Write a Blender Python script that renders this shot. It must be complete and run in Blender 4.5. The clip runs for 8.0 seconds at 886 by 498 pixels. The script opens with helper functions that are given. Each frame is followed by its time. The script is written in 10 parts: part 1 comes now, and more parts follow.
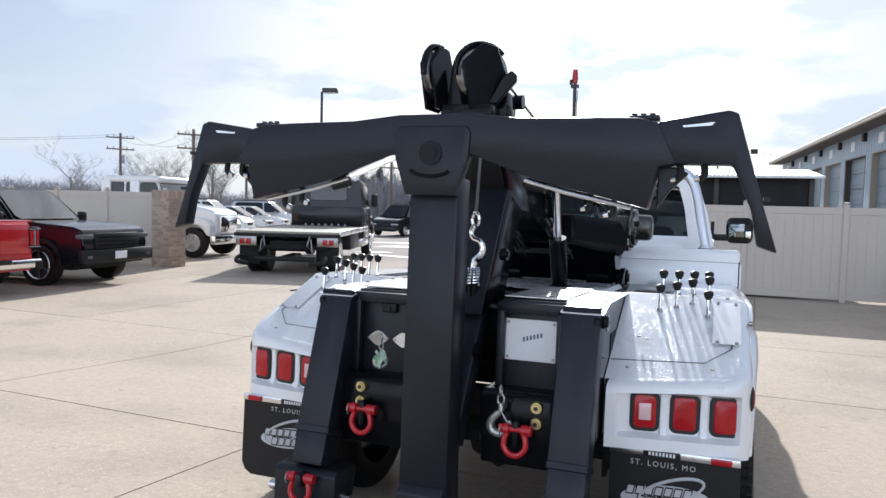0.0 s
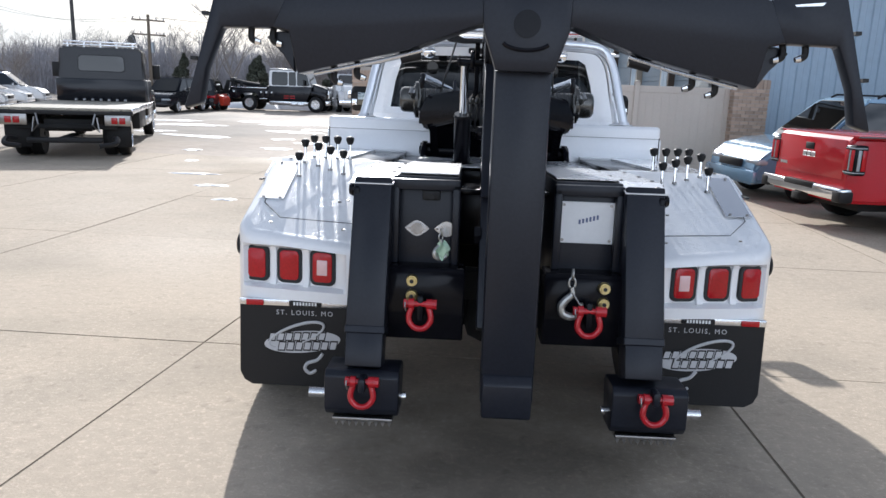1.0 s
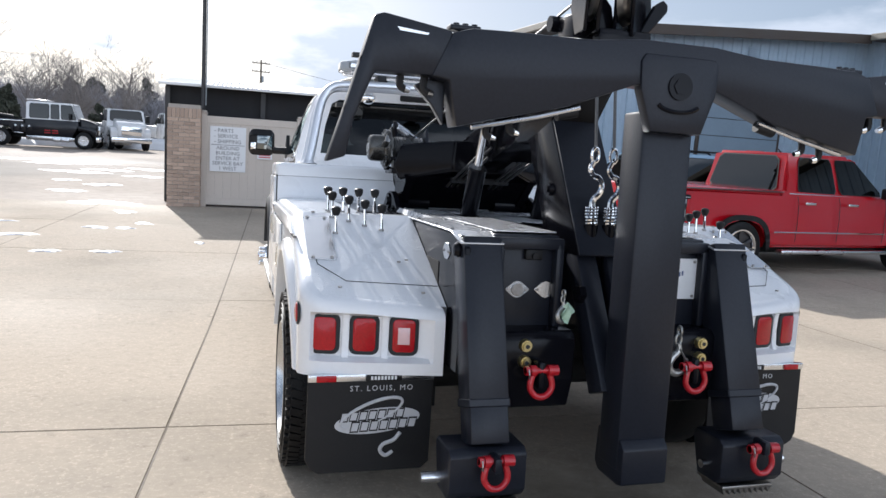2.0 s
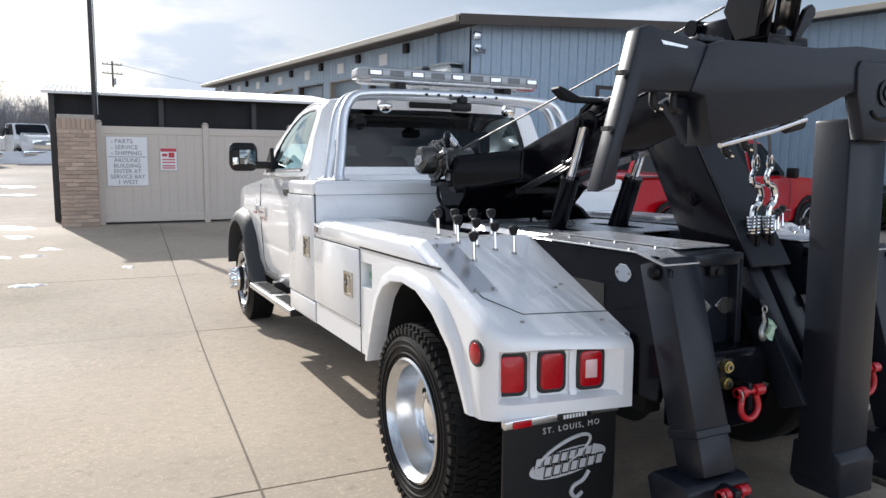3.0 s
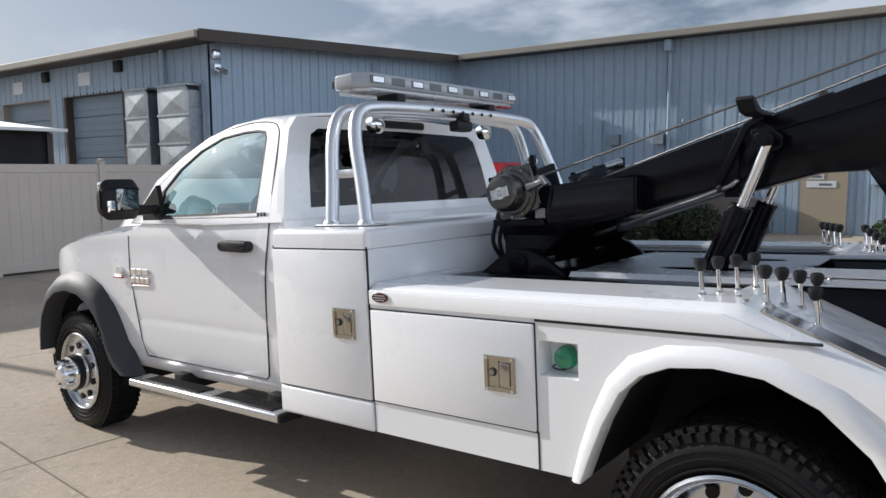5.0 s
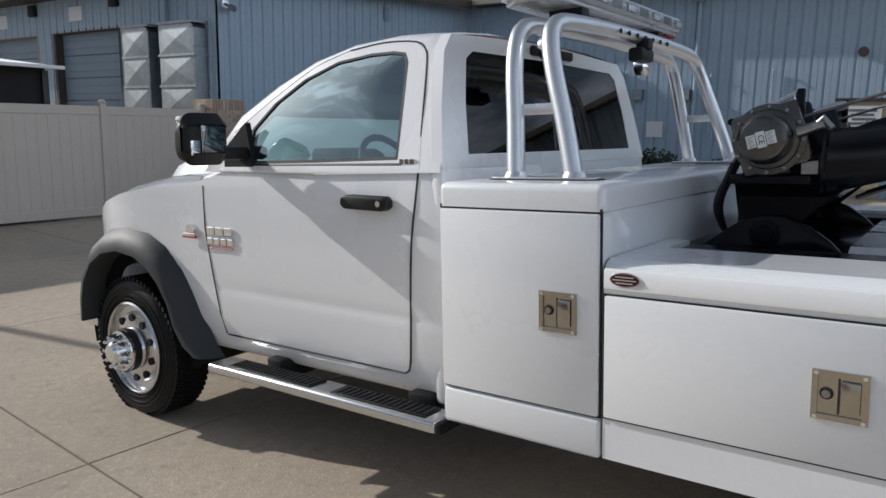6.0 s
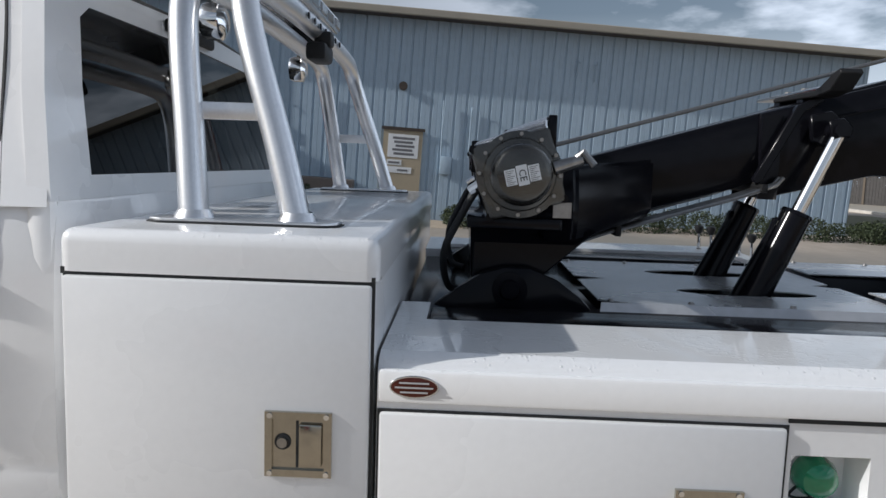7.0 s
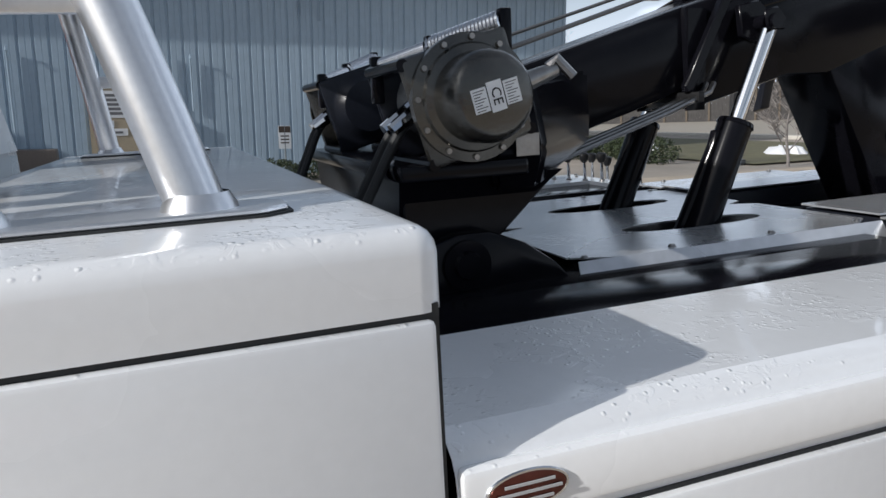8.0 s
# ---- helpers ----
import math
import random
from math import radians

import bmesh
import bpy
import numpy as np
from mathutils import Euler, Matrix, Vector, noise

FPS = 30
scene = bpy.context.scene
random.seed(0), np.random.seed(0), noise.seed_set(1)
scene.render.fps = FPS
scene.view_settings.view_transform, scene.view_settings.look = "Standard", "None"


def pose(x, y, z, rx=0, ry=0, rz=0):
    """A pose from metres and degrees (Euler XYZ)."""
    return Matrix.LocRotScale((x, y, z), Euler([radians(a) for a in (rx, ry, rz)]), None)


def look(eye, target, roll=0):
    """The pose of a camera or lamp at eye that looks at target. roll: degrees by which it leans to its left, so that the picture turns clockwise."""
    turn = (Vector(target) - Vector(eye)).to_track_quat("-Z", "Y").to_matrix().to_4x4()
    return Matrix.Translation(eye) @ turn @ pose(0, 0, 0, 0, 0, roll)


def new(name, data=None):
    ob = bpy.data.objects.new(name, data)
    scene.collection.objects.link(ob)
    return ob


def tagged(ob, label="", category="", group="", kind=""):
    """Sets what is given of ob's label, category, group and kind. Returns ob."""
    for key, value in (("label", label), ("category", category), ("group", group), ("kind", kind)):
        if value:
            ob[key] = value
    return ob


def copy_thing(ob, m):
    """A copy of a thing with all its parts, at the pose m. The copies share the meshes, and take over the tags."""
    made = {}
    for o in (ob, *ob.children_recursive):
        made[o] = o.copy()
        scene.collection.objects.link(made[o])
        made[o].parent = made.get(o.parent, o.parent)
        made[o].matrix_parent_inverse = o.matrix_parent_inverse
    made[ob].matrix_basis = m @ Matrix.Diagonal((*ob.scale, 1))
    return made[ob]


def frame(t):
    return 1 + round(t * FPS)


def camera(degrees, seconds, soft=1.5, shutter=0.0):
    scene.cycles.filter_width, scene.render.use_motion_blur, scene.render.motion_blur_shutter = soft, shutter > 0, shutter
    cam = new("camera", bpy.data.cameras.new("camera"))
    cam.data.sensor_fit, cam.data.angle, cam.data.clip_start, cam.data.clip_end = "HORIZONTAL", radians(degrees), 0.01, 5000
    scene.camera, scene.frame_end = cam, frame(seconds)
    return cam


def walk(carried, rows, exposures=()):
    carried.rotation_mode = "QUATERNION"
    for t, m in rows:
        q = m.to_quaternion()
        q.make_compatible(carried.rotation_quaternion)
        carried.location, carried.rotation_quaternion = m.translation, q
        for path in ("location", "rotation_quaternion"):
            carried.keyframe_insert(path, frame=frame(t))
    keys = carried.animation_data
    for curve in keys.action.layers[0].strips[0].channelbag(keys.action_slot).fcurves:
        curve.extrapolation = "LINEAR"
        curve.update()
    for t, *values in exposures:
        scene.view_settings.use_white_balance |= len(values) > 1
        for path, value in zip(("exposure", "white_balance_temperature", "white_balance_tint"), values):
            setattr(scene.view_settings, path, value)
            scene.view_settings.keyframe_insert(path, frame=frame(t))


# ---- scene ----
cam = camera(63.4, 8.0)
PATH = [
    (0, (0.979, -2.957, 1.354), (0.276, -1.084, 1.332), 2.5),
    (0.5, (0.426, -3.001, 1.32), (0.003, -1.059, 1.1), 0.3),
    (1, (-0.155, -2.996, 1.33), (-0.219, -1.026, 0.993), 2.1),
    (1.5, (-0.759, -2.847, 1.373), (-0.423, -0.896, 1.091), 2.1),
    (2, (-1.379, -2.666, 1.329), (-0.828, -0.754, 1.133), 3.0),
    (2.2, (-1.591, -2.556, 1.333), (-0.994, -0.662, 1.095), 1.8),
    (3.3, (-2.56, -1.774, 1.418), (-1.558, -0.049, 1.273), -1.1),
    (3.5, (-2.688, -1.555, 1.391), (-1.614, 0.129, 1.289), -2.1),
    (4, (-2.97, -1.063, 1.388), (-1.713, 0.474, 1.157), -0.8),
    (4.2, (-3.043, -0.87, 1.439), (-1.714, 0.603, 1.186), -2.5),
    (5.3, (-3.271, 0.372, 1.501), (-1.676, 1.572, 1.369), -2.2),
    (5.5, (-3.252, 0.615, 1.488), (-1.663, 1.819, 1.328), -2.2),
    (6, (-3.117, 1.18, 1.49), (-1.532, 2.368, 1.215), -1.5),
    (6.5, (-2.824, 1.6, 1.514), (-0.985, 2.326, 1.214), 0.0),
    (7, (-2.47, 1.909, 1.519), (-0.485, 1.957, 1.282), 1.6),
    (7.5, (-2.101, 2.144, 1.49), (-0.198, 1.607, 1.191), -0.2),
    (8, (-1.763, 2.279, 1.483), (0.083, 1.615, 1.092), -3.3),
]
walk(cam, [(t, look(eye, target, roll)) for t, eye, target, roll in PATH], exposures=[(0.0, 0.27, 6180, 11.5), (1.0, 0.26, 6200, 11.5), (2.2, 0.24, 6280, 11.5), (3.3, 0.12, 6400, 11), (4.0, -0.08, 6420, 11), (5.5, -0.35, 6380, 10.5), (6.0, -0.62, 6330, 10.2), (8.0, -0.55, 6360, 10)])

# ---- light ----
SUN_FROM = Vector((-0.40, 1.84, 1.0)).normalized()
sun = new("sun", bpy.data.lights.new("sun", "SUN"))
sun.data.energy, sun.data.angle, sun.data.color = 5.0, radians(0.6), (1.0, 0.965, 0.91)
sun.matrix_world = look(SUN_FROM * 60, (0, 0, 0))

world = bpy.data.worlds.new("sky")
scene.world = world
world.use_nodes = True
wn, wl = world.node_tree.nodes, world.node_tree.links
wn.clear()
w_out, w_bg = wn.new("ShaderNodeOutputWorld"), wn.new("ShaderNodeBackground")
w_sky = wn.new("ShaderNodeTexSky")
w_sky.sky_type, w_sky.sun_disc = "NISHITA", False
w_sky.sun_elevation = math.asin(SUN_FROM.z)
w_sky.sun_rotation = math.atan2(SUN_FROM.x, SUN_FROM.y)
w_sky.air_density, w_sky.dust_density, w_sky.ozone_density = 1.0, 1.5, 1.0
# broken cloud cover over the clear sky
w_tc, w_map = wn.new("ShaderNodeTexCoord"), wn.new("ShaderNodeMapping")
w_map.inputs["Scale"].default_value = (1.3, 1.3, 4.0)
w_map.inputs["Location"].default_value = (2.3, 0.7, 1.1)
w_noise, w_ramp, w_mix = wn.new("ShaderNodeTexNoise"), wn.new("ShaderNodeValToRGB"), wn.new("ShaderNodeMix")
w_noise.inputs["Scale"].default_value, w_noise.inputs["Detail"].default_value = 3.0, 7.0
w_noise.inputs["Roughness"].default_value = 0.52
w_ramp.color_ramp.elements[0].position, w_ramp.color_ramp.elements[1].position = 0.45, 0.58
w_ramp.color_ramp.elements[0].color = (0.10, 0.10, 0.10, 1)
w_mix.data_type = "RGBA"
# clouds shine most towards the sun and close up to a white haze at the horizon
w_dot, w_glow, w_cloud = wn.new("ShaderNodeVectorMath"), wn.new("ShaderNodeMapRange"), wn.new("ShaderNodeMix")
w_dot.operation = "DOT_PRODUCT"
w_dot.inputs[1].default_value = SUN_FROM
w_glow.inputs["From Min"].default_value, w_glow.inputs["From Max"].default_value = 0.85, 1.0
w_cloud.data_type = "RGBA"
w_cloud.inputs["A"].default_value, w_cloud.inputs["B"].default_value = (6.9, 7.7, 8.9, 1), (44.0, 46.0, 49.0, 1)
w_sep, w_haze, w_max = wn.new("ShaderNodeSeparateXYZ"), wn.new("ShaderNodeMapRange"), wn.new("ShaderNodeMath")
w_haze.inputs["From Min"].default_value, w_haze.inputs["From Max"].default_value = 0.02, 0.22
w_haze.inputs["To Min"].default_value, w_haze.inputs["To Max"].default_value = 0.95, 0.0
w_max.operation = "MAXIMUM"
w_sunward, w_cover = wn.new("ShaderNodeMapRange"), wn.new("ShaderNodeMath")
w_sunward.inputs["From Min"].default_value, w_sunward.inputs["From Max"].default_value = 0.1, 0.9
w_sunward.inputs["To Max"].default_value = 0.45
w_cover.operation = "MAXIMUM"
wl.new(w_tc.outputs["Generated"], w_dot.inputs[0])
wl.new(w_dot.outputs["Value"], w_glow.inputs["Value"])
# glow cut near the horizon; unseen glow above stays extra bright for reflections
w_lowcut, w_dim = wn.new("ShaderNodeMapRange"), wn.new("ShaderNodeMath")
w_lowcut.inputs["From Min"].default_value, w_lowcut.inputs["From Max"].default_value = 0.31, 0.46
w_lowcut.inputs["To Min"].default_value, w_lowcut.inputs["To Max"].default_value = 0.055, 1.0
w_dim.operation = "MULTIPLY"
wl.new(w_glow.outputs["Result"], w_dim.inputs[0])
wl.new(w_lowcut.outputs["Result"], w_dim.inputs[1])
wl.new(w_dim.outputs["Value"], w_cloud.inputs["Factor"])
# mostly unseen sky across from the sun is brightened as fill; overhead is dimmed
w_face, w_fill, w_over, w_shade, w_lit = (wn.new("ShaderNode" + k) for k in ("VectorMath", "MapRange", "MapRange", "Math", "Mix"))
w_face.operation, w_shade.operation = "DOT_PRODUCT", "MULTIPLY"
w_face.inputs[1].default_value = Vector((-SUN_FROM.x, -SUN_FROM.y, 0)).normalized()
w_fill.inputs["From Min"].default_value, w_fill.inputs["From Max"].default_value = 0.1, 1.0
w_fill.inputs["To Min"].default_value, w_fill.inputs["To Max"].default_value = 1.0, 3.0
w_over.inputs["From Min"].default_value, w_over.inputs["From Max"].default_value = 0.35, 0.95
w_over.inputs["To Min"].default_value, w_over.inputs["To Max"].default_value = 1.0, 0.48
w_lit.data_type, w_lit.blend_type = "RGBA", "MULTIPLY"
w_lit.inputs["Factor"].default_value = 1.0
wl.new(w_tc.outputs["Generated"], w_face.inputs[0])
wl.new(w_face.outputs["Value"], w_fill.inputs["Value"])
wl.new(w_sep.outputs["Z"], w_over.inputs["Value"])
wl.new(w_sep.outputs["Z"], w_lowcut.inputs["Value"])
wl.new(w_fill.outputs["Result"], w_shade.inputs[0])
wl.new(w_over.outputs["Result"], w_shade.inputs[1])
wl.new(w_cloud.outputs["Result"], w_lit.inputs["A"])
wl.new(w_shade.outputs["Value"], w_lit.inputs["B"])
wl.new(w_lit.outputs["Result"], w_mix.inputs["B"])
wl.new(w_tc.outputs["Generated"], w_sep.inputs["Vector"])
wl.new(w_sep.outputs["Z"], w_haze.inputs["Value"])
wl.new(w_haze.outputs["Result"], w_max.inputs[1])
wl.new(w_tc.outputs["Generated"], w_map.inputs["Vector"])
wl.new(w_map.outputs["Vector"], w_noise.inputs["Vector"])
wl.new(w_noise.outputs["Fac"], w_ramp.inputs["Fac"])
wl.new(w_ramp.outputs["Color"], w_max.inputs[0])
wl.new(w_dot.outputs["Value"], w_sunward.inputs["Value"])
wl.new(w_max.outputs["Value"], w_cover.inputs[0])
wl.new(w_sunward.outputs["Result"], w_cover.inputs[1])
wl.new(w_cover.outputs["Value"], w_mix.inputs["Factor"])
wl.new(w_sky.outputs["Color"], w_mix.inputs["A"])
wl.new(w_mix.outputs["Result"], w_bg.inputs["Color"])
wl.new(w_bg.outputs["Background"], w_out.inputs["Surface"])
w_bg.inputs["Strength"].default_value = 0.086

# ---- materials ----
def material(name, color, rough=0.5, metal=0.0, coat=0.0, vary=0.12, grain=40.0, bump=0.0, blotch=1.5, spec=0.5, coat_rough=0.05, bump_scale=None, second=None, second_at=(0.5, 0.6), second_scale=2.0, per_object=0.0, specks=0.0, drops=0.0, flecks=0.0):
    """A painted, metal or mineral surface: colour varied by coarse blotches and fine grain, with a fine relief."""
    m = bpy.data.materials.new(name)
    m.use_nodes = True
    n, l = m.node_tree.nodes, m.node_tree.links
    b = n["Principled BSDF"]
    b.inputs["Roughness"].default_value, b.inputs["Metallic"].default_value = rough, metal
    b.inputs["Coat Weight"].default_value, b.inputs["Coat Roughness"].default_value = coat, coat_rough
    b.inputs["Specular IOR Level"].default_value = spec
    tc = n.new("ShaderNodeTexCoord")
    big, fine = n.new("ShaderNodeTexNoise"), n.new("ShaderNodeTexNoise")
    big.inputs["Scale"].default_value, big.inputs["Detail"].default_value = blotch, 5
    fine.inputs["Scale"].default_value, fine.inputs["Detail"].default_value = grain, 4
    for t in (big, fine):
        l.new(tc.outputs["Object"], t.inputs["Vector"])
    add = n.new("ShaderNodeMath")
    add.operation = "ADD"
    l.new(big.outputs["Fac"], add.inputs[0])
    l.new(fine.outputs["Fac"], add.inputs[1])
    last = add.outputs[0]
    if per_object:
        info, mul = n.new("ShaderNodeObjectInfo"), n.new("ShaderNodeMath")
        mul.operation, mul.inputs[1].default_value = "MULTIPLY_ADD", per_object
        l.new(info.outputs["Random"], mul.inputs[0])
        l.new(last, mul.inputs[2])
        last = mul.outputs[0]
    rng = n.new("ShaderNodeMapRange")
    rng.inputs["From Min"].default_value, rng.inputs["From Max"].default_value = 0.6, 1.4 + per_object
    rng.inputs["To Min"].default_value, rng.inputs["To Max"].default_value = 1 - vary, 1 + vary
    l.new(last, rng.inputs["Value"])
    mix = n.new("ShaderNodeMix")
    mix.data_type, mix.blend_type = "RGBA", "MULTIPLY"
    mix.inputs["Factor"].default_value = 1.0
    mix.inputs["A"].default_value = (*color, 1)
    l.new(rng.outputs["Result"], mix.inputs["B"])
    out = mix.outputs["Result"]
    if second:
        pat, ramp, m2 = n.new("ShaderNodeTexNoise"), n.new("ShaderNodeValToRGB"), n.new("ShaderNodeMix")
        pat.inputs["Scale"].default_value, pat.inputs["Detail"].default_value = second_scale, 6
        l.new(tc.outputs["Object"], pat.inputs["Vector"])
        ramp.color_ramp.elements[0].position, ramp.color_ramp.elements[1].position = second_at
        l.new(pat.outputs["Fac"], ramp.inputs["Fac"])
        m2.data_type = "RGBA"
        l.new(ramp.outputs["Color"], m2.inputs["Factor"])
        l.new(out, m2.inputs["A"])
        m2.inputs["B"].default_value = (*second, 1)
        out = m2.outputs["Result"]
    if specks:
        # small dark drips and pits, thicker in some patches
        sp, sr, patch, pm, m3 = n.new("ShaderNodeTexNoise"), n.new("ShaderNodeValToRGB"), n.new("ShaderNodeTexNoise"), n.new("ShaderNodeMath"), n.new("ShaderNodeMix")
        sp.inputs["Scale"].default_value, sp.inputs["Detail"].default_value = 11.0, 8
        sp.inputs["Roughness"].default_value = 0.7
        patch.inputs["Scale"].default_value, patch.inputs["Detail"].default_value = 0.9, 3
        sr.color_ramp.elements[0].position, sr.color_ramp.elements[1].position = 0.56, 0.74
        pm.operation = "MULTIPLY"
        for t in (sp, patch):
            l.new(tc.outputs["Object"], t.inputs["Vector"])
        l.new(sp.outputs["Fac"], sr.inputs["Fac"])
        l.new(sr.outputs["Color"], pm.inputs[0])
        l.new(patch.outputs["Fac"], pm.inputs[1])
        m3.data_type, m3.blend_type = "RGBA", "MULTIPLY"
        l.new(pm.outputs[0], m3.inputs["Factor"])
        l.new(out, m3.inputs["A"])
        m3.inputs["B"].default_value = (1 - specks, 1 - specks, 1 - specks, 1)
        out = m3.outputs["Result"]
    if flecks:
        # pale sand grains showing at the surface
        fk, fr2, pat2, fm, m4 = n.new("ShaderNodeTexNoise"), n.new("ShaderNodeValToRGB"), n.new("ShaderNodeTexNoise"), n.new("ShaderNodeMath"), n.new("ShaderNodeMix")
        fk.inputs["Scale"].default_value, fk.inputs["Detail"].default_value = 38.0, 6
        fk.inputs["Roughness"].default_value = 0.75
        pat2.inputs["Scale"].default_value, pat2.inputs["Detail"].default_value = 1.7, 4
        fr2.color_ramp.elements[0].position, fr2.color_ramp.elements[1].position = 0.52, 0.66
        fm.operation = "MULTIPLY"
        for t in (fk, pat2):
            l.new(tc.outputs["Object"], t.inputs["Vector"])
        l.new(fk.outputs["Fac"], fr2.inputs["Fac"])
        l.new(fr2.outputs["Color"], fm.inputs[0])
        l.new(pat2.outputs["Fac"], fm.inputs[1])
        m4.data_type, m4.blend_type = "RGBA", "MULTIPLY"
        l.new(fm.outputs[0], m4.inputs["Factor"])
        l.new(out, m4.inputs["A"])
        m4.inputs["B"].default_value = (1 + flecks, 1 + flecks, 1 + flecks, 1)
        out = m4.outputs["Result"]
    l.new(out, b.inputs["Base Color"])
    rr = n.new("ShaderNodeMapRange")
    rr.inputs["From Min"].default_value, rr.inputs["From Max"].default_value = 0.3, 0.7
    rr.inputs["To Min"].default_value, rr.inputs["To Max"].default_value = rough * 0.85, min(1, rough * 1.15)
    l.new(big.outputs["Fac"], rr.inputs["Value"])
    l.new(rr.outputs["Result"], b.inputs["Roughness"])
    if bump:
        bp = n.new("ShaderNodeBump")
        bp.inputs["Strength"].default_value, bp.inputs["Distance"].default_value = bump, 0.01
        src = fine
        if bump_scale:
            src = n.new("ShaderNodeTexNoise")
            src.inputs["Scale"].default_value, src.inputs["Detail"].default_value = bump_scale, 5
            l.new(tc.outputs["Object"], src.inputs["Vector"])
        l.new(src.outputs["Fac"], bp.inputs["Height"])
        l.new(bp.outputs["Normal"], b.inputs["Normal"])
    if drops:
        # beads and films of rain water on the upward faces
        geo, sep, up, vor, dr, where, mu, mu2, mu3, pick, bp2 = (n.new("ShaderNode" + k) for k in ("NewGeometry", "SeparateXYZ", "MapRange", "TexVoronoi", "ValToRGB", "TexNoise", "Math", "Math", "Math", "ValToRGB", "Bump"))
        up.inputs["From Min"].default_value, up.inputs["From Max"].default_value = 0.55, 0.8
        l.new(geo.outputs["Normal"], sep.inputs["Vector"])
        l.new(sep.outputs["Z"], up.inputs["Value"])
        vor.inputs["Scale"].default_value = 110.0
        l.new(tc.outputs["Object"], vor.inputs["Vector"])
        dr.color_ramp.interpolation = "EASE"
        dr.color_ramp.elements[0].position, dr.color_ramp.elements[1].position = 0.05, 0.42
        dr.color_ramp.elements[0].color, dr.color_ramp.elements[1].color = (1, 1, 1, 1), (0, 0, 0, 1)
        l.new(vor.outputs["Distance"], dr.inputs["Fac"])
        # only some cells hold a bead
        pick.color_ramp.elements[0].position, pick.color_ramp.elements[1].position = 0.66, 0.70
        l.new(vor.outputs["Color"], pick.inputs["Fac"])
        mu3.operation = "MULTIPLY"
        l.new(dr.outputs["Color"], mu3.inputs[0])
        l.new(pick.outputs["Color"], mu3.inputs[1])
        # thin torn films between the beads
        film, cut, both = n.new("ShaderNodeTexNoise"), n.new("ShaderNodeMapRange"), n.new("ShaderNodeMath")
        film.inputs["Scale"].default_value, film.inputs["Detail"].default_value = 42.0, 4
        film.inputs["Distortion"].default_value = 0.8
        l.new(tc.outputs["Object"], film.inputs["Vector"])
        cut.inputs["From Min"].default_value, cut.inputs["From Max"].default_value = 0.53, 0.60
        cut.inputs["To Max"].default_value = 0.22
        l.new(film.outputs["Fac"], cut.inputs["Value"])
        both.operation = "MAXIMUM"
        l.new(mu3.outputs[0], both.inputs[0])
        l.new(cut.outputs["Result"], both.inputs[1])
        where.inputs["Scale"].default_value, where.inputs["Detail"].default_value = 7.0, 3
        l.new(tc.outputs["Object"], where.inputs["Vector"])
        wr = n.new("ShaderNodeValToRGB")
        wr.color_ramp.elements[0].position, wr.color_ramp.elements[1].position = 0.42, 0.52
        l.new(where.outputs["Fac"], wr.inputs["Fac"])
        mu.operation = mu2.operation = "MULTIPLY"
        l.new(both.outputs[0], mu.inputs[0])
        l.new(wr.outputs["Color"], mu.inputs[1])
        l.new(mu.outputs[0], mu2.inputs[0])
        l.new(up.outputs["Result"], mu2.inputs[1])
        bp2.inputs["Strength"].default_value, bp2.inputs["Distance"].default_value = drops, 0.004
        l.new(mu2.outputs[0], bp2.inputs["Height"])
        for key in ("Normal", "Coat Normal"):
            l.new(bp2.outputs["Normal"], b.inputs[key])
    return m


def glass_material(name, tint, rough=0.0, ior=1.6, sheen=(1, 1, 1)):
    """A tinted pane: part clear, part mirror by Fresnel."""
    m = bpy.data.materials.new(name)
    m.use_nodes = True
    n, l = m.node_tree.nodes, m.node_tree.links
    n.clear()
    out, tr, gl, mx, fr = (n.new("ShaderNode" + k) for k in ("OutputMaterial", "BsdfTransparent", "BsdfGlossy", "MixShader", "Fresnel"))
    tr.inputs["Color"].default_value = (*tint, 1)
    gl.inputs["Roughness"].default_value = rough
    gl.inputs["Color"].default_value = (*sheen, 1)
    fr.inputs["IOR"].default_value = ior
    l.new(fr.outputs["Fac"], mx.inputs["Fac"])
    l.new(tr.outputs["BSDF"], mx.inputs[1])
    l.new(gl.outputs["BSDF"], mx.inputs[2])
    l.new(mx.outputs["Shader"], out.inputs["Surface"])
    return m


WHITE = material("white_gelcoat", (0.85, 0.86, 0.875), 0.30, coat=0.8, vary=0.025, grain=60, drops=0.42)
CABWHITE = material("white_car_paint", (0.85, 0.855, 0.865), 0.28, coat=1.0, vary=0.02)
BLACKGLOSS = material("black_gloss_paint", (0.006, 0.006, 0.0085), 0.16, coat=0.0, vary=0.25, grain=25, bump=0.015, spec=0.16)
BLACKSATIN = material("blue_black_satin_paint", (0.013, 0.015, 0.022), 0.33, vary=0.25, grain=90, bump=0.03, spec=0.30)
BLACKMATT = material("black_plastic", (0.012, 0.012, 0.013), 0.5, vary=0.25, grain=200, bump=0.08, spec=0.3)
FLARE = material("charcoal_textured_plastic", (0.032, 0.034, 0.037), 0.6, vary=0.2, grain=300, bump=0.12)
RUBBER = material("tyre_rubber", (0.008, 0.008, 0.0085), 0.55, vary=0.3, grain=120, bump=0.12, spec=0.25)
UNDER = material("dark_underbody", (0.007, 0.007, 0.007), 0.85, vary=0.4, grain=20, bump=0.2)
SEAL = material("black_rubber_seal", (0.020, 0.022, 0.024), 0.7, vary=0.2)
CHROME = material("chrome", (0.86, 0.86, 0.86), 0.07, metal=1.0, vary=0.03)
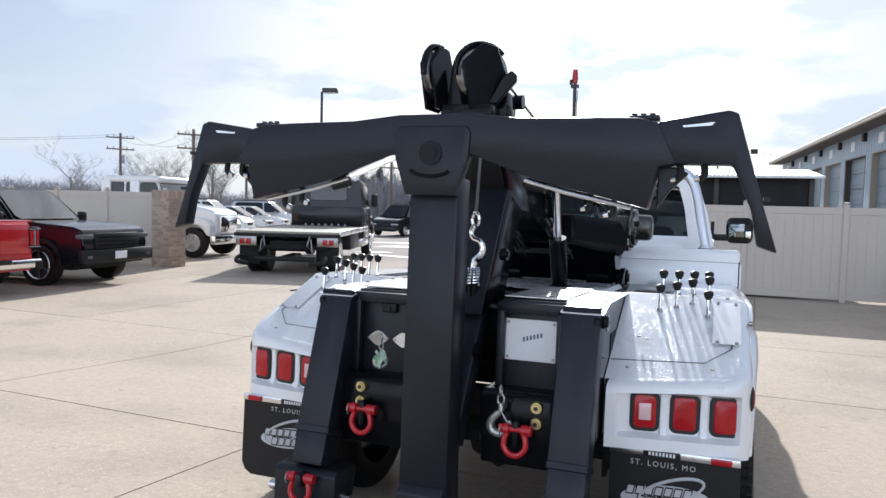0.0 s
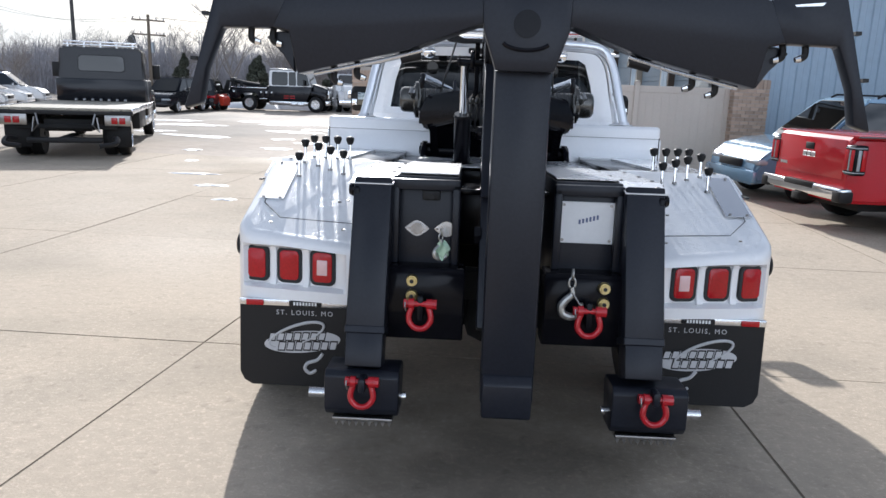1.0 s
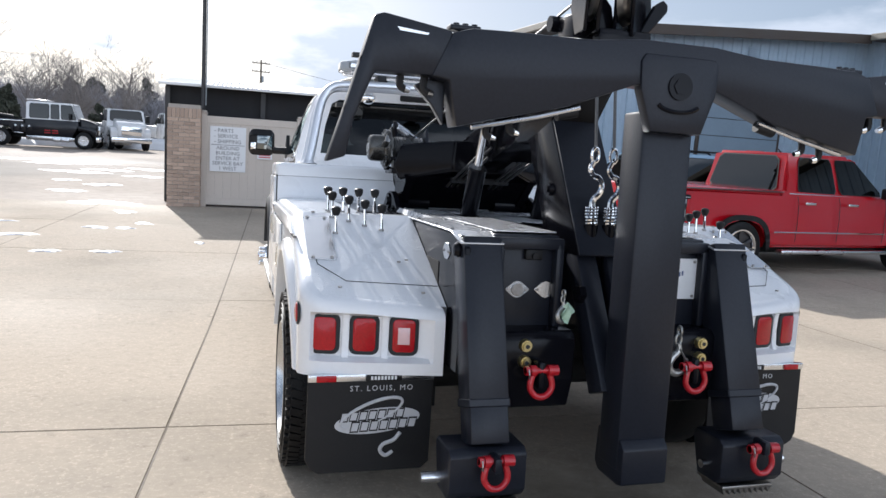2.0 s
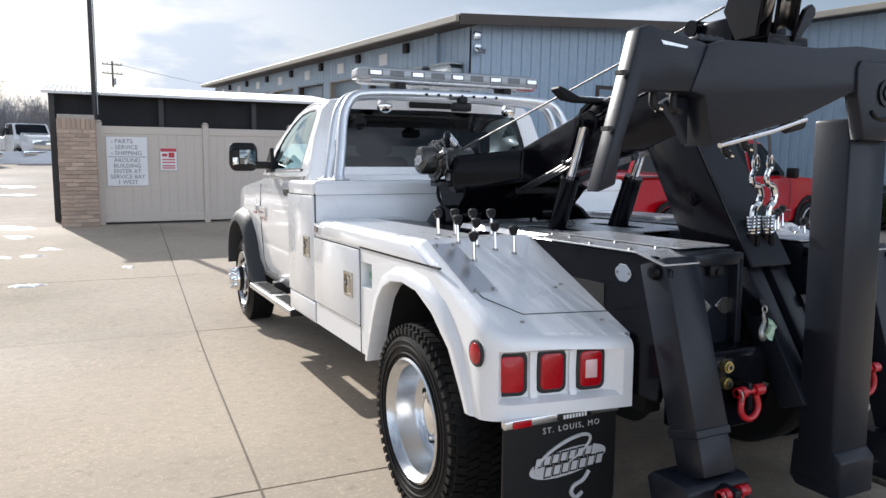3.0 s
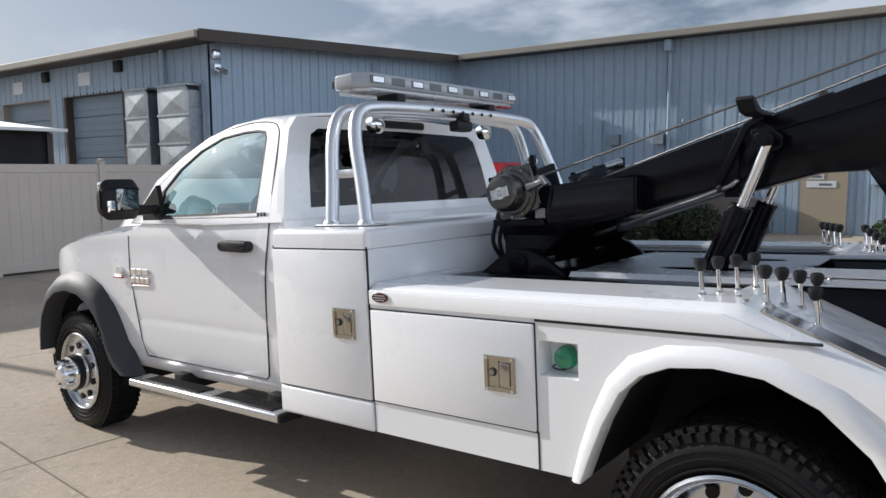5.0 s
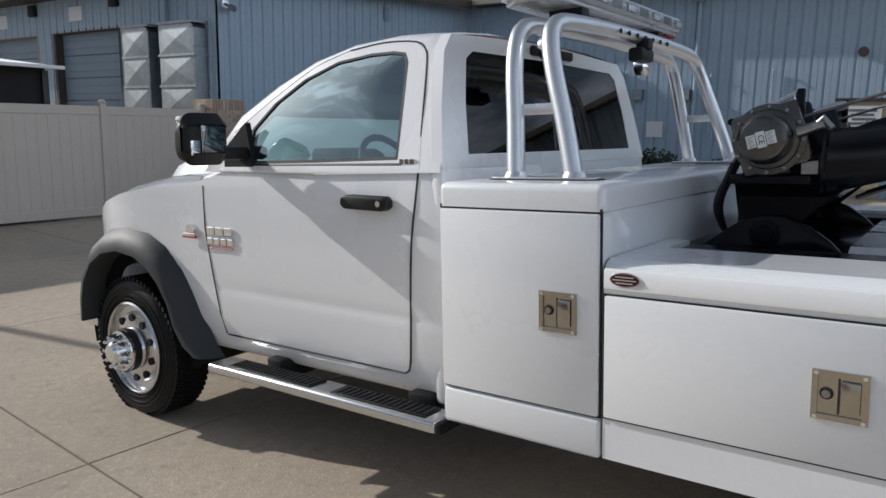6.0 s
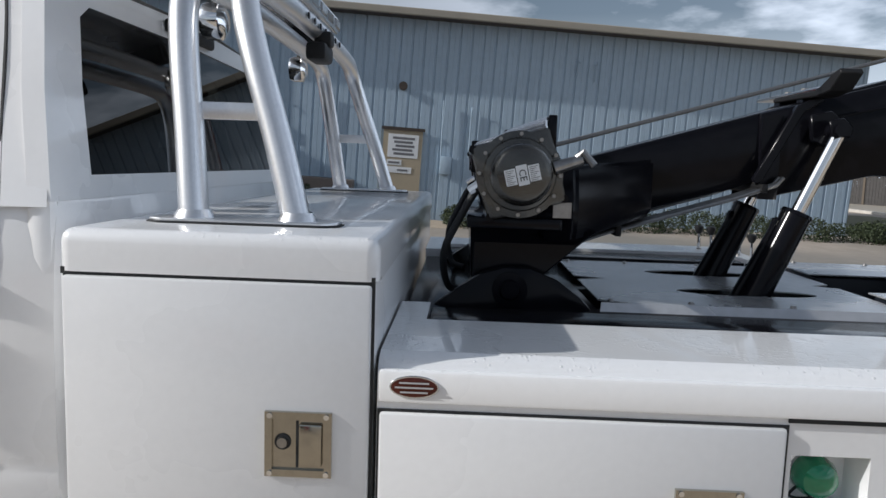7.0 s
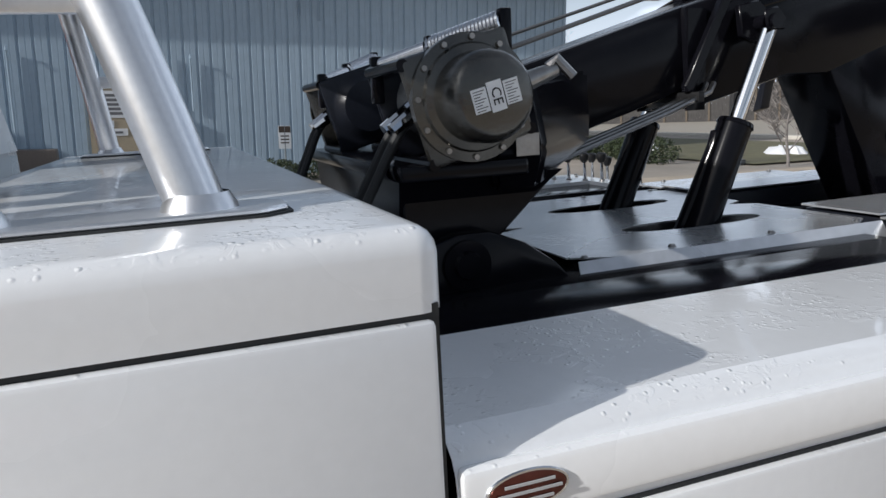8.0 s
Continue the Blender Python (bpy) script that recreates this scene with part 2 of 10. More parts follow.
POLISHED = material("polished_aluminium", (0.66, 0.67, 0.68), 0.25, metal=1.0, vary=0.10, grain=80, bump=0.03)
SATINTUBE = material("satin_aluminium_tube", (0.82, 0.83, 0.85), 0.34, metal=0.9, vary=0.06, grain=120, bump=0.012)
BRUSHED = material("brushed_aluminium", (0.72, 0.73, 0.75), 0.26, metal=1.0, vary=0.08, grain=150, bump=0.012)
PLATEMETAL = material("wet_aluminium_plate", (0.60, 0.61, 0.63), 0.27, metal=0.62, vary=0.14, grain=30, drops=0.25)
STEEL = material("worn_steel", (0.35, 0.34, 0.33), 0.35, metal=1.0, vary=0.25, grain=60, bump=0.1)
GUNMETAL = material("grey_winch_casting", (0.115, 0.112, 0.104), 0.27, metal=0.8, vary=0.15, grain=150, bump=0.08)
ROPE = material("wire_rope", (0.20, 0.20, 0.20), 0.4, metal=0.8, vary=0.3, grain=300, bump=0.3)
REDSHACKLE = material("red_shackle_paint", (0.47, 0.008, 0.016), 0.35, coat=0.4, vary=0.15)
REDLENS = material("red_lens", (0.42, 0.004, 0.010), 0.2, coat=0.35, vary=0.25, grain=90, bump=0.12, spec=0.3)
CLEARLENS = material("clear_lens", (0.75, 0.50, 0.50), 0.15, coat=0.8, vary=0.1)
GREENLENS = material("green_lens", (0.006, 0.22, 0.10), 0.12, coat=0.8, vary=0.3, grain=30)
SIGNWHITE = material("white_vinyl", (0.78, 0.79, 0.80), 0.4, vary=0.04)
SILVERINK = material("silver_print", (0.52, 0.52, 0.53), 0.45, vary=0.06)
BRASS = material("yellow_zinc_fitting", (0.62, 0.52, 0.26), 0.3, metal=0.9, vary=0.15)
GLASS = glass_material("window_glass", (0.40, 0.52, 0.55), ior=3.3, sheen=(0.80, 0.97, 1.0))
DARKGLASS = glass_material("smoked_glass", (0.03, 0.032, 0.035), ior=1.36)
CARGLASS = glass_material("dark_car_glass", (0.02, 0.022, 0.025), ior=1.65)
NICKEL = material("aged_nickel", (0.46, 0.43, 0.37), 0.2, metal=1.0, vary=0.12, grain=60, bump=0.03)
MIRROR = material("mirror_glass", (0.20, 0.215, 0.215), 0.02, metal=1.0, vary=0.01)
INTERIOR = material("grey_cab_interior", (0.06, 0.06, 0.065), 0.7, vary=0.2)
BADGE = material("dark_red_oval_badge", (0.13, 0.035, 0.025), 0.3, metal=0.5, vary=0.3, grain=60)
CONCRETE = material("concrete_slab", (0.455, 0.384, 0.304), 0.9, spec=0.2, vary=0.16, grain=14, blotch=0.35, bump=0.3, bump_scale=90, second=(0.31, 0.27, 0.215), second_at=(0.50, 0.84), second_scale=0.55, per_object=0.22, specks=0.55, flecks=0.6)
ASPHALTPAN = material("weathered_lot", (0.43, 0.368, 0.31), 0.92, spec=0.2, vary=0.18, grain=4, blotch=0.15, bump=0.3, bump_scale=60, second=(0.25, 0.235, 0.21), second_at=(0.45, 0.68), second_scale=0.12, specks=0.5)
JOINT = material("joint_filler", (0.17, 0.142, 0.108), 0.9, vary=0.3, grain=20)
SNOW = material("old_snow", (0.82, 0.83, 0.85), 0.6, vary=0.06, bump=0.3, bump_scale=25)
FENCE = material("tan_vinyl", (0.58, 0.515, 0.45), 0.5, vary=0.05, grain=30)
MORTAR = material("mortar", (0.42, 0.38, 0.34), 0.9, vary=0.15, bump=0.2)
BRICK = material("tan_brick", (0.46, 0.345, 0.27), 0.85, vary=0.42, grain=30, blotch=9, bump=0.3, per_object=0.9)
SIDING = material("blue_grey_steel_siding", (0.365, 0.465, 0.56), 0.45, vary=0.08, grain=6, blotch=0.4)
SIDINGDARK = material("bay_door_grey_steel", (0.23, 0.30, 0.365), 0.45, vary=0.1)
TRIM = material("tan_roof_trim", (0.33, 0.30, 0.25), 0.5, vary=0.1)
TRIMDARK = material("dark_brown_trim", (0.06, 0.045, 0.035), 0.6, vary=0.2)
TARP = material("black_shade_cloth", (0.018, 0.018, 0.02), 0.8, vary=0.4, grain=3, bump=0.4, bump_scale=5)
GALV = material("galvanised_duct", (0.36, 0.39, 0.41), 0.5, metal=1.0, vary=0.2, grain=8)
ROOFWHITE = material("white_corrugated_roof", (0.80, 0.80, 0.79), 0.5, vary=0.06)
WOOD = material("grey_utility_pole", (0.16, 0.13, 0.10), 0.9, vary=0.3, grain=15, bump=0.3)
POLEMETAL = material("dark_bronze_pole", (0.035, 0.034, 0.035), 0.5, vary=0.15)
# distance haze is mixed into the pale bark and scrub colours
BARK = material("winter_bark", (0.235, 0.215, 0.205), 0.9, vary=0.3, grain=12)
SCRUB = material("hazy_grey_scrub", (0.30, 0.295, 0.315), 0.95, vary=0.4, grain=2, blotch=0.3)
CEDAR = material("dark_cedar_needles", (0.060, 0.066, 0.048), 0.9, vary=0.4, grain=6)
HEDGE = material("hedge_leaves", (0.035, 0.05, 0.02), 0.7, vary=0.5, grain=20)
DRYGRASS = material("dry_winter_grass", (0.125, 0.115, 0.060), 0.95, vary=0.3, grain=3, blotch=0.2, bump=0.3, bump_scale=30)
DOORTAN = material("tan_steel_door", (0.42, 0.35, 0.25), 0.5, vary=0.08)


# ---- mesh helpers ----
def part(name, bm, mat, parent=None, label="", smooth=35):
    me = bpy.data.meshes.new(name)
    bmesh.ops.recalc_face_normals(bm, faces=bm.faces)
    bm.to_mesh(me)
    bm.free()
    mats = mat if isinstance(mat, (list, tuple)) else [mat]
    for m in mats:
        me.materials.append(m)
    if smooth:
        me.shade_smooth()
        me.set_sharp_from_angle(angle=radians(smooth))
    ob = new(name, me)
    if parent is not None:
        ob.parent = parent
    if label:
        ob["label"] = label
    return ob


def thing(name, m=None, label="", category="", group="", kind=""):
    ob = new(name)
    ob.empty_display_size = 0.2
    if m is not None:
        ob.matrix_world = m
    return tagged(ob, label, category, group, kind)


def box(bm, x0, x1, y0, y1, z0, z1, r=0.0, seg=2, m=None):
    vs = [bm.verts.new((x, y, z)) for x in (x0, x1) for y in (y0, y1) for z in (z0, z1)]
    fs = [bm.faces.new([vs[i] for i in q]) for q in ((0, 1, 3, 2), (4, 6, 7, 5), (0, 4, 5, 1), (2, 3, 7, 6), (0, 2, 6, 4), (1, 5, 7, 3))]
    bmesh.ops.recalc_face_normals(bm, faces=fs)
    if r:
        es = list({e for f in fs for e in f.edges})
        res = bmesh.ops.bevel(bm, geom=es, offset=r, segments=seg, affect="EDGES", profile=0.5)
        vs = [v for v in vs if v.is_valid] + [v for v in res["verts"] if v.is_valid]
    if m is not None:
        bmesh.ops.transform(bm, matrix=m, verts=list(set(vs)))
    return bm


def prism(bm, poly, a0, a1, axis="x", r=0.0, seg=1):
    """poly: points (y, z) for x, (x, z) for y, (x, y) for z; pushed from a0 to a1 along the axis."""
    def at(p, a):
        return {"x": (a, p[0], p[1]), "y": (p[0], a, p[1]), "z": (p[0], p[1], a)}[axis]
    lo, hi = [bm.verts.new(at(p, a0)) for p in poly], [bm.verts.new(at(p, a1)) for p in poly]
    n = len(poly)
    fs = [bm.faces.new(lo[::-1]), bm.faces.new(hi)] + [bm.faces.new((lo[i], lo[(i + 1) % n], hi[(i + 1) % n], hi[i])) for i in range(n)]
    bmesh.ops.recalc_face_normals(bm, faces=fs)
    if r:
        es = list({e for f in fs for e in f.edges})
        bmesh.ops.bevel(bm, geom=es, offset=r, segments=seg, affect="EDGES", profile=0.5)
    return bm


def basis(d):
    d = Vector(d).normalized()
    a = Vector((0, 0, 1)) if abs(d.z) < 0.95 else Vector((1, 0, 0))
    u = d.cross(a).normalized()
    return u, u.cross(d).normalized(), d


def cyl(bm, p0, p1, r0, r1=None, seg=16, cap=True):
    p0, p1 = Vector(p0), Vector(p1)
    r1 = r0 if r1 is None else r1
    u, v, _ = basis(p1 - p0)
    ang = [2 * math.pi * i / seg for i in range(seg)]
    a = [bm.verts.new(p0 + r0 * (math.cos(t) * u + math.sin(t) * v)) for t in ang]
    b = [bm.verts.new(p1 + r1 * (math.cos(t) * u + math.sin(t) * v)) for t in ang]
    for i in range(seg):
        j = (i + 1) % seg
        bm.faces.new((a[i], a[j], b[j], b[i]))
    if cap:
        bm.faces.new(a[::-1]), bm.faces.new(b)
    return bm


def tube(bm, pts, r, seg=10, cap=True):
    """A round bar swept along points; r may be one radius or one for each point."""
    pts = [Vector(p) for p in pts]
    rs = r if isinstance(r, (list, tuple)) else [r] * len(pts)
    u = None
    rings = []
    for i, p in enumerate(pts):
        d = (pts[min(i + 1, len(pts) - 1)] - pts[max(i - 1, 0)]).normalized()
        if u is None:
            u = basis(d)[0]
        u = (u - u.dot(d) * d).normalized()
        v = u.cross(d)
        rings.append([bm.verts.new(p + rs[i] * (math.cos(t) * u + math.sin(t) * v)) for t in (2 * math.pi * k / seg for k in range(seg))])
    for a, b in zip(rings, rings[1:]):
        for i in range(seg):
            j = (i + 1) % seg
            bm.faces.new((a[i], a[j], b[j], b[i]))
    if cap:
        bm.faces.new(rings[0][::-1]), bm.faces.new(rings[-1])
    return bm


def smooth_path(pts, n=6):
    """Points along a rounded line through pts (Catmull-Rom)."""
    p = [Vector(q) for q in pts]
    p = [2 * p[0] - p[1]] + p + [2 * p[-1] - p[-2]]
    out = []
    for i in range(1, len(p) - 2):
        for k in range(n):
            t = k / n
            a, b, c, d = p[i - 1], p[i], p[i + 1], p[i + 2]
            out.append(0.5 * (2 * b + (c - a) * t + (2 * a - 5 * b + 4 * c - d) * t * t + (3 * b - a - 3 * c + d) * t ** 3))
    return out + [p[-2]]


def lathe(bm, prof, seg=32, m=None):
    """Profile points (radius, x) turned about the x axis."""
    rings = []
    for rad, x in prof:
        if rad < 1e-5:
            rings.append([bm.verts.new((x, 0, 0))])
        else:
            rings.append([bm.verts.new((x, rad * math.cos(2 * math.pi * k / seg), rad * math.sin(2 * math.pi * k / seg))) for k in range(seg)])
    for a, b in zip(rings, rings[1:]):
        for i in range(seg):
            j = (i + 1) % seg
            if len(a) == 1 and len(b) > 1:
                bm.faces.new((a[0], b[j], b[i]))
            elif len(b) == 1 and len(a) > 1:
                bm.faces.new((a[i], a[j], b[0]))
            elif len(a) > 1:
                bm.faces.new((a[i], a[j], b[j], b[i]))
    if m is not None:
        bmesh.ops.transform(bm, matrix=m, verts=[v for r in rings for v in r])
    return bm


def grid(bm, us, vs, f):
    """A sheet of points f(u, v)."""
    rows = [[bm.verts.new(f(u, v)) for v in vs] for u in us]
    for a, b in zip(rows, rows[1:]):
        for i in range(len(vs) - 1):
            bm.faces.new((a[i], a[i + 1], b[i + 1], b[i]))
    return rows


def ring(bm, outer, inner, depth):
    """A frame between two closed lines of points, thick by the vector depth."""
    d = Vector(depth)
    o, i = [bm.verts.new(p) for p in outer], [bm.verts.new(p) for p in inner]
    o2, i2 = [bm.verts.new(Vector(p) + d) for p in outer], [bm.verts.new(Vector(p) + d) for p in inner]
    n = len(o)
    for k in range(n):
        j = (k + 1) % n
        bm.faces.new((o[k], o[j], i[j], i[k]))
        bm.faces.new((o2[k], i2[k], i2[j], o2[j]))
        bm.faces.new((i[k], i[j], i2[j], i2[k]))
        bm.faces.new((o[k], o2[k], o2[j], o[j]))
    return bm


def lerp_table(t, x):
    """Straight steps through rows (x, value)."""
    if x <= t[0][0]:
        return t[0][1]
    for (a, va), (b, vb) in zip(t, t[1:]):
        if x <= b:
            return va + (vb - va) * (x - a) / (b - a)
    return t[-1][1]


def writing(name, text, size, m, mat, parent, depth=0.001, spacing=1.0, align="CENTER"):
    """Letters of the built-in font as a thin mesh."""
    cu = bpy.data.curves.new(name, "FONT")
    cu.body, cu.size, cu.extrude, cu.align_x, cu.align_y, cu.space_character = text, size, depth, align, "CENTER", spacing
    cu.resolution_u = 2
    tmp = bpy.data.objects.new(name, cu)
    scene.collection.objects.link(tmp)
    me = bpy.data.meshes.new_from_object(tmp.evaluated_get(bpy.context.evaluated_depsgraph_get()))
    bpy.data.objects.remove(tmp)
    bpy.data.curves.remove(cu)
    me.materials.clear()
    me.materials.append(mat)
    ob = new(name, me)
    ob.matrix_local = m
    if parent is not None:
        ob.parent = parent
    return ob


def rounded(w, h, r, n=5):
    """Points round a rectangle of half sizes w, h with corners of radius r."""
    out = []
    for cx, cy, a0 in ((w - r, h - r, 0), (r - w, h - r, 90), (r - w, r - h, 180), (w - r, r - h, 270)):
        out += [(cx + r * math.cos(radians(a0 + 90 * k / n)), cy + r * math.sin(radians(a0 + 90 * k / n))) for k in range(n + 1)]
    return out


def B():
    return bmesh.new()


def pane(name, pts, glass, parent, inside, label="", bulge=0.0):
    """One sheet of glass whose face looks away from the point inside."""
    bm = B()
    f = bm.faces.new([bm.verts.new(p) for p in pts])
    f.normal_update()
    if f.normal.dot(f.calc_center_median() - Vector(inside)) < 0:
        f.normal_flip()
    if bulge:
        # bowed glass: rings drawn in towards the middle and outwards
        n, c = f.normal.copy(), f.calc_center_median()
        rim = [v.co.copy() for v in f.verts]
        bm.clear()
        mid = bm.verts.new(c + n * bulge)
        last = None
        for r in (0.2, 0.4, 0.6, 0.8, 1.0):
            ringv = [bm.verts.new(c + (p - c) * r + n * bulge * (1 - r * r)) for p in rim]
            for k in range(len(rim)):
                j = (k + 1) % len(rim)
                nf = bm.faces.new((last[k], ringv[k], ringv[j], last[j]) if last else (mid, ringv[k], ringv[j]))
                nf.smooth = True
            last = ringv
    me = bpy.data.meshes.new(name)
    bm.to_mesh(me)
    bm.free()
    me.materials.append(glass)
    ob = new(name, me)
    ob.parent = parent
    ob.visible_shadow = False
    if label:
        ob["label"] = label
    return ob


def pieces(name, bm, mat, parent, label="", smooth=35):
    """Each loose piece of a mesh as a part of its own."""
    bm.verts.ensure_lookup_table()
    seen = set()
    for v0 in list(bm.verts):
        if v0 in seen:
            continue
        todo, isle = [v0], []
        seen.add(v0)
        while todo:
            v = todo.pop()
            isle.append(v)
            for e in v.link_edges:
                w = e.other_vert(v)
                if w not in seen:
                    seen.add(w)
                    todo.append(w)
        one = B()
        new_v = {v: one.verts.new(v.co) for v in isle}
        for f in {f for v in isle for f in v.link_faces}:
            one.faces.new([new_v[v] for v in f.verts])
        part(name, one, mat, parent, label, smooth)
    bm.free()


SLOPE, BACK = 0.0508, 0.025


def ground_z(y):
    """The lot is level round the wrecker, climbs gently beyond it and falls away behind."""
    a, b = max(0.0, y - 3.0), max(0.0, -2.0 - y)
    return SLOPE * (a - 1.0 + math.exp(-a)) - BACK * (b - 1.0 + math.exp(-b))


def on_lot(x, y, turn=0.0):
    """The pose of a thing that stands on the sloping lot, its front turned from +y."""
    return pose(x, y, ground_z(y), math.degrees(math.atan(SLOPE if y > 4 else BACK)) if y > 4 or y < -3 else 0) @ pose(0, 0, 0, 0, 0, turn)

# ---- the lot ----
bm = B()
ys = [-400, -150, -60, -30, -20, -12, -8, -5, -4, -3, -2.5, -2, 3, 3.5, 4, 4.5, 5, 6, 8, 12, 20, 40, 80, 150, 400]
grid(bm, [-400, -120, -40, -20, -10, 0, 10, 20, 40, 120, 400], ys, lambda x, y: (x, y, ground_z(y) - 0.012))
ground = tagged(part("ground", bm, ASPHALTPAN), "weathered grey parking lot pavement with old patches", "pavement", kind="structure")

# concrete slabs with open joints round the wrecker
JX, SX, LEAN_X, LEAN_Y = -1.757, 2.93, 0.050, -0.04
JOINT_Y = [-12.62, -9.19, -5.76, -2.33, 1.10, 4.53, 7.38, 10.3, 13.2]


def slab_corner(i, j):
    x, y = JX + SX * i, JOINT_Y[j + 4]
    return x + LEAN_X * y, y + LEAN_Y * (x + 1.7)


slab_rng = random.Random(5)
for i in range(-5, 4):
    for j in range(-4, 4):
        bm = B()
        gap, low = 0.007, slab_rng.uniform(0, 0.003)
        pts = []
        for a, b, sx, sy in ((i, j, 1, 1), (i + 1, j, -1, 1), (i + 1, j + 1, -1, -1), (i, j + 1, 1, -1)):
            x, y = slab_corner(a, b)
            pts.append((x + sx * gap, y + sy * gap))
        n = 6
        top = []
        for k in range(n + 1):
            t = k / n
            l, r = Vector(pts[0]).lerp(Vector(pts[3]), t), Vector(pts[1]).lerp(Vector(pts[2]), t)
            top.append([bm.verts.new((p.x, p.y, ground_z(p.y) - low)) for p in (l, r)])
        for p, q in zip(top, top[1:]):
            bm.faces.new((p[0], p[1], q[1], q[0]))
        edge = [r[0] for r in top] + [r[1] for r in reversed(top)]
        dn = [bm.verts.new(v.co - Vector((0, 0, 0.03))) for v in edge]
        for k in range(len(edge)):
            m = (k + 1) % len(edge)
            bm.faces.new((edge[k], edge[m], dn[m], dn[k]))
        part("slab", bm, CONCRETE, ground, smooth=0)

bm = B()
for i in range(-5, 5):
    a, b = slab_corner(i, -4), slab_corner(i, 4)
    n = 30
    for k in range(n):
        p, q = Vector(a).lerp(Vector(b), k / n), Vector(a).lerp(Vector(b), (k + 1) / n)
        bm.faces.new([bm.verts.new((v.x + d, v.y, ground_z(v.y) - 0.006)) for v, d in ((p, -0.008), (p, 0.008), (q, 0.008), (q, -0.008))])
for j in range(-4, 5):
    p, q = Vector(slab_corner(-5, j)), Vector(slab_corner(4, j))
    bm.faces.new([bm.verts.new((v.x, v.y + d, ground_z(v.y) - 0.0065)) for v, d in ((p, -0.008), (q, -0.008), (q, 0.008), (p, 0.008))])
tagged(part("joint_filler", bm, JOINT, smooth=0), "dark tar filler in the slab joints", "joint", kind="structure")

# ---- soft-edged dark brown patch on the concrete under the wrecker's tail ----
BROWNPATCH = bpy.data.materials.new("dark_brown_concrete")
BROWNPATCH.use_nodes = True
dn, dl = BROWNPATCH.node_tree.nodes, BROWNPATCH.node_tree.links
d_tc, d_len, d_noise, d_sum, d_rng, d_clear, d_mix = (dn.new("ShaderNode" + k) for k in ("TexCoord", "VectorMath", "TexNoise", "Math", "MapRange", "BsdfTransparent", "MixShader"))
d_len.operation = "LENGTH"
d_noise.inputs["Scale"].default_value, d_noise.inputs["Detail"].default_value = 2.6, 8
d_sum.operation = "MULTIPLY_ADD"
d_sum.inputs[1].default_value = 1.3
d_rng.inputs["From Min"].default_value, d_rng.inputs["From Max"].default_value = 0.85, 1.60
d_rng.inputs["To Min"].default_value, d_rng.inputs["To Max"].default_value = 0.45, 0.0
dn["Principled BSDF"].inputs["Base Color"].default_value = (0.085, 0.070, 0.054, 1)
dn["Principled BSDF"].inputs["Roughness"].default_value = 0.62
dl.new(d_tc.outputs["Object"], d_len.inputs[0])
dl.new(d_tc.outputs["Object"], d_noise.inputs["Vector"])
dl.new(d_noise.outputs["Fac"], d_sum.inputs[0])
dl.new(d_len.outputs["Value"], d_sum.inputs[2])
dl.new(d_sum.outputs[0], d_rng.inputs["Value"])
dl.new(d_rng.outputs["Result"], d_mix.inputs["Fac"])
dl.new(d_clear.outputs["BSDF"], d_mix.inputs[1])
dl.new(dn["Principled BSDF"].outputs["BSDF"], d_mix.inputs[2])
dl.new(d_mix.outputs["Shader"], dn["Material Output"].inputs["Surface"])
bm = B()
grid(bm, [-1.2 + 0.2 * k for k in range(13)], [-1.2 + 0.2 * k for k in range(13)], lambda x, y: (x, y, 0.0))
stain = part("damp_stain", bm, BROWNPATCH)
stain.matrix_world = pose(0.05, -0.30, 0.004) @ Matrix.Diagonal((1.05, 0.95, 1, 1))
tagged(stain, "soft-edged dark brown patch on the concrete under the tail", "stain", kind="structure")

# ---- patches of old snow ----
snow_rng = random.Random(11)


def snow_patch(x, y, rx, ry, h=0.03):
    if h < 0.05:
        rx, ry, h = rx * (0.8 if y < 16 else 0.55), ry * 0.8, 0.012
    bm = B()
    n = 40
    ph = [snow_rng.uniform(0, 6.3) for _ in range(4)]
    rim, mid = [], []
    for k in range(n):
        t = 2 * math.pi * k / n
        w = 1 + 0.26 * math.sin(2 * t + ph[0]) + 0.22 * math.sin(3 * t + ph[1]) + 0.16 * math.sin(5 * t + ph[2]) + 0.13 * math.sin(9 * t + ph[3])
        rim.append(bm.verts.new((rx * w * math.cos(t), ry * w * math.sin(t), -0.005)))
        mid.append(bm.verts.new((rx * w * 0.72 * math.cos(t), ry * w * 0.72 * math.sin(t), h * snow_rng.uniform(0.6, 1.0))))
    top = bm.verts.new((0, 0, h))
    for k in range(n):
        m = (k + 1) % n
        bm.faces.new((rim[k], rim[m], mid[m], mid[k]))
        bm.faces.new((mid[k], mid[m], top))
    ob = part("snow_patch", bm, SNOW, smooth=80)
    ob.matrix_world = on_lot(x, y, snow_rng.uniform(-20, 20))
    return tagged(ob, "thin melting patch of old snow on the pavement", "snow", group="snow patches on the lot", kind="stuff")


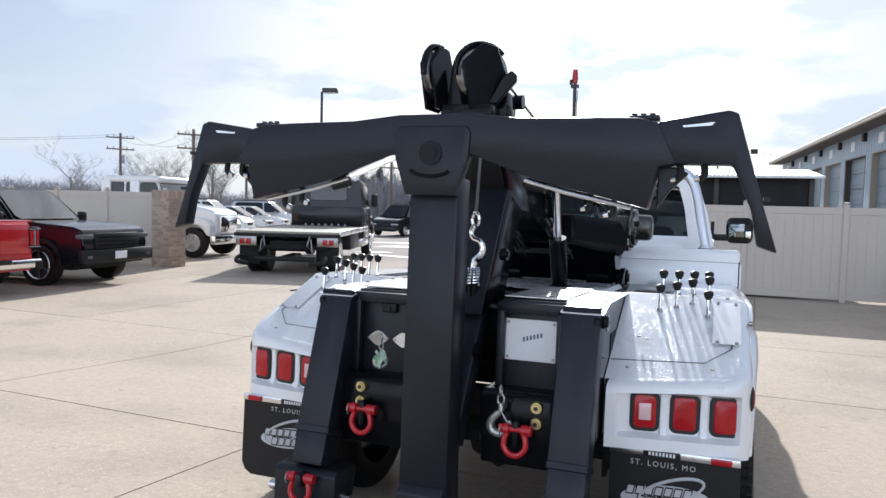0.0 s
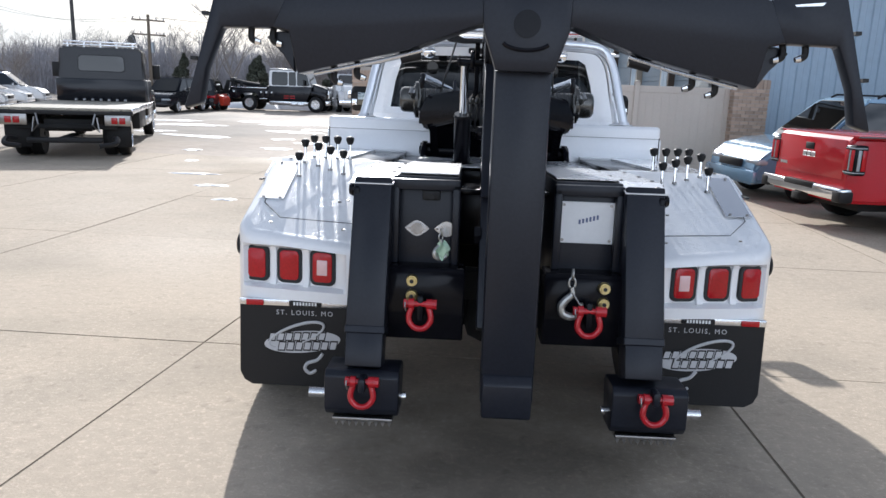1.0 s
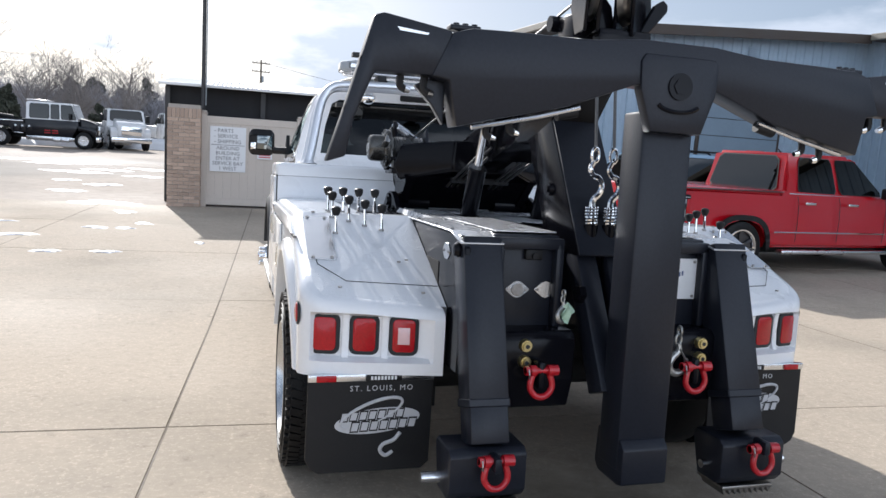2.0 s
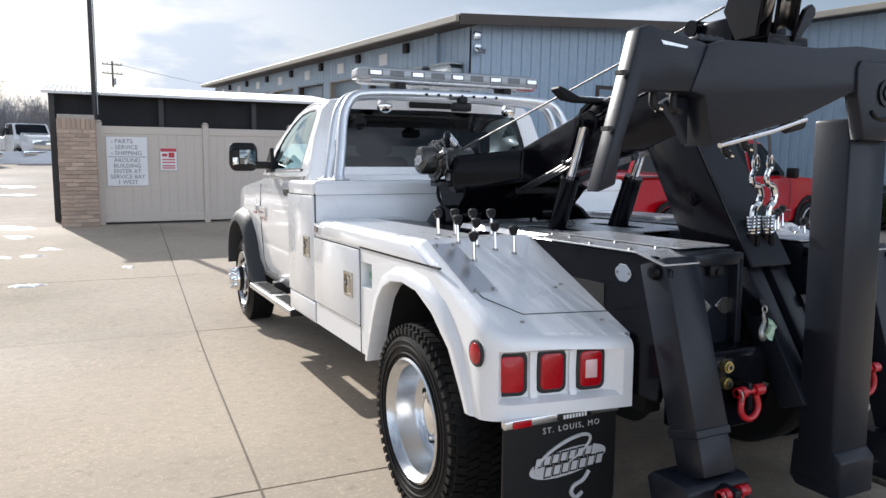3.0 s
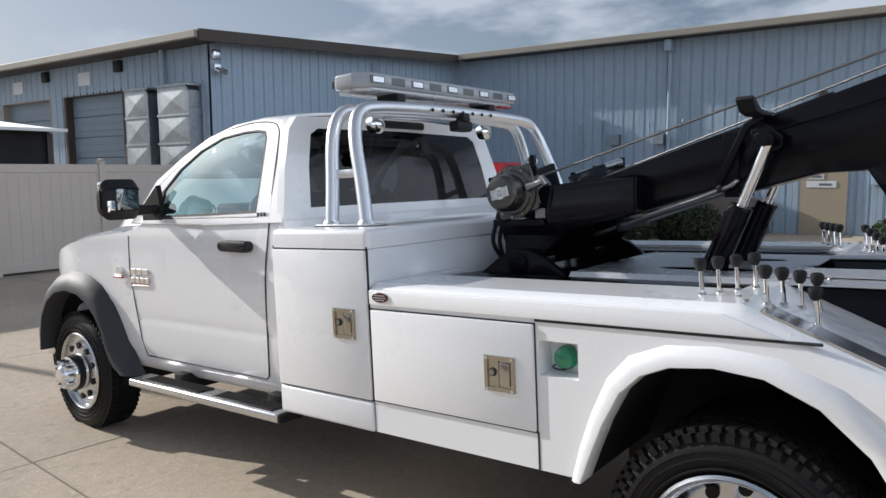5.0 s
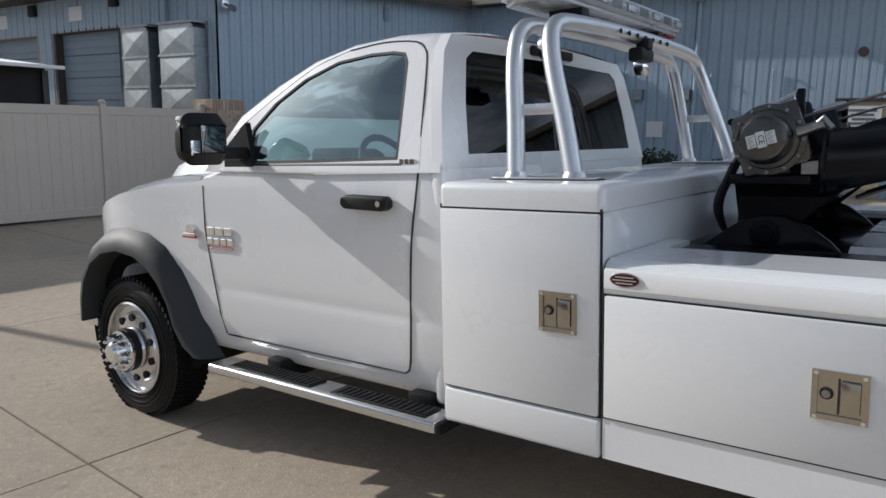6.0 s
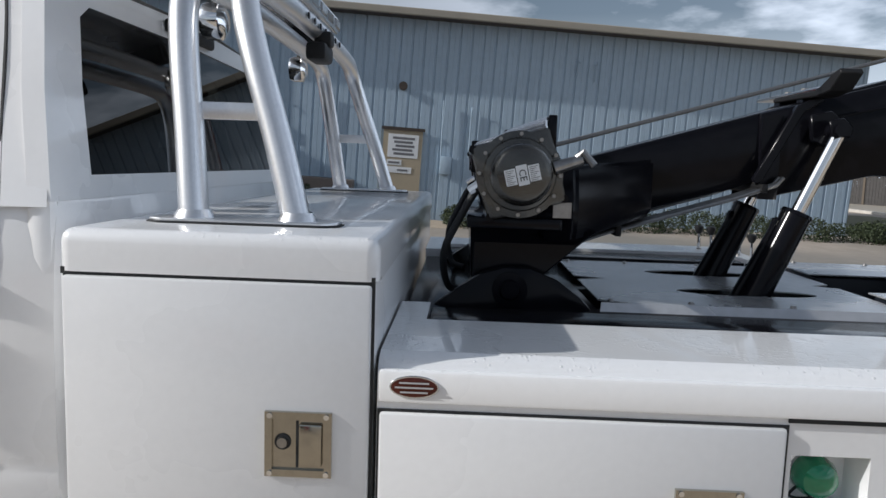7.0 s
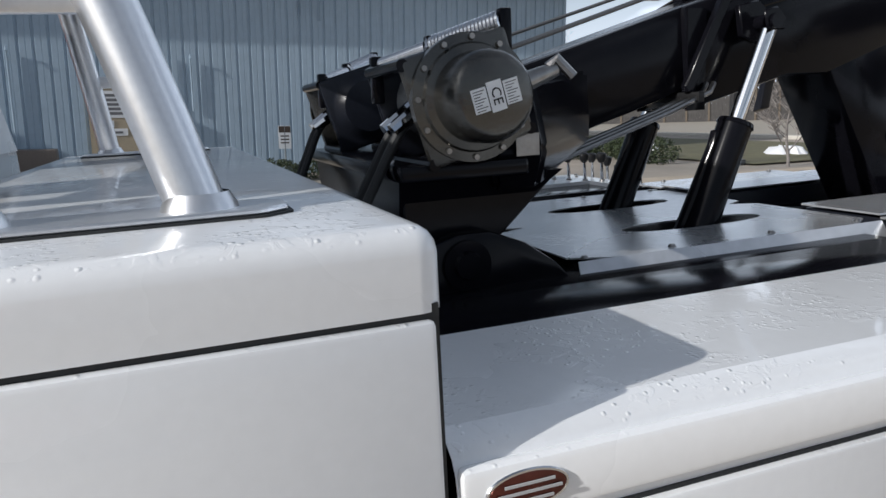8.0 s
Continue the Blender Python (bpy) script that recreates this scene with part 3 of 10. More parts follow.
for x, y, rx, ry in ((-4, 13.33, 0.75, 0.55), (-3.68, 7.28, 0.2, 0.12), (-4.4, 8.64, 0.3, 0.14), (-3, 7.30, 0.18, 0.12), (-2.9, 10.23, 0.2, 0.16), (-3.5, 9.58, 0.22, 0.14), (-3.1, 9.58, 0.2, 0.12), (-5.2, 10.04, 0.5, 0.1), (-1.9, 8.21, 0.1, 0.09), (-8.5, 19.05, 1.6, 0.5), (-4.8, 17.81, 0.7, 0.4), (-6.3, 22.40, 1.6, 0.5), (-5.2, 15.73, 0.5, 0.3), (-11, 24.50, 2.4, 0.6), (-7.5, 26.90, 2.2, 0.6), (-4.2, 21.56, 0.9, 0.4), (-4.5, 25.30, 1.4, 0.5), (-9, 28.50, 2.0, 0.7), (-3.4, 11.82, 0.3, 0.2), (-9.6, 16.2, 0.5, 0.3), (-7.0, 14.6, 0.3, 0.2), (-8.1, 12.9, 0.25, 0.16), (-6.1, 12.2, 0.2, 0.14), (-10.6, 20.6, 0.9, 0.4), (-5.6, 24.0, 1.2, 0.5), (-12.6, 27.2, 1.6, 0.6), (-5.9, 18.9, 0.5, 0.3)):
    snow_patch(x, y, rx, ry)
for x, y, rx, ry, h in ((-8, 47, 4, 1.3, 0.7), (-14, 45, 5, 1.2, 0.5), (16.8, -10.9, 0.65, 0.4, 0.26), (12.6, -12.4, 0.7, 0.4, 0.22)):
    tagged(snow_patch(x, y, rx, ry, h), "ploughed heap of grey-white snow", "snow heap")

# ---- brick columns and vinyl fence ----
brick_me = None


def brick_column(name, x, y, w, d, h, label):
    """A core of mortar with real bricks laid round it in running bond, and a soldier course on top."""
    global brick_me
    col = thing(name, on_lot(x, y), label, "column", group="brick gate columns", kind="structure")
    bm = B()
    box(bm, -w / 2 + 0.012, w / 2 - 0.012, -d / 2 + 0.012, d / 2 - 0.012, -0.2, h)
    part("core", bm, MORTAR, col, smooth=0)
    if brick_me is None:
        b0 = B()
        box(b0, -0.5, 0.5, -0.5, 0.5, -0.5, 0.5, 0.02, 1)
        brick_me = bpy.data.meshes.new("brick")
        b0.to_mesh(brick_me)
        b0.free()
        brick_me.materials.append(BRICK)
    course, n = 0.076, int((h - 0.2) / 0.076)
    for k in range(n + 1):
        soldier = k == n
        bh = 0.19 if soldier else course - 0.011
        z = k * course + bh / 2
        for side in range(4):
            run, off = (w, d) if side % 2 == 0 else (d, w)
            step = 0.076 if soldier else 0.205
            count = round(run / step)
            step = run / count
            shift = 0 if soldier or (k + side) % 2 else step / 2
            for q in range(count + (1 if shift else 0)):
                a, b = max(-run / 2, -run / 2 + q * step - shift), min(run / 2, -run / 2 + (q + 1) * step - shift)
                if b - a < 0.05:
                    continue
                ob = new("brick", brick_me)
                ob.parent = col
                c = (a + b) / 2
                px, py = {0: (c, -off / 2 + 0.02), 1: (off / 2 - 0.02, c), 2: (-c, off / 2 - 0.02), 3: (-off / 2 + 0.02, -c)}[side]
                ob.location = (px, py, z)
                ob.rotation_euler = (0, 0, side * math.pi / 2)
                ob.scale = (b - a - 0.010, 0.05 + 0.004 * ((q * 7 + k * 3) % 4), bh)
    return col


FY = 13.45
brick_column("brick_column_1", -2.48, FY, 0.64, 0.60, 2.09, "square tan brick column at the end of the fence")
brick_column("brick_column_2", 5.86, FY, 0.74, 0.60, 2.10, "square tan brick column beside the blue building")
brick_column("brick_column_3", -12.07, 11.82, 0.55, 0.60, 1.95, "square tan brick column by the parked trucks")


def fence(x0, x1, y, posts, name="fence_1"):
    f = thing(name, on_lot(0, y) @ Matrix.Diagonal((1, 1, 1.055, 1)), "tan vinyl privacy fence with capped posts", "fence", kind="structure")
    bm0 = B()
    box(bm0, -0.055, 0.055, -0.055, 0.055, -0.05, 1.84, 0.006, 1)
    box(bm0, -0.066, 0.066, -0.066, 0.066, 1.84, 1.86, 0.004, 1)
    box(bm0, -0.052, 0.052, -0.052, 0.052, 1.86, 1.905, 0.03, 2)
    me = None
    for px in posts:
        if me is None:
            ob = part("post", bm0, FENCE, f)
            me = ob.data
        else:
            ob = new("post", me)
            ob.parent = f
        ob.location = (px, 0, 0)
    for a, b in zip(posts, posts[1:]):
        bm = B()
        box(bm, a + 0.05, b - 0.05, -0.022, 0.022, 1.66, 1.80, 0.006, 1)
        part("top_rail", bm, FENCE, f)
        bm = B()
        box(bm, a + 0.05, b - 0.05, -0.022, 0.022, 0.03, 0.17, 0.006, 1)
        part("bottom_rail", bm, FENCE, f)
        n = max(2, round((b - a - 0.1) / 0.17))
        w = (b - a - 0.1) / n
        for k in range(n):
            bm = B()
            box(bm, a + 0.05 + k * w + 0.0008, a + 0.05 + (k + 1) * w - 0.0008, -0.011, 0.011, 0.165, 1.665, 0.0012, 1)
            part("plank", bm, FENCE, f, smooth=0)
    return f


fence(-2.1, 5.5, FY, (-2.10, -0.14, 1.60, 3.46, 5.44))
fence(-16, -12.5, 12.1, (-18.0, -16.2, -14.4, -12.45), "fence_2")

# service notice on the fence
NOTICE = thing("fence_sign", on_lot(-1.62, FY - 0.035) @ pose(0, 0, -0.125) @ Matrix.Diagonal((1.09, 1, 1.09, 1)), "white metal notice with grey block lettering on the tan fence", "sign")
bm = B()
box(bm, -0.335, 0.335, -0.004, 0.004, 0.80, 1.67, 0.002, 1)
part("panel", bm, SIGNWHITE, NOTICE)
INKGREY = material("grey_ink", (0.16, 0.16, 0.17), 0.6, vary=0.05)
for k, line in enumerate(("- PARTS", "- SERVICE", "- SHIPPING")):
    writing("lettering", line, 0.105, pose(-0.26, -0.007, 1.59 - 0.105 * k, 90), INKGREY, NOTICE, align="LEFT")
bm = B()
box(bm, -0.31, 0.31, -0.0065, -0.0045, 1.312, 1.322)
part("rule", bm, INKGREY, NOTICE, smooth=0)
for k, line in enumerate(("AROUND", "BUILDING", "ENTER AT", "SERVICE BAY", "1 WEST")):
    writing("lettering", line, 0.10, pose(0, -0.007, 1.255 - 0.098 * k, 90), INKGREY, NOTICE)
WARN = thing("warning_sign", on_lot(-0.86, FY - 0.035) @ pose(0, 0, -0.07) @ Matrix.Diagonal((1.1, 1, 1.1, 1)), "small white sign with a red header on the fence", "sign")
bm = B()
box(bm, -0.14, 0.14, -0.004, 0.004, 1.02, 1.42, 0.002, 1)
part("panel", bm, SIGNWHITE, WARN)
SIGNRED = material("red_sign_ink", (0.55, 0.05, 0.07), 0.5, vary=0.05)
bm = B()
box(bm, -0.135, 0.135, -0.0065, -0.0045, 1.355, 1.415)
box(bm, -0.11, -0.02, -0.0065, -0.0045, 1.27, 1.32)
box(bm, 0.0, 0.10, -0.0065, -0.0045, 1.25, 1.34)
for z in (1.20, 1.15, 1.09, 1.05):
    box(bm, -0.11, 0.11, -0.0065, -0.0045, z, z + 0.022)
part("print", bm, SIGNRED, WARN, smooth=0)

# beacon pole behind the fence
bp = thing("beacon_pole", on_lot(-2.15, 13.78) @ Matrix.Diagonal((1, 1, 1.115, 1)), "tall dark pole with a red beacon lamp on top", "beacon pole")
bm = B()
cyl(bm, (0, 0, -0.1), (0, 0, 4.15), 0.045, 0.04)
part("pole", bm, POLEMETAL, bp)
bm = B()
cyl(bm, (0.058, 0, 1.9), (0.058, 0, 4.0), 0.013)
part("conduit", bm, GALV, bp)
bm = B()
box(bm, -0.09, 0.09, -0.05, 0.05, 4.05, 4.12, 0.01)
cyl(bm, (-0.09, 0, 4.12), (-0.09, 0, 4.22), 0.035)
part("bracket", bm, POLEMETAL, bp)
bm = B()
cyl(bm, (0, 0, 4.15), (0, 0, 4.22), 0.06)
cyl(bm, (0, 0, 4.22), (0, 0, 4.42), 0.07, 0.055)
part("beacon", bm, REDLENS, bp, "red beacon lens")

# ---- tarp-walled shed behind the fence ----
shed = thing("shed", on_lot(0.0, 15.9), "low shed with white corrugated roof and black cloth walls", "shed", kind="structure")
bm = B()
nx = 130
rows = []
for k in range(nx + 1):
    x = -3.05 + 6.15 * k / nx
    dz = 0.018 * math.cos(2 * math.pi * k / 2)
    rows.append([bm.verts.new((x, y, z + dz)) for y, z in ((-1.95, 2.53), (1.30, 2.86))])
for a, b in zip(rows, rows[1:]):
    bm.faces.new((a[0], a[1], b[1], b[0]))
ob = part("roof", bm, ROOFWHITE, shed, smooth=0)
bm = B()
box(bm, -3.06, 3.11, -2.0, -1.955, 2.50, 2.56, 0.008)
part("roof_edge", bm, ROOFWHITE, shed, "white roof edge")
bm = B()
grid(bm, [-2.95 + 5.9 * k / 40 for k in range(41)], [0, 0.6, 1.2, 1.8, 2.53], lambda x, z: (x, -1.6 + 0.03 * math.sin(5 * x + 1.3 * z) + 0.02 * math.sin(11 * x), z))
grid(bm, [-1.6 + 3.2 * k / 20 for k in range(21)], [0, 1.2, 2.55], lambda y, z: (2.95 + 0.02 * math.sin(6 * y), y, z))
grid(bm, [-1.6 + 3.2 * k / 20 for k in range(21)], [0, 1.2, 2.55], lambda y, z: (-2.95 + 0.02 * math.sin(6 * y), y, z))
part("cloth_wall", bm, TARP, shed)
for x in (-2.9, -0.9, 1.0, 2.9):
    bm = B()
    box(bm, x - 0.05, x + 0.05, -1.72, -1.65, 0, 2.48)
    part("post", bm, POLEMETAL, shed)

# ---- the blue steel building ----
BLD = pose(0, 4, 0, 3.01, 0, 0) @ pose(6.155, 9.85, 0, 0, 0, 3.57)
bld = thing("building", BLD, "long blue-grey ribbed steel building with service bays", "building", kind="structure")


def ribbed(bm, a, b, z0, top, pitch=0.305, rib=0.032):
    """Upright ribbed sheet from plan point a to b; top(s) gives its height along the way."""
    a, b = Vector(a), Vector(b)
    d = (b - a).normalized()
    nrm = Vector((d.y, -d.x))
    ln = (b - a).length
    pts = []
    n = int(ln / pitch)
    for k in range(n + 1):
        s = k * pitch
        for ds, off in ((0, rib), (pitch * 0.34, rib), (pitch * 0.36, rib * 0.8), (pitch * 0.40, rib * 0.8), (pitch * 0.42, rib), (pitch * 0.74, rib), (pitch * 0.80, 0), (pitch * 0.92, 0), (pitch * 0.98, rib)):
            if s + ds <= ln:
                pts.append((s + ds, off))
    pts.append((ln, rib))
    prev = None
    for s, off in pts:
        p = a + d * s + nrm * off
        cur = (bm.verts.new((p.x, p.y, z0)), bm.verts.new((p.x, p.y, top(s))))
        if prev:
            bm.faces.new((prev[0], cur[0], cur[1], prev[1]))
        prev = cur
    return bm


W1, L1, L2 = 9.6, 27.36, 22.94
# bays: start and end along the west face
bays = [(3.19 + 3.41 * k, 5.97 + 3.41 * k) for k in range(7)]
HEAD = 3.71
bm = B()
ribbed(bm, (0, L1), (0, 0), HEAD, lambda s: 4.48)
edges = [0.0] + [e for p in bays for e in p] + [L1]
for k in range(0, len(edges), 2):
    if edges[k + 1] - edges[k] > 0.3:
        ribbed(bm, (0, edges[k + 1]), (0, edges[k]), -0.3, lambda s: HEAD)
pieces("west_wall", bm, SIDING, bld, smooth=0)
bm = B()
box(bm, 0.30, 0.45, 0, L1, -0.3, 4.5)
part("inner_wall", bm, SIDINGDARK, bld, smooth=0)
for k, (a, b) in enumerate(bays):
    bm = B()
    for q in range(7):
        z0, z1 = q * HEAD / 7, (q + 1) * HEAD / 7
        box(bm, 0.16, 0.20, a + 0.1, b - 0.1, z0 + 0.006, z1 - 0.006, 0.008, 1)
        box(bm, 0.145, 0.165, a + 0.15, b - 0.15, z0 + 0.16, z0 + 0.34, 0.006, 1)
    part("bay_door", bm, SIDINGDARK, bld, "closed grey-blue sectional bay door")
    bm = B()
    box(bm, -0.03, 0.17, a - 0.06, a + 0.1, -0.2, HEAD + 0.05)
    box(bm, -0.03, 0.17, b - 0.1, b + 0.06, -0.2, HEAD + 0.05)
    box(bm, -0.03, 0.17, a + 0.1, b - 0.1, HEAD - 0.02, HEAD + 0.05)
    part("bay_frame", bm, TRIM if k % 2 else TRIMDARK, bld)
    bm = B()
    c = a + 1.70
    box(bm, -0.06, -0.035, c - 0.27, c + 0.27, 3.94, 4.27, 0.004, 1)
    part("bay_sign", bm, SIGNWHITE, bld, "blank white square bay sign")
    bm = B()
    box(bm, -0.14, -0.034, a - 0.02, a + 0.26, 4.15, 4.42, 0.02)
    part("wall_lamp", bm, BLACKMATT, bld)
# gable end wall
bm = B()
gslope = 0.071
ribbed(bm, (0, 0), (W1, 0), -0.3, lambda s: 4.52 + gslope * s)
part("gable_wall", bm, SIDING, bld, smooth=0)
bm = B()
ribbed(bm, (W1, 0), (W1, -L2), -0.6, lambda s: 5.26)
part("side_wall", bm, SIDING, bld, smooth=0)
bm = B()
ribbed(bm, (W1, -L2), (W1 + 14, -L2), -0.9, lambda s: 5.26 + gslope * s)
part("end_wall", bm, SIDING, bld, smooth=0)
# roofs with overhang, fascia and gutter
bm = B()
ov = 0.6
rp = [(-ov, 4.54), (W1 + 12, 4.54 + gslope * (W1 + 12 + ov)), (W1 + 12, 4.62 + gslope * (W1 + 12 + ov)), (-ov, 4.62)]
prism(bm, rp, -0.45, L1 + 0.5, "y")
part("roof", bm, TRIM, bld, "low-pitched tan metal roof", smooth=0)
bm = B()
box(bm, -ov - 0.10, -ov, -0.46, L1 + 0.5, 4.48, 4.64, 0.015, 1)
part("gutter", bm, TRIM, bld)
bm = B()
prism(bm, [(-ov - 0.02, 4.42), (W1 - 0.5, 4.42 + gslope * (W1 + 0.1)), (W1 - 0.5, 4.66 + gslope * (W1 + 0.1)), (-ov - 0.02, 4.66)], -0.52, -0.455, "y")
part("rake_trim", bm, TRIMDARK, bld, "dark brown rake trim", smooth=0)
bm = B()
prism(bm, [(W1 - 0.5, 5.24), (W1 + 14, 5.24 + gslope * 14.5), (W1 + 14, 5.32 + gslope * 14.5), (W1 - 0.5, 5.32)], -L2 - 0.9, -0.46, "y")
part("wing_roof", bm, TRIM, bld, smooth=0)
bm = B()
box(bm, W1 - 0.60, W1 - 0.50, -L2 - 0.92, -0.53, 5.18, 5.36, 0.02, 1)
part("wing_gutter", bm, TRIM, bld)
bm = B()
box(bm, W1 - 0.495, W1, -L2 - 0.88, -0.47, 5.19, 5.235)
part("soffit", bm, TRIMDARK, bld, smooth=0)
bm = B()
box(bm, -0.595, 0, -0.44, L1 + 0.4, 4.48, 4.535)
part("soffit", bm, TRIMDARK, bld, smooth=0)
# west-face fittings
bm = B()
cyl(bm, (-0.12, 1.52, 0), (-0.12, 1.52, 4.5), 0.06)
part("downpipe", bm, SIDING, bld)
for a, b in ((1.72, 2.62), (0.25, 1.36)):
    bm = B()
    box(bm, -0.38, -0.06, a, b, 0.4, 3.15, 0.01, 1)
    prism(bm, [(a, 3.15), (b, 3.15), (b, 3.66), (a + 0.18, 3.66), (a, 3.50)], -0.38, -0.06, "x")
    for z in (1.1, 1.72, 2.34, 2.96, 3.60):
        box(bm, -0.40, -0.04, a - 0.02, b + 0.02, z, z + 0.05)
    for z in (1.16, 1.78, 2.40, 3.02):
        c, h = (a + b) / 2, 0.55
        v = [bm.verts.new(p) for p in ((-0.382, a + 0.03, z), (-0.382, b - 0.03, z), (-0.382, b - 0.03, z + h), (-0.382, a + 0.03, z + h), (-0.41, c, z + h / 2))]
        for q in range(4):
            bm.faces.new((v[q], v[(q + 1) % 4], v[4]))
    part("duct", bm, GALV, bld, "shiny galvanised duct with cross-broken panels", smooth=0)
# gable-wall fittings
bm = B()
box(bm, 4.0, 6.78, -0.06, 0.02, -0.2, 3.32)
part("side_bay_frame", bm, TRIMDARK, bld, smooth=0)
bm = B()
for q in range(7):
    box(bm, 4.1, 6.68, -0.09, -0.065, q * 0.46 + 0.01, (q + 1) * 0.46 - 0.006, 0.006, 1)
part("side_bay_door", bm, SIDINGDARK, bld)
bm = B()
for q in range(7):
    box(bm, 5.37, 5.65, -0.09, -0.04, 4.36 + q * 0.05, 4.39 + q * 0.05)
part("wall_vent", bm, SIDING, bld)
bm = B()
box(bm, 0.02, 0.22, -0.14, -0.03, 4.17, 4.37, 0.03)
cyl(bm, (0.08, -0.16, 3.94), (0.08, -0.30, 3.88), 0.06)
cyl(bm, (0.2, -0.16, 3.94), (0.2, -0.30, 3.88), 0.06)
box(bm, 0.06, 0.24, -0.12, -0.03, 3.92, 4.07, 0.02)
part("flood_lamp", bm, BRUSHED, bld, "twin wall flood lamps")
# wing-wall fittings
X2 = W1 - 0.04
bm = B()
box(bm, X2 - 0.05, X2 + 0.05, -11.38, -10.36, -0.1, 2.38)
part("service_door", bm, DOORTAN, bld, "tan steel service door with paper notices")
bm = B()
box(bm, X2 - 0.09, X2 - 0.05, -11.43, -10.31, 2.36, 2.44)
part("door_drip_cap", bm, TRIMDARK, bld)
bm = B()
box(bm, X2 - 0.062, X2 - 0.054, -11.28, -10.49, 1.66, 2.26, 0.002, 1)
box(bm, X2 - 0.062, X2 - 0.054, -10.87, -10.49, 1.46, 1.60)
box(bm, X2 - 0.062, X2 - 0.054, -11.14, -10.49, 1.26, 1.42)
part("paper_notice", bm, SIGNWHITE, bld, "white printed notices on the door")
bm = B()
for k, z in enumerate((2.16, 2.06, 1.96, 1.86, 1.76)):
    box(bm, X2 - 0.067, X2 - 0.0625, -11.18 + 0.05 * (k % 2), -10.61 - 0.04 * (k % 3), z - 0.03, z + 0.03)
box(bm, X2 - 0.067, X2 - 0.0625, -10.82, -10.53, 1.50, 1.55)
box(bm, X2 - 0.067, X2 - 0.0625, -11.04, -10.77, 1.31, 1.36)
part("notice_print", bm, INKGREY, bld, smooth=0)
bm = B()
cyl(bm, (X2 - 0.10, -10.78, 3.49), (X2, -10.78, 3.49), 0.11)
part("round_vent", bm, TRIMDARK, bld)
bm = B()
box(bm, X2 - 0.16, X2, -12.17, -11.87, 1.32, 1.78, 0.01)
cyl(bm, (X2 - 0.08, -11.88, 1.78), (X2 - 0.08, -11.85, 3.2), 0.02)
part("electric_box", bm, SIDING, bld)
for y in (-5.56, -6.81):
    bm = B()
    prism(bm, [(y - 0.14, 2.42), (y + 0.14, 2.42), (y + 0.14, 2.70), (y - 0.14, 2.70)], X2 - 0.2, X2, "x")
    part("vent_hood", bm, GALV, bld)
bm = B()
cyl(bm, (X2 - 0.08, -7.05, -0.5), (X2 - 0.08, -7.05, 4.95), 0.05)
box(bm, X2 - 0.35, X2 - 0.02, -7.14, -6.96, 4.86, 5.16, 0.02)
part("downpipe", bm, SIDING, bld)
for y, z0, z1 in ((-4.5, 0.4, 3.0), (-5.21, 1.2, 3.12), (-6.51, 2.7, 2.95), (-7.44, 1.3, 2.98), (-8.9, 1.0, 3.08), (-12.6, 1.8, 3.0), (-15.73, 4.0, 4.42), (-15.26, 4.1, 4.42)):
    bm = B()
    tube(bm, [(X2 - 0.04, y, z0), (X2 - 0.05, y, z1), (X2 - 0.09, y, z1 + 0.08), (X2 - 0.12, y, z1)], 0.022, 8)
    part("conduit", bm, SIDING, bld)
bm = B()
box(bm, X2 - 0.03, X2 - 0.01, -6.27, -5.83, 1.44, 1.86)
part("parking_sign", bm, SIGNWHITE, bld)
bm = B()
box(bm, X2 - 0.9, X2 - 0.1, -9.7, -8.3, -0.3, 1.0, 0.03)
ob = part("condenser", bm, material("brown_cabinet", (0.16, 0.13, 0.11), 0.6, vary=0.15), bld, "brown condenser cabinet")
# small sign on a post in front of the wing
ps = thing("post_sign", BLD @ pose(X2 - 0.6, -14.6, -0.15), "small black and white sign on a thin post", "sign")
bm = B()
cyl(bm, (0, 0, 0), (0, 0, 1.6), 0.02)
part("post", bm, GALV, ps)
bm = B()
box(bm, -0.015, -0.005, -0.15, 0.15, 1.05, 1.6, 0.002, 1)
part("panel", bm, SIGNWHITE, ps)
bm = B()
box(bm, -0.019, -0.0155, -0.14, 0.14, 1.44, 1.59)
for z in (1.34, 1.26, 1.18):
    box(bm, -0.019, -0.0155, -0.10, 0.10, z, z + 0.03)
part("print", bm, TRIMDARK, ps, smooth=0)
# walk along the wing and boxes on a pallet by the gable
bm = B()
box(bm, W1 - 2.0, W1 - 0.05, -L2, -0.5, -0.4, -0.02 + 0.12, 0.02, 1)
tagged(part("sidewalk", bm, CONCRETE), "raised pale concrete walk along the blue building", "walk", kind="structure").matrix_world = BLD

# ---- the wrecker: truck ----
BEFORE_TRUCK = set(bpy.data.objects)
truck = thing("tow_truck", None, "white single-cab wrecker truck with black boom and wheel lift", "tow truck")


def lathe_part(name, prof, mat, parent, m, seg=40, label=""):
    bm = B()
    lathe(bm, prof, seg, m)
    return part(name, bm, mat, parent, label)


def tyre_profile(r, w, rim):
    """Section of a tyre, x from its outer face (0) to its inner face (-w)."""
    return [(rim, -0.012), (rim + 0.02, -0.002), (rim + 0.07, 0.008), (r - 0.05, 0.004), (r - 0.022, -0.010), (r - 0.006, -0.028), (r, -0.05), (r, -w + 0.05), (r - 0.006, -w + 0.028), (r - 0.022, -w + 0.01), (rim + 0.06, -w - 0.006), (rim, -w + 0.012)]


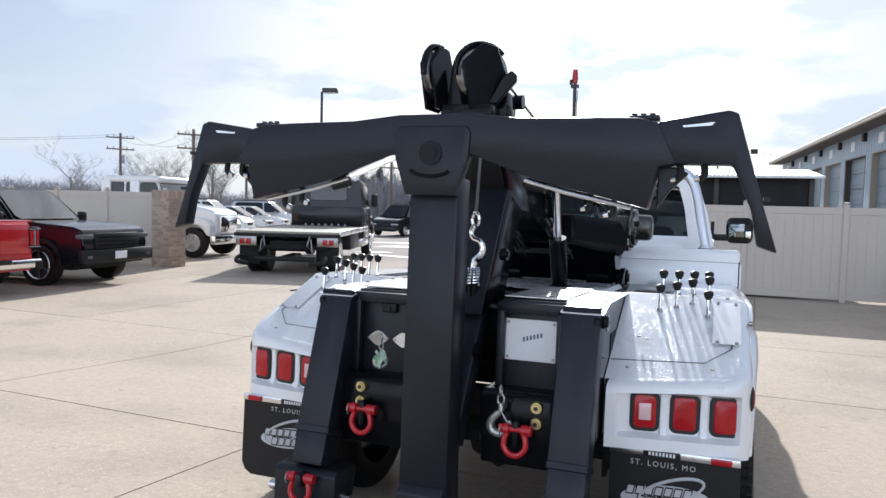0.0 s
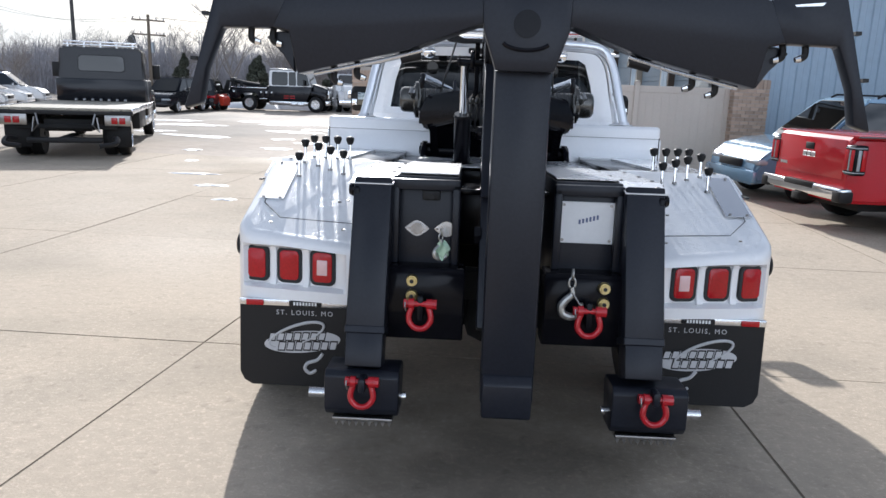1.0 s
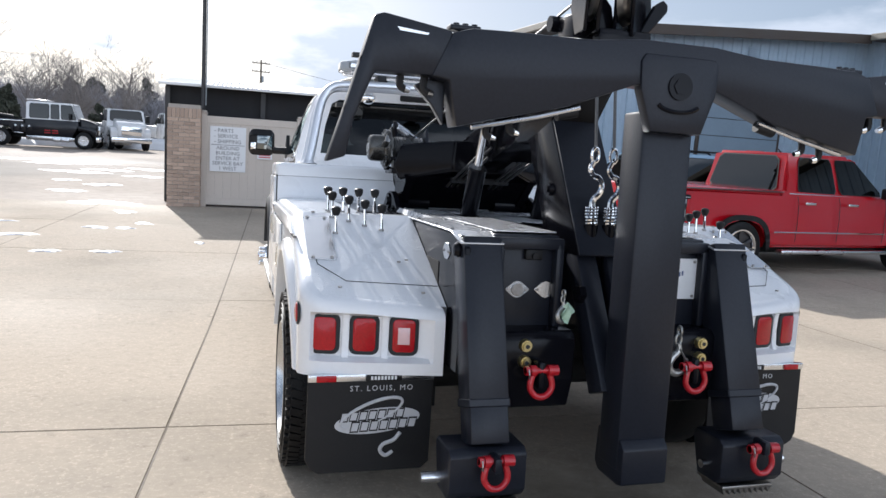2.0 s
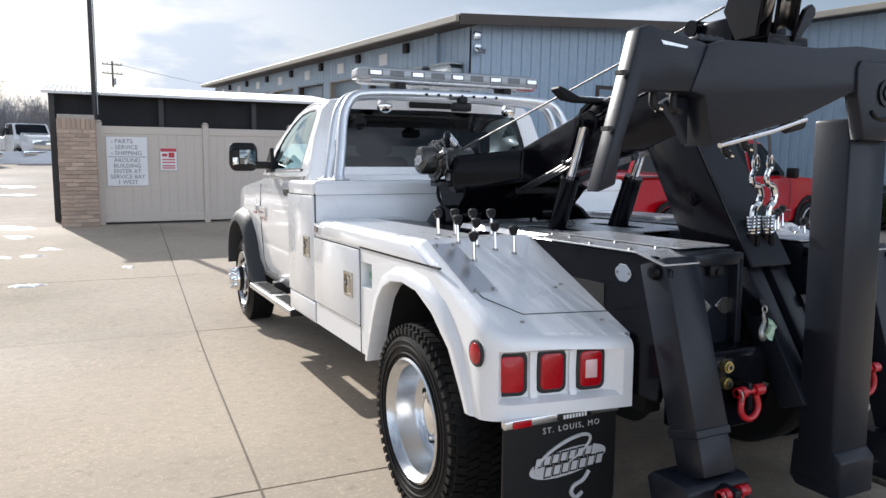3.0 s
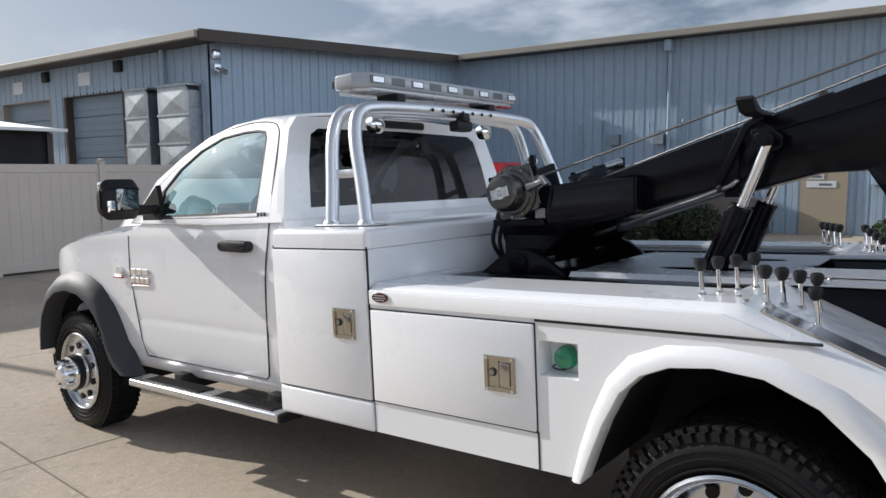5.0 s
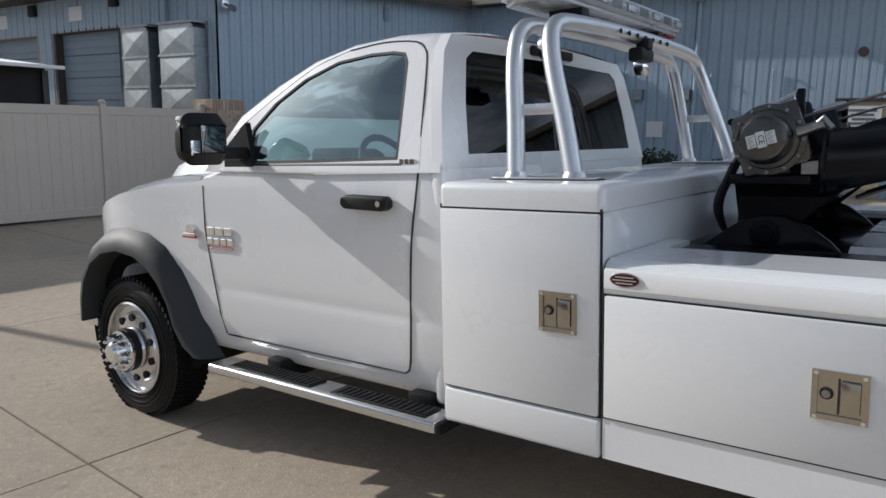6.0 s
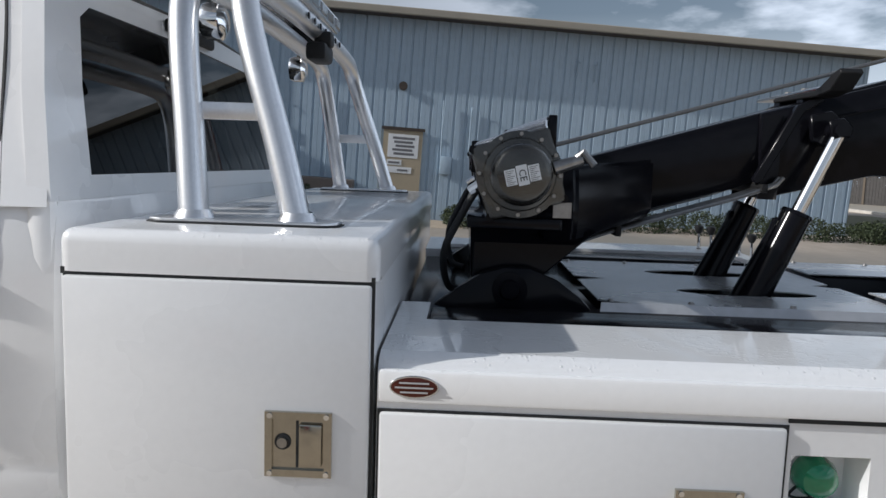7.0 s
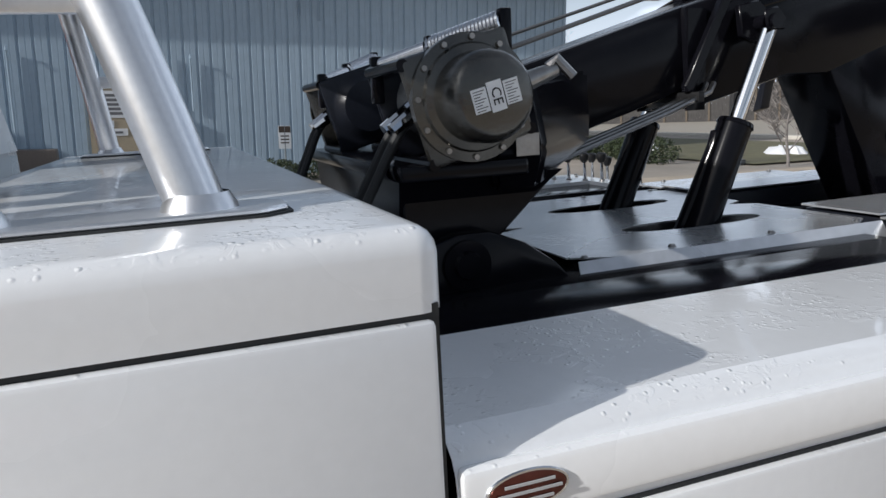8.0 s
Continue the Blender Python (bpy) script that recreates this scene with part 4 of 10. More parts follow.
def tread(parent, r, w, m, n=64):
    bm = B()
    for k in range(n):
        for row in range(4):
            a = 2 * math.pi * (k + 0.5 * (row % 2)) / n
            x = -w * (0.16 + 0.227 * row)
            q = m @ pose(0, 0, 0, math.degrees(a)) @ pose(x, 0, r + 0.002, 0, 0, 14 if row % 2 else -14)
            box(bm, -0.024, 0.024, -0.0145, 0.0145, -0.014, 0.0035, m=q)
    return part("tread", bm, RUBBER, parent, smooth=0)


def sidewall_ribs(parent, r, rim, m, lugs):
    """Raised rings and shoulder lugs on the outer face of a tyre."""
    bm = B()
    for q in (rim + 0.022, rim + 0.052, r - 0.062):
        lathe(bm, [(q - 0.004, 0.003), (q - 0.002, 0.0105), (q + 0.002, 0.0105), (q + 0.004, 0.003)], 56, m)
    part("sidewall_rib", bm, RUBBER, parent)
    if lugs:
        bm = B()
        for k in range(56):
            box(bm, -0.014, 0.0065, -0.0125, 0.0125, r - 0.036, r - 0.010, m=m @ pose(0, 0, 0, k * 360 / 56))
        part("shoulder_lug", bm, RUBBER, parent, smooth=0)


def wheel(s, y, kind):
    """kind: front (hub stands out), rear_out (deep dish), rear_in. s: side of the truck."""
    r, rim = 0.396, 0.258
    x = {"front": 1.035, "rear_out": 1.168, "rear_in": 0.90}[kind] * s
    m = pose(x, y, 0.408 if kind == "front" else 0.386) @ (Matrix() if s > 0 else pose(0, 0, 0, 0, 0, 180))
    if kind == "front":
        prof = [(rim + 0.004, 0.004), (rim - 0.006, 0.010), (rim - 0.012, 0.0), (rim - 0.02, -0.03), (0.205, -0.035), (0.19, -0.012), (0.14, 0.002), (0.11, 0.004), (0.0, 0.004)]
    else:
        prof = [(rim + 0.004, 0.004), (rim - 0.006, 0.010), (rim - 0.012, -0.002), (rim - 0.022, -0.022), (rim - 0.030, -0.028), (0.222, -0.112), (0.208, -0.138), (0.19, -0.150), (0.13, -0.157), (0.0, -0.157)]
    rim_ob = lathe_part("wheel", prof, POLISHED, truck, m, 48, "polished aluminium truck wheel")
    lathe_part("tyre", tyre_profile(r, 0.225, rim), RUBBER, rim_ob, m, 56)
    face = 0.0 if kind == "front" else -0.152
    if kind != "rear_in":
        tread(rim_ob, r, 0.225, m)
        sidewall_ribs(rim_ob, r, rim, m, kind != "front")
        bm = B()
        for k in range(10):
            a = 2 * math.pi * (k + 0.5) / 10
            c = Vector((face - 0.006 if kind == "front" else face + 0.006, 0.172 * math.cos(a), 0.172 * math.sin(a)))
            cyl(bm, m @ (c + Vector((0.0085, 0, 0))), m @ (c - Vector((0.012, 0, 0))), 0.021, seg=14)
        pieces("hand_hole", bm, UNDER, rim_ob, "dark round hand hole")
        bm = B()
        for k in range(10):
            a = 2 * math.pi * k / 10
            rr = 0.085 if kind == "front" else 0.115
            h0, h1 = (0.075, 0.115) if kind == "front" else (face, face + 0.035)
            c = Vector((0, rr * math.cos(a), rr * math.sin(a)))
            lathe(bm, [(0.0, h0), (0.016, h0), (0.013, h1), (0.010, h1 + 0.012), (0.0, h1 + 0.02)], 8, m @ Matrix.Translation(c))
        pieces("lug_nut", bm, CHROME, rim_ob, "chrome lug-nut cap")
        if kind == "front":
            hub = [(0.118, 0.0), (0.118, 0.055), (0.112, 0.075), (0.072, 0.080), (0.066, 0.10), (0.060, 0.125), (0.045, 0.138), (0.0, 0.142)]
        else:
            hub = [(0.084, face), (0.084, face + 0.055), (0.076, face + 0.072), (0.055, face + 0.080), (0.0, face + 0.082)]
        lathe_part("hub_cap", hub, CHROME, rim_ob, m, 36, "chrome hub cap")
        if kind == "front":
            lathe_part("hub_band", [(0.1185, 0.015), (0.121, 0.02), (0.121, 0.05), (0.1185, 0.055)], BLACKMATT, rim_ob, m, 36)
    return rim_ob


for s in (-1, 1):
    wheel(s, 4.93, "front")
    wheel(s, 0.635, "rear_out")
    wheel(s, 0.635, "rear_in")

# chassis
bm = B()
for s in (-1, 1):
    box(bm, s * 0.43 - 0.04, s * 0.43 + 0.04, 0.0, 5.3, 0.50, 0.72, 0.01)
for y in (0.4, 1.2, 2.0, 2.8, 3.6, 4.4):
    box(bm, -0.4, 0.4, y - 0.05, y + 0.05, 0.52, 0.66)
pieces("chassis", bm, UNDER, truck)
bm = B()
cyl(bm, (-0.85, 0.635, 0.386), (0.85, 0.635, 0.386), 0.07)
lathe(bm, [(0.0, -0.17), (0.12, -0.13), (0.18, 0), (0.12, 0.13), (0, 0.17)], 24, pose(0, 0.635, 0.386))
cyl(bm, (0, 0.8, 0.42), (0, 3.4, 0.55), 0.05)
part("rear_axle", bm, UNDER, truck)
bm = B()
cyl(bm, (-0.95, 4.93, 0.408), (0.95, 4.93, 0.408), 0.06)
box(bm, -0.4, 0.4, 4.0, 5.2, 0.42, 0.85, 0.05)
box(bm, -0.75, -0.48, 2.8, 3.6, 0.42, 0.60, 0.04)
part("front_axle", bm, UNDER, truck)

# ---- cab ----
BEFORE_CAB = set(bpy.data.meshes)
SIDE = [(0.50, 0.925), (0.535, 0.965), (0.60, 0.985), (0.64, 0.998), (0.80, 1.003), (0.812, 0.999), (0.826, 1.003), (0.87, 1.007), (1.10, 1.006), (1.28, 0.992), (1.36, 0.978), (1.39, 0.965)]
ARCH_Y, ARCH_Z, ARCH_R = 4.93, 0.46, 0.50


def cab_bottom(y):
    d = abs(y - ARCH_Y)
    z = 0.505 if y < 4.9 else 0.52
    if d < ARCH_R:
        z = max(z, ARCH_Z + math.sqrt(ARCH_R ** 2 - d * d))
    return z


def cab_top(y):
    return lerp_table([(2.78, 1.385), (3.97, 1.385), (4.10, 1.365), (4.24, 1.325), (4.7, 1.29), (5.0, 1.245), (5.2, 1.19), (5.30, 1.14), (5.36, 1.09)], y)


def cab_x(y, z):
    t = lerp_table([(2.78, 0.985), (2.86, 1.0), (4.2, 1.0), (4.9, 1.0), (5.15, 0.985), (5.30, 0.94), (5.38, 0.86)], y)
    return t * lerp_table(SIDE, z) + (0.02 * math.exp(-((y - 4.93) / 0.4) ** 2) if z > 0.9 else 0)


cab_ys = [2.78, 2.80, 2.86, 2.93, 3.0, 3.2, 3.4, 3.6, 3.8, 3.97, 4.1, 4.2, 4.3, 4.4] + [4.43 + 0.05 * k for k in range(20)] + [5.42]
cab_ys = [min(y, 5.38) for y in cab_ys[:-1]]
cab_ys = sorted(set(round(y, 3) for y in cab_ys))
cab_fr = [0, 0.04, 0.1, 0.2, 0.30, 0.335, 0.347, 0.365, 0.41, 0.55, 0.7, 0.82, 0.9, 0.96, 1.0]
for s in (-1, 1):
    bm = B()

    def cab_point(y, f):
        z0, z1 = cab_bottom(y), cab_top(y)
        z = z0 + (z1 - z0) * f
        return (s * cab_x(y, z), y, z)
    grid(bm, cab_ys, cab_fr, cab_point)
    # the wheel house behind the opening
    part("side_panel", bm, CABWHITE, truck, "white painted cab side")
    bm = B()
    an = [math.radians(a) for a in range(-10, 191, 10)]
    grid(bm, an, [0.55, 0.99], lambda a, x: (s * x, ARCH_Y + ARCH_R * math.cos(a), ARCH_Z + ARCH_R * math.sin(a)))
    box(bm, s * 0.54 - 0.01, s * 0.54 + 0.01, 4.4, 5.4, 0.45, 1.0)
    part("wheel_house", bm, UNDER, truck)
    # charcoal arch flare
    bm = B()
    pts = [(4.16, 0.475), (4.22, 0.535), (4.295, 0.645), (4.37, 0.78), (4.45, 0.895), (4.56, 1.00), (4.70, 1.065), (4.90, 1.09), (5.10, 1.06), (5.25, 0.98), (5.35, 0.85), (5.40, 0.70), (5.41, 0.55)]
    inn = [(4.26, 0.485), (4.35, 0.53), (4.42, 0.62), (4.46, 0.72), (4.53, 0.81), (4.62, 0.88), (4.74, 0.93), (4.91, 0.95), (5.07, 0.925), (5.20, 0.86), (5.29, 0.76), (5.33, 0.65), (5.345, 0.53)]
    rows = []
    for (oy, oz), (iy, iz) in zip(pts, inn):
        xo = 0.985
        my, mz = (oy + iy) / 2, (oz + iz) / 2
        rows.append([bm.verts.new(p) for p in ((s * xo, oy, oz), (s * (xo + 0.075), oy * 0.7 + iy * 0.3, oz * 0.7 + iz * 0.3), (s * (xo + 0.115), my * 0.6 + iy * 0.4, mz * 0.6 + iz * 0.4), (s * (xo + 0.118), iy, iz), (s * (xo + 0.10), iy * 1.05 - my * 0.05, iz * 1.05 - mz * 0.05), (s * (xo - 0.02), iy * 1.05 - my * 0.05, iz * 1.05 - mz * 0.05))])
    for a, b in zip(rows, rows[1:]):
        for k in range(5):
            bm.faces.new((a[k], a[k + 1], b[k + 1], b[k]))
    part("wheel_flare", bm, FLARE, truck, "charcoal plastic wheel-arch flare", smooth=50)
# hood, cowl and nose
bm = B()
hood_t = [-1, -0.93, -0.8, -0.62, -0.55, -0.4, -0.2, 0, 0.2, 0.4, 0.55, 0.62, 0.8, 0.93, 1]


def hood_point(y, t):
    z, w = cab_top(min(y, 5.36)), cab_x(min(y, 5.38), cab_top(min(y, 5.36)))
    up = lerp_table([(0, 1.0), (0.55, 0.93), (0.62, 0.45), (0.8, 0.30), (0.93, 0.16), (1, 0)], abs(t))
    rise = lerp_table([(3.95, 0.02), (4.1, 0.06), (4.3, 0.150), (4.8, 0.185), (5.1, 0.175), (5.3, 0.10), (5.36, 0.03)], y)
    return (t * w, y + (0.06 * (1 - t * t) if y > 5.2 else 0), z + rise * up)


grid(bm, [3.95, 4.0, 4.1, 4.2, 4.35, 4.6, 4.9, 5.1, 5.25, 5.32, 5.38], hood_t, hood_point)
part("hood", bm, CABWHITE, truck, "white hood with raised centre")
bm = B()
box(bm, -0.84, 0.84, 5.28, 5.38, 0.62, 1.08, 0.04)
part("nose", bm, CABWHITE, truck)
bm = B()
box(bm, -0.42, 0.42, 5.37, 5.45, 0.70, 1.07, 0.05)
part("grille", bm, CHROME, truck)
bm = B()
box(bm, -1.0, 1.0, 5.38, 5.55, 0.45, 0.70, 0.05)
part("front_bumper", bm, CHROME, truck)
for s in (-1, 1):
    bm = B()
    box(bm, min(s * 0.45, s * 0.90), max(s * 0.45, s * 0.90), 5.28, 5.39, 0.84, 1.05, 0.03)
    part("headlamp", bm, CLEARLENS, truck)


def side_x(z):
    """The lean of the cab side above the belt line."""
    return 0.985 - (z - 1.385) * 0.36


def tilt(pts, s):
    return [(s * side_x(z), y, z) for y, z in pts]


WIN_I = [(3.93, 1.398), (3.45, 1.402), (3.003, 1.410), (3.028, 1.65), (3.042, 1.775), (3.065, 1.812), (3.13, 1.824), (3.25, 1.826), (3.44, 1.808), (3.63, 1.748), (3.80, 1.655), (3.93, 1.54)]
WIN_O = [(4.09, 1.372), (3.45, 1.374), (2.888, 1.376), (2.919, 1.578), (2.945, 1.76), (2.965, 1.815), (3.02, 1.852), (3.19, 1.867), (3.38, 1.851), (3.571, 1.798), (3.764, 1.704), (3.964, 1.588)]
# the edge of cab side and roof: y, z and how far it lies inboard of the door plane
RAIL = [(4.25, 1.365, 0.02), (3.45, 1.355, 0.0), (2.785, 1.365, 0.0), (2.816, 1.58, 0.004), (2.847, 1.76, 0.012), (2.858, 1.82, 0.024), (2.872, 1.873, 0.055), (3.10, 1.898, 0.06), (3.36, 1.885, 0.06), (3.60, 1.830, 0.055), (3.83, 1.737, 0.05), (4.06, 1.612, 0.04)]
for s in (-1, 1):
    bm = B()
    ring(bm, tilt(WIN_O, s), tilt(WIN_I, s), (-s * 0.05, 0, 0))
    part("door_frame", bm, CABWHITE, truck)
    # body round the door: pillars and roof rail, rolled inwards to the roof
    bm = B()
    loops = []
    for f, drop in ((0.02, 0.003), (0.35, 0.0), (0.75, 0.25), (1.0, 1.0)):
        loops.append([bm.verts.new((s * (side_x(z0 + (z1 - z0) * f) - inb * drop), y0 + (y1 - y0) * f, z0 + (z1 - z0) * f)) for (y0, z0), (y1, z1, inb) in zip(WIN_O, RAIL)])
    for a, b in zip(loops, loops[1:]):
        for k in range(12):
            bm.faces.new((a[k], a[(k + 1) % 12], b[(k + 1) % 12], b[k]))
    part("cab_pillar", bm, CABWHITE, truck, smooth=60)
    # black rubber round the glass
    bm = B()
    cen = Vector((0, 3.35, 1.62))
    shrink = [(3.35 + (y - 3.35) * 0.965, 1.62 + (z - 1.62) * 0.95) for y, z in WIN_I]
    ring(bm, [(x + s * 0.001, y, z) for x, y, z in tilt(WIN_I, s)], [(x + s * 0.001, y, z) for x, y, z in tilt(shrink, s)], (-s * 0.02, 0, 0))
    part("window_seal", bm, SEAL, truck)
    pane("side_window", [(x - s * 0.008, y, z) for x, y, z in tilt(WIN_I, s)], GLASS, truck, (0, 3.4, 1.5), "clear door window reflecting the sky", 0.022)
    # shut lines of the door
    loop = [(0.60, 4.13), (0.70, 4.155), (0.9, 4.19), (1.1, 4.225), (1.30, 4.245)]
    bm = B()
    path = [(s * (cab_x(y, z) + 0.0015), y, z) for z, y in loop]
    tube(bm, path, 0.003, 6)
    back = [(2.96, 0.615), (2.945, 0.66), (2.935, 0.80), (2.92, 1.10), (2.90, 1.35)]
    path = [(s * (cab_x(y, z) + 0.001), y, z) for y, z in back] + [(s * (side_x(z) - 0.001), y, z) for y, z in WIN_O[3:9]]
    tube(bm, smooth_path(path, 3), 0.0045, 6)
    tube(bm, smooth_path([(s * (side_x(z) - 0.002), y, z) for y, z in WIN_O[8:] + [(4.05, 1.535)]], 3), 0.0028, 6)
    path = [(s * (cab_x(y, 0.60) + 0.001), y, 0.598) for y in (2.985, 3.1, 3.4, 3.7, 4.0, 4.12)]
    tube(bm, [(s * (cab_x(2.96, 0.62) + 0.001), 2.96, 0.615)] + path, 0.004, 6)
    pieces("door_seal", bm, SEAL, truck)
    # crease across the door and belt moulding
    bm = B()
    tube(bm, [(s * 0.978, y, 1.392) for y in (3.95, 3.4, 2.98)], 0.007, 6)
    part("belt_moulding", bm, BLACKMATT, truck)
    # pull handle
    bm = B()
    prism(bm, [(3.035, 1.222), (3.24, 1.227), (3.262, 1.243), (3.258, 1.272), (3.23, 1.284), (3.025, 1.28), (3.012, 1.264), (3.014, 1.236)], min(s * 0.995, s * 1.045), max(s * 0.995, s * 1.045), "x", 0.010, 2)
    handle = part("door_handle", bm, BLACKMATT, truck, "black pull handle")
    bm = B()
    cyl(bm, (s * 1.04, 3.05, 1.252), (s * 1.050, 3.05, 1.252), 0.012)
    part("lock", bm, CHROME, handle)
    # tow mirror
    bm = B()
    prism(bm, [(3.90, 1.415), (3.97, 1.41), (4.005, 1.45), (4.0, 1.55), (3.96, 1.59), (3.90, 1.595), (3.885, 1.58), (3.885, 1.43)], min(s * 1.085, s * 1.305), max(s * 1.085, s * 1.305), "x", 0.045, 5)
    mirror = part("door_mirror", bm, BLACKMATT, truck, "large black towing mirror")
    bm = B()
    box(bm, min(s * 0.86, s * 1.11), max(s * 0.86, s * 1.11), 3.89, 3.98, 1.415, 1.475, 0.022)
    part("mirror_arm", bm, BLACKMATT, mirror)
    bm = B()
    prism(bm, [(3.86, 1.385), (4.07, 1.385), (4.07, 1.46), (3.90, 1.575)], min(s * 0.955, s * 0.985), max(s * 0.955, s * 0.985), "x")
    part("mirror_sail", bm, BLACKMATT, mirror)
    bm = B()
    box(bm, min(s * 1.105, s * 1.235), max(s * 1.105, s * 1.235), 3.880, 3.887, 1.44, 1.57, 0.004)
    part("mirror_glass", bm, MIRROR, mirror, "dark mirror glass")
    bm = B()
    box(bm, min(s * 1.242, s * 1.288), max(s * 1.242, s * 1.288), 3.880, 3.887, 1.44, 1.50, 0.003)
    part("spot_mirror", bm, CHROME, mirror, "small bright spotter mirror")
    bm = B()
    box(bm, min(s * 1.235, s * 1.298), max(s * 1.235, s * 1.298), 3.92, 3.98, 1.56, 1.602, 0.016)
    part("mirror_cap", bm, CHROME, mirror)
    # chrome model plates on the door and fender, as plain bars
    bm = B()
    xx = cab_x(4.16, 1.06)
    lo, hi = min(s * (xx + 0.001), s * (xx + 0.012)), max(s * (xx + 0.001), s * (xx + 0.012))
    for k in range(4):
        box(bm, lo, hi, 4.005 + 0.052 * k, 4.047 + 0.052 * k, 1.018, 1.052, 0.003, 1)
    for k in range(3):
        box(bm, lo, hi, 4.01 + 0.068 * k, 4.066 + 0.068 * k, 1.064, 1.105, 0.003, 1)
    pieces("model_plate", bm, CHROME, truck, "chrome model badge drawn as bars")
    bm = B()
    box(bm, lo, hi, 4.01, 4.205, 1.004, 1.008, 0.002, 1)
    box(bm, lo + s * 0.018, hi + s * 0.018, 4.27, 4.38, 1.045, 1.056, 0.002, 1)
    part("badge_stripe", bm, REDLENS, truck, "red badge stripe")
    bm = B()
    cyl(bm, (s * 1.008, 4.325, 1.085), (s * 1.030, 4.325, 1.085), 0.028)
    box(bm, lo + s * 0.018, hi + s * 0.018, 4.275, 4.375, 1.060, 1.068, 0.002, 1)
    part("engine_badge", bm, CHROME, truck)
    bm = B()
    for k in range(3):
        box(bm, min(s * 0.972, s * 0.985), max(s * 0.972, s * 0.985), 2.935 + 0.026 * k - 0.02, 2.954 + 0.026 * k - 0.02, 1.394, 1.412)
    part("trim_letters", bm, CHROME, truck)
    # running board
    bm = B()
    box(bm, min(s * 1.0, s * 1.15), max(s * 1.0, s * 1.15), 2.72, 4.08, 0.455, 0.500, 0.014, 3)
    step = part("running_board", bm, POLISHED, truck, "polished running board")
    for y0, y1 in ((2.78, 3.28), (3.40, 3.95)):
        bm = B()
        box(bm, min(s * 1.02, s * 1.125), max(s * 1.02, s * 1.125), y0, y1, 0.500, 0.506, 0.003)
        for k in range(int((y1 - y0) / 0.03)):
            box(bm, min(s * 1.03, s * 1.115), max(s * 1.03, s * 1.115), y0 + 0.01 + k * 0.03, y0 + 0.022 + k * 0.03, 0.506, 0.510)
        pieces("step_pad", bm, BLACKMATT, step, "black ribbed tread pad")
    for y in (2.9, 3.75):
        bm = B()
        box(bm, min(s * 0.75, s * 1.02), max(s * 0.75, s * 1.02), y - 0.05, y + 0.05, 0.44, 0.54, 0.01)
        part("step_bracket", bm, BLACKMATT, step)
    bm = B()
    box(bm, min(s * 1.0, s * 1.148), max(s * 1.0, s * 1.148), 2.695, 2.725, 0.452, 0.502, 0.012)
    part("end_cap", bm, BLACKMATT, step)
# back of the cab with its window
REAR_O = [(-0.985, 1.375), (0, 1.375), (0.985, 1.375), (0.93, 1.60), (0.86, 1.80), (0.795, 1.872), (0, 1.905), (-0.795, 1.872), (-0.86, 1.80), (-0.93, 1.60)]
REAR_I = [(-0.80, 1.425), (0, 1.425), (0.80, 1.425), (0.768, 1.62), (0.720, 1.78), (0.665, 1.812), (0, 1.822), (-0.665, 1.812), (-0.720, 1.78), (-0.768, 1.62)]


def rear_pt(p, off=0.0):
    return (p[0], 2.78 + (p[1] - 1.375) * 0.17 + off, p[1])


bm = B()
ring(bm, [rear_pt(p) for p in REAR_O], [rear_pt(p) for p in REAR_I], (0, 0.05, 0))
part("cab_back", bm, CABWHITE, truck)
pane("rear_window", [rear_pt(p, 0.004) for p in REAR_I], DARKGLASS, truck, (0, 3.4, 1.5), "smoked rear window")
bm = B()
box(bm, -0.985, 0.985, 2.78, 2.84, 0.5, 1.385, 0.02)
part("cab_back_lower", bm, CABWHITE, truck)
bm = B()
box(bm, -0.20, 0.20, 2.838, 2.864, 1.838, 1.884, 0.012)
part("brake_lamp", bm, BLACKMATT, truck, "dark high-mounted brake lamp")
# roof
bm = B()


def roof_point(y, t):
    z = lerp_table([(2.872, 1.873), (3.10, 1.898), (3.36, 1.885), (3.60, 1.830)], y)
    w = side_x(z) - 0.058
    rear = max(0.0, 1 - (y - 2.872) / 0.10)
    return (t * w, y - 0.012 * rear * (1 - t * t), z + (0.052 - 0.022 * rear) * (1 - abs(t) ** 3))


grid(bm, [2.872, 2.885, 2.90, 2.93, 2.97, 3.03, 3.10, 3.2, 3.30, 3.36, 3.42, 3.48], [-1, -0.97, -0.9, -0.75, -0.5, -0.25, 0, 0.25, 0.5, 0.75, 0.9, 0.97, 1], roof_point)
part("roof", bm, CABWHITE, truck, smooth=60)
# windscreen and pillars
pane("windscreen", ((-0.90, 4.22, 1.385), (0.90, 4.22, 1.385), (0.735, 3.47, 1.87), (-0.735, 3.47, 1.87)), GLASS, truck, (0, 3.4, 1.5))
# inside
bm = B()
box(bm, -0.85, 0.85, 3.75, 4.18, 1.1, 1.385, 0.06, 3)
prism(bm, [(3.62, 1.38), (3.9, 1.38), (3.9, 1.46), (3.70, 1.45)], -0.60, -0.28, "x", 0.02)
part("dashboard", bm, INTERIOR, truck)
bm = B()
for x in (-0.42, 0.42):
    box(bm, x - 0.27, x + 0.27, 2.92, 3.12, 0.9, 1.50, 0.07, 3)
    box(bm, x - 0.14, x + 0.14, 2.95, 3.05, 1.50, 1.70, 0.05, 3)
box(bm, -0.7, 0.7, 2.95, 3.55, 0.85, 1.02, 0.06)
part("seat", bm, INTERIOR, truck)
bm = B()
ctr, nrm = Vector((-0.42, 3.52, 1.34)), Vector((0, -0.88, 0.47))
u, v, _ = basis(nrm)
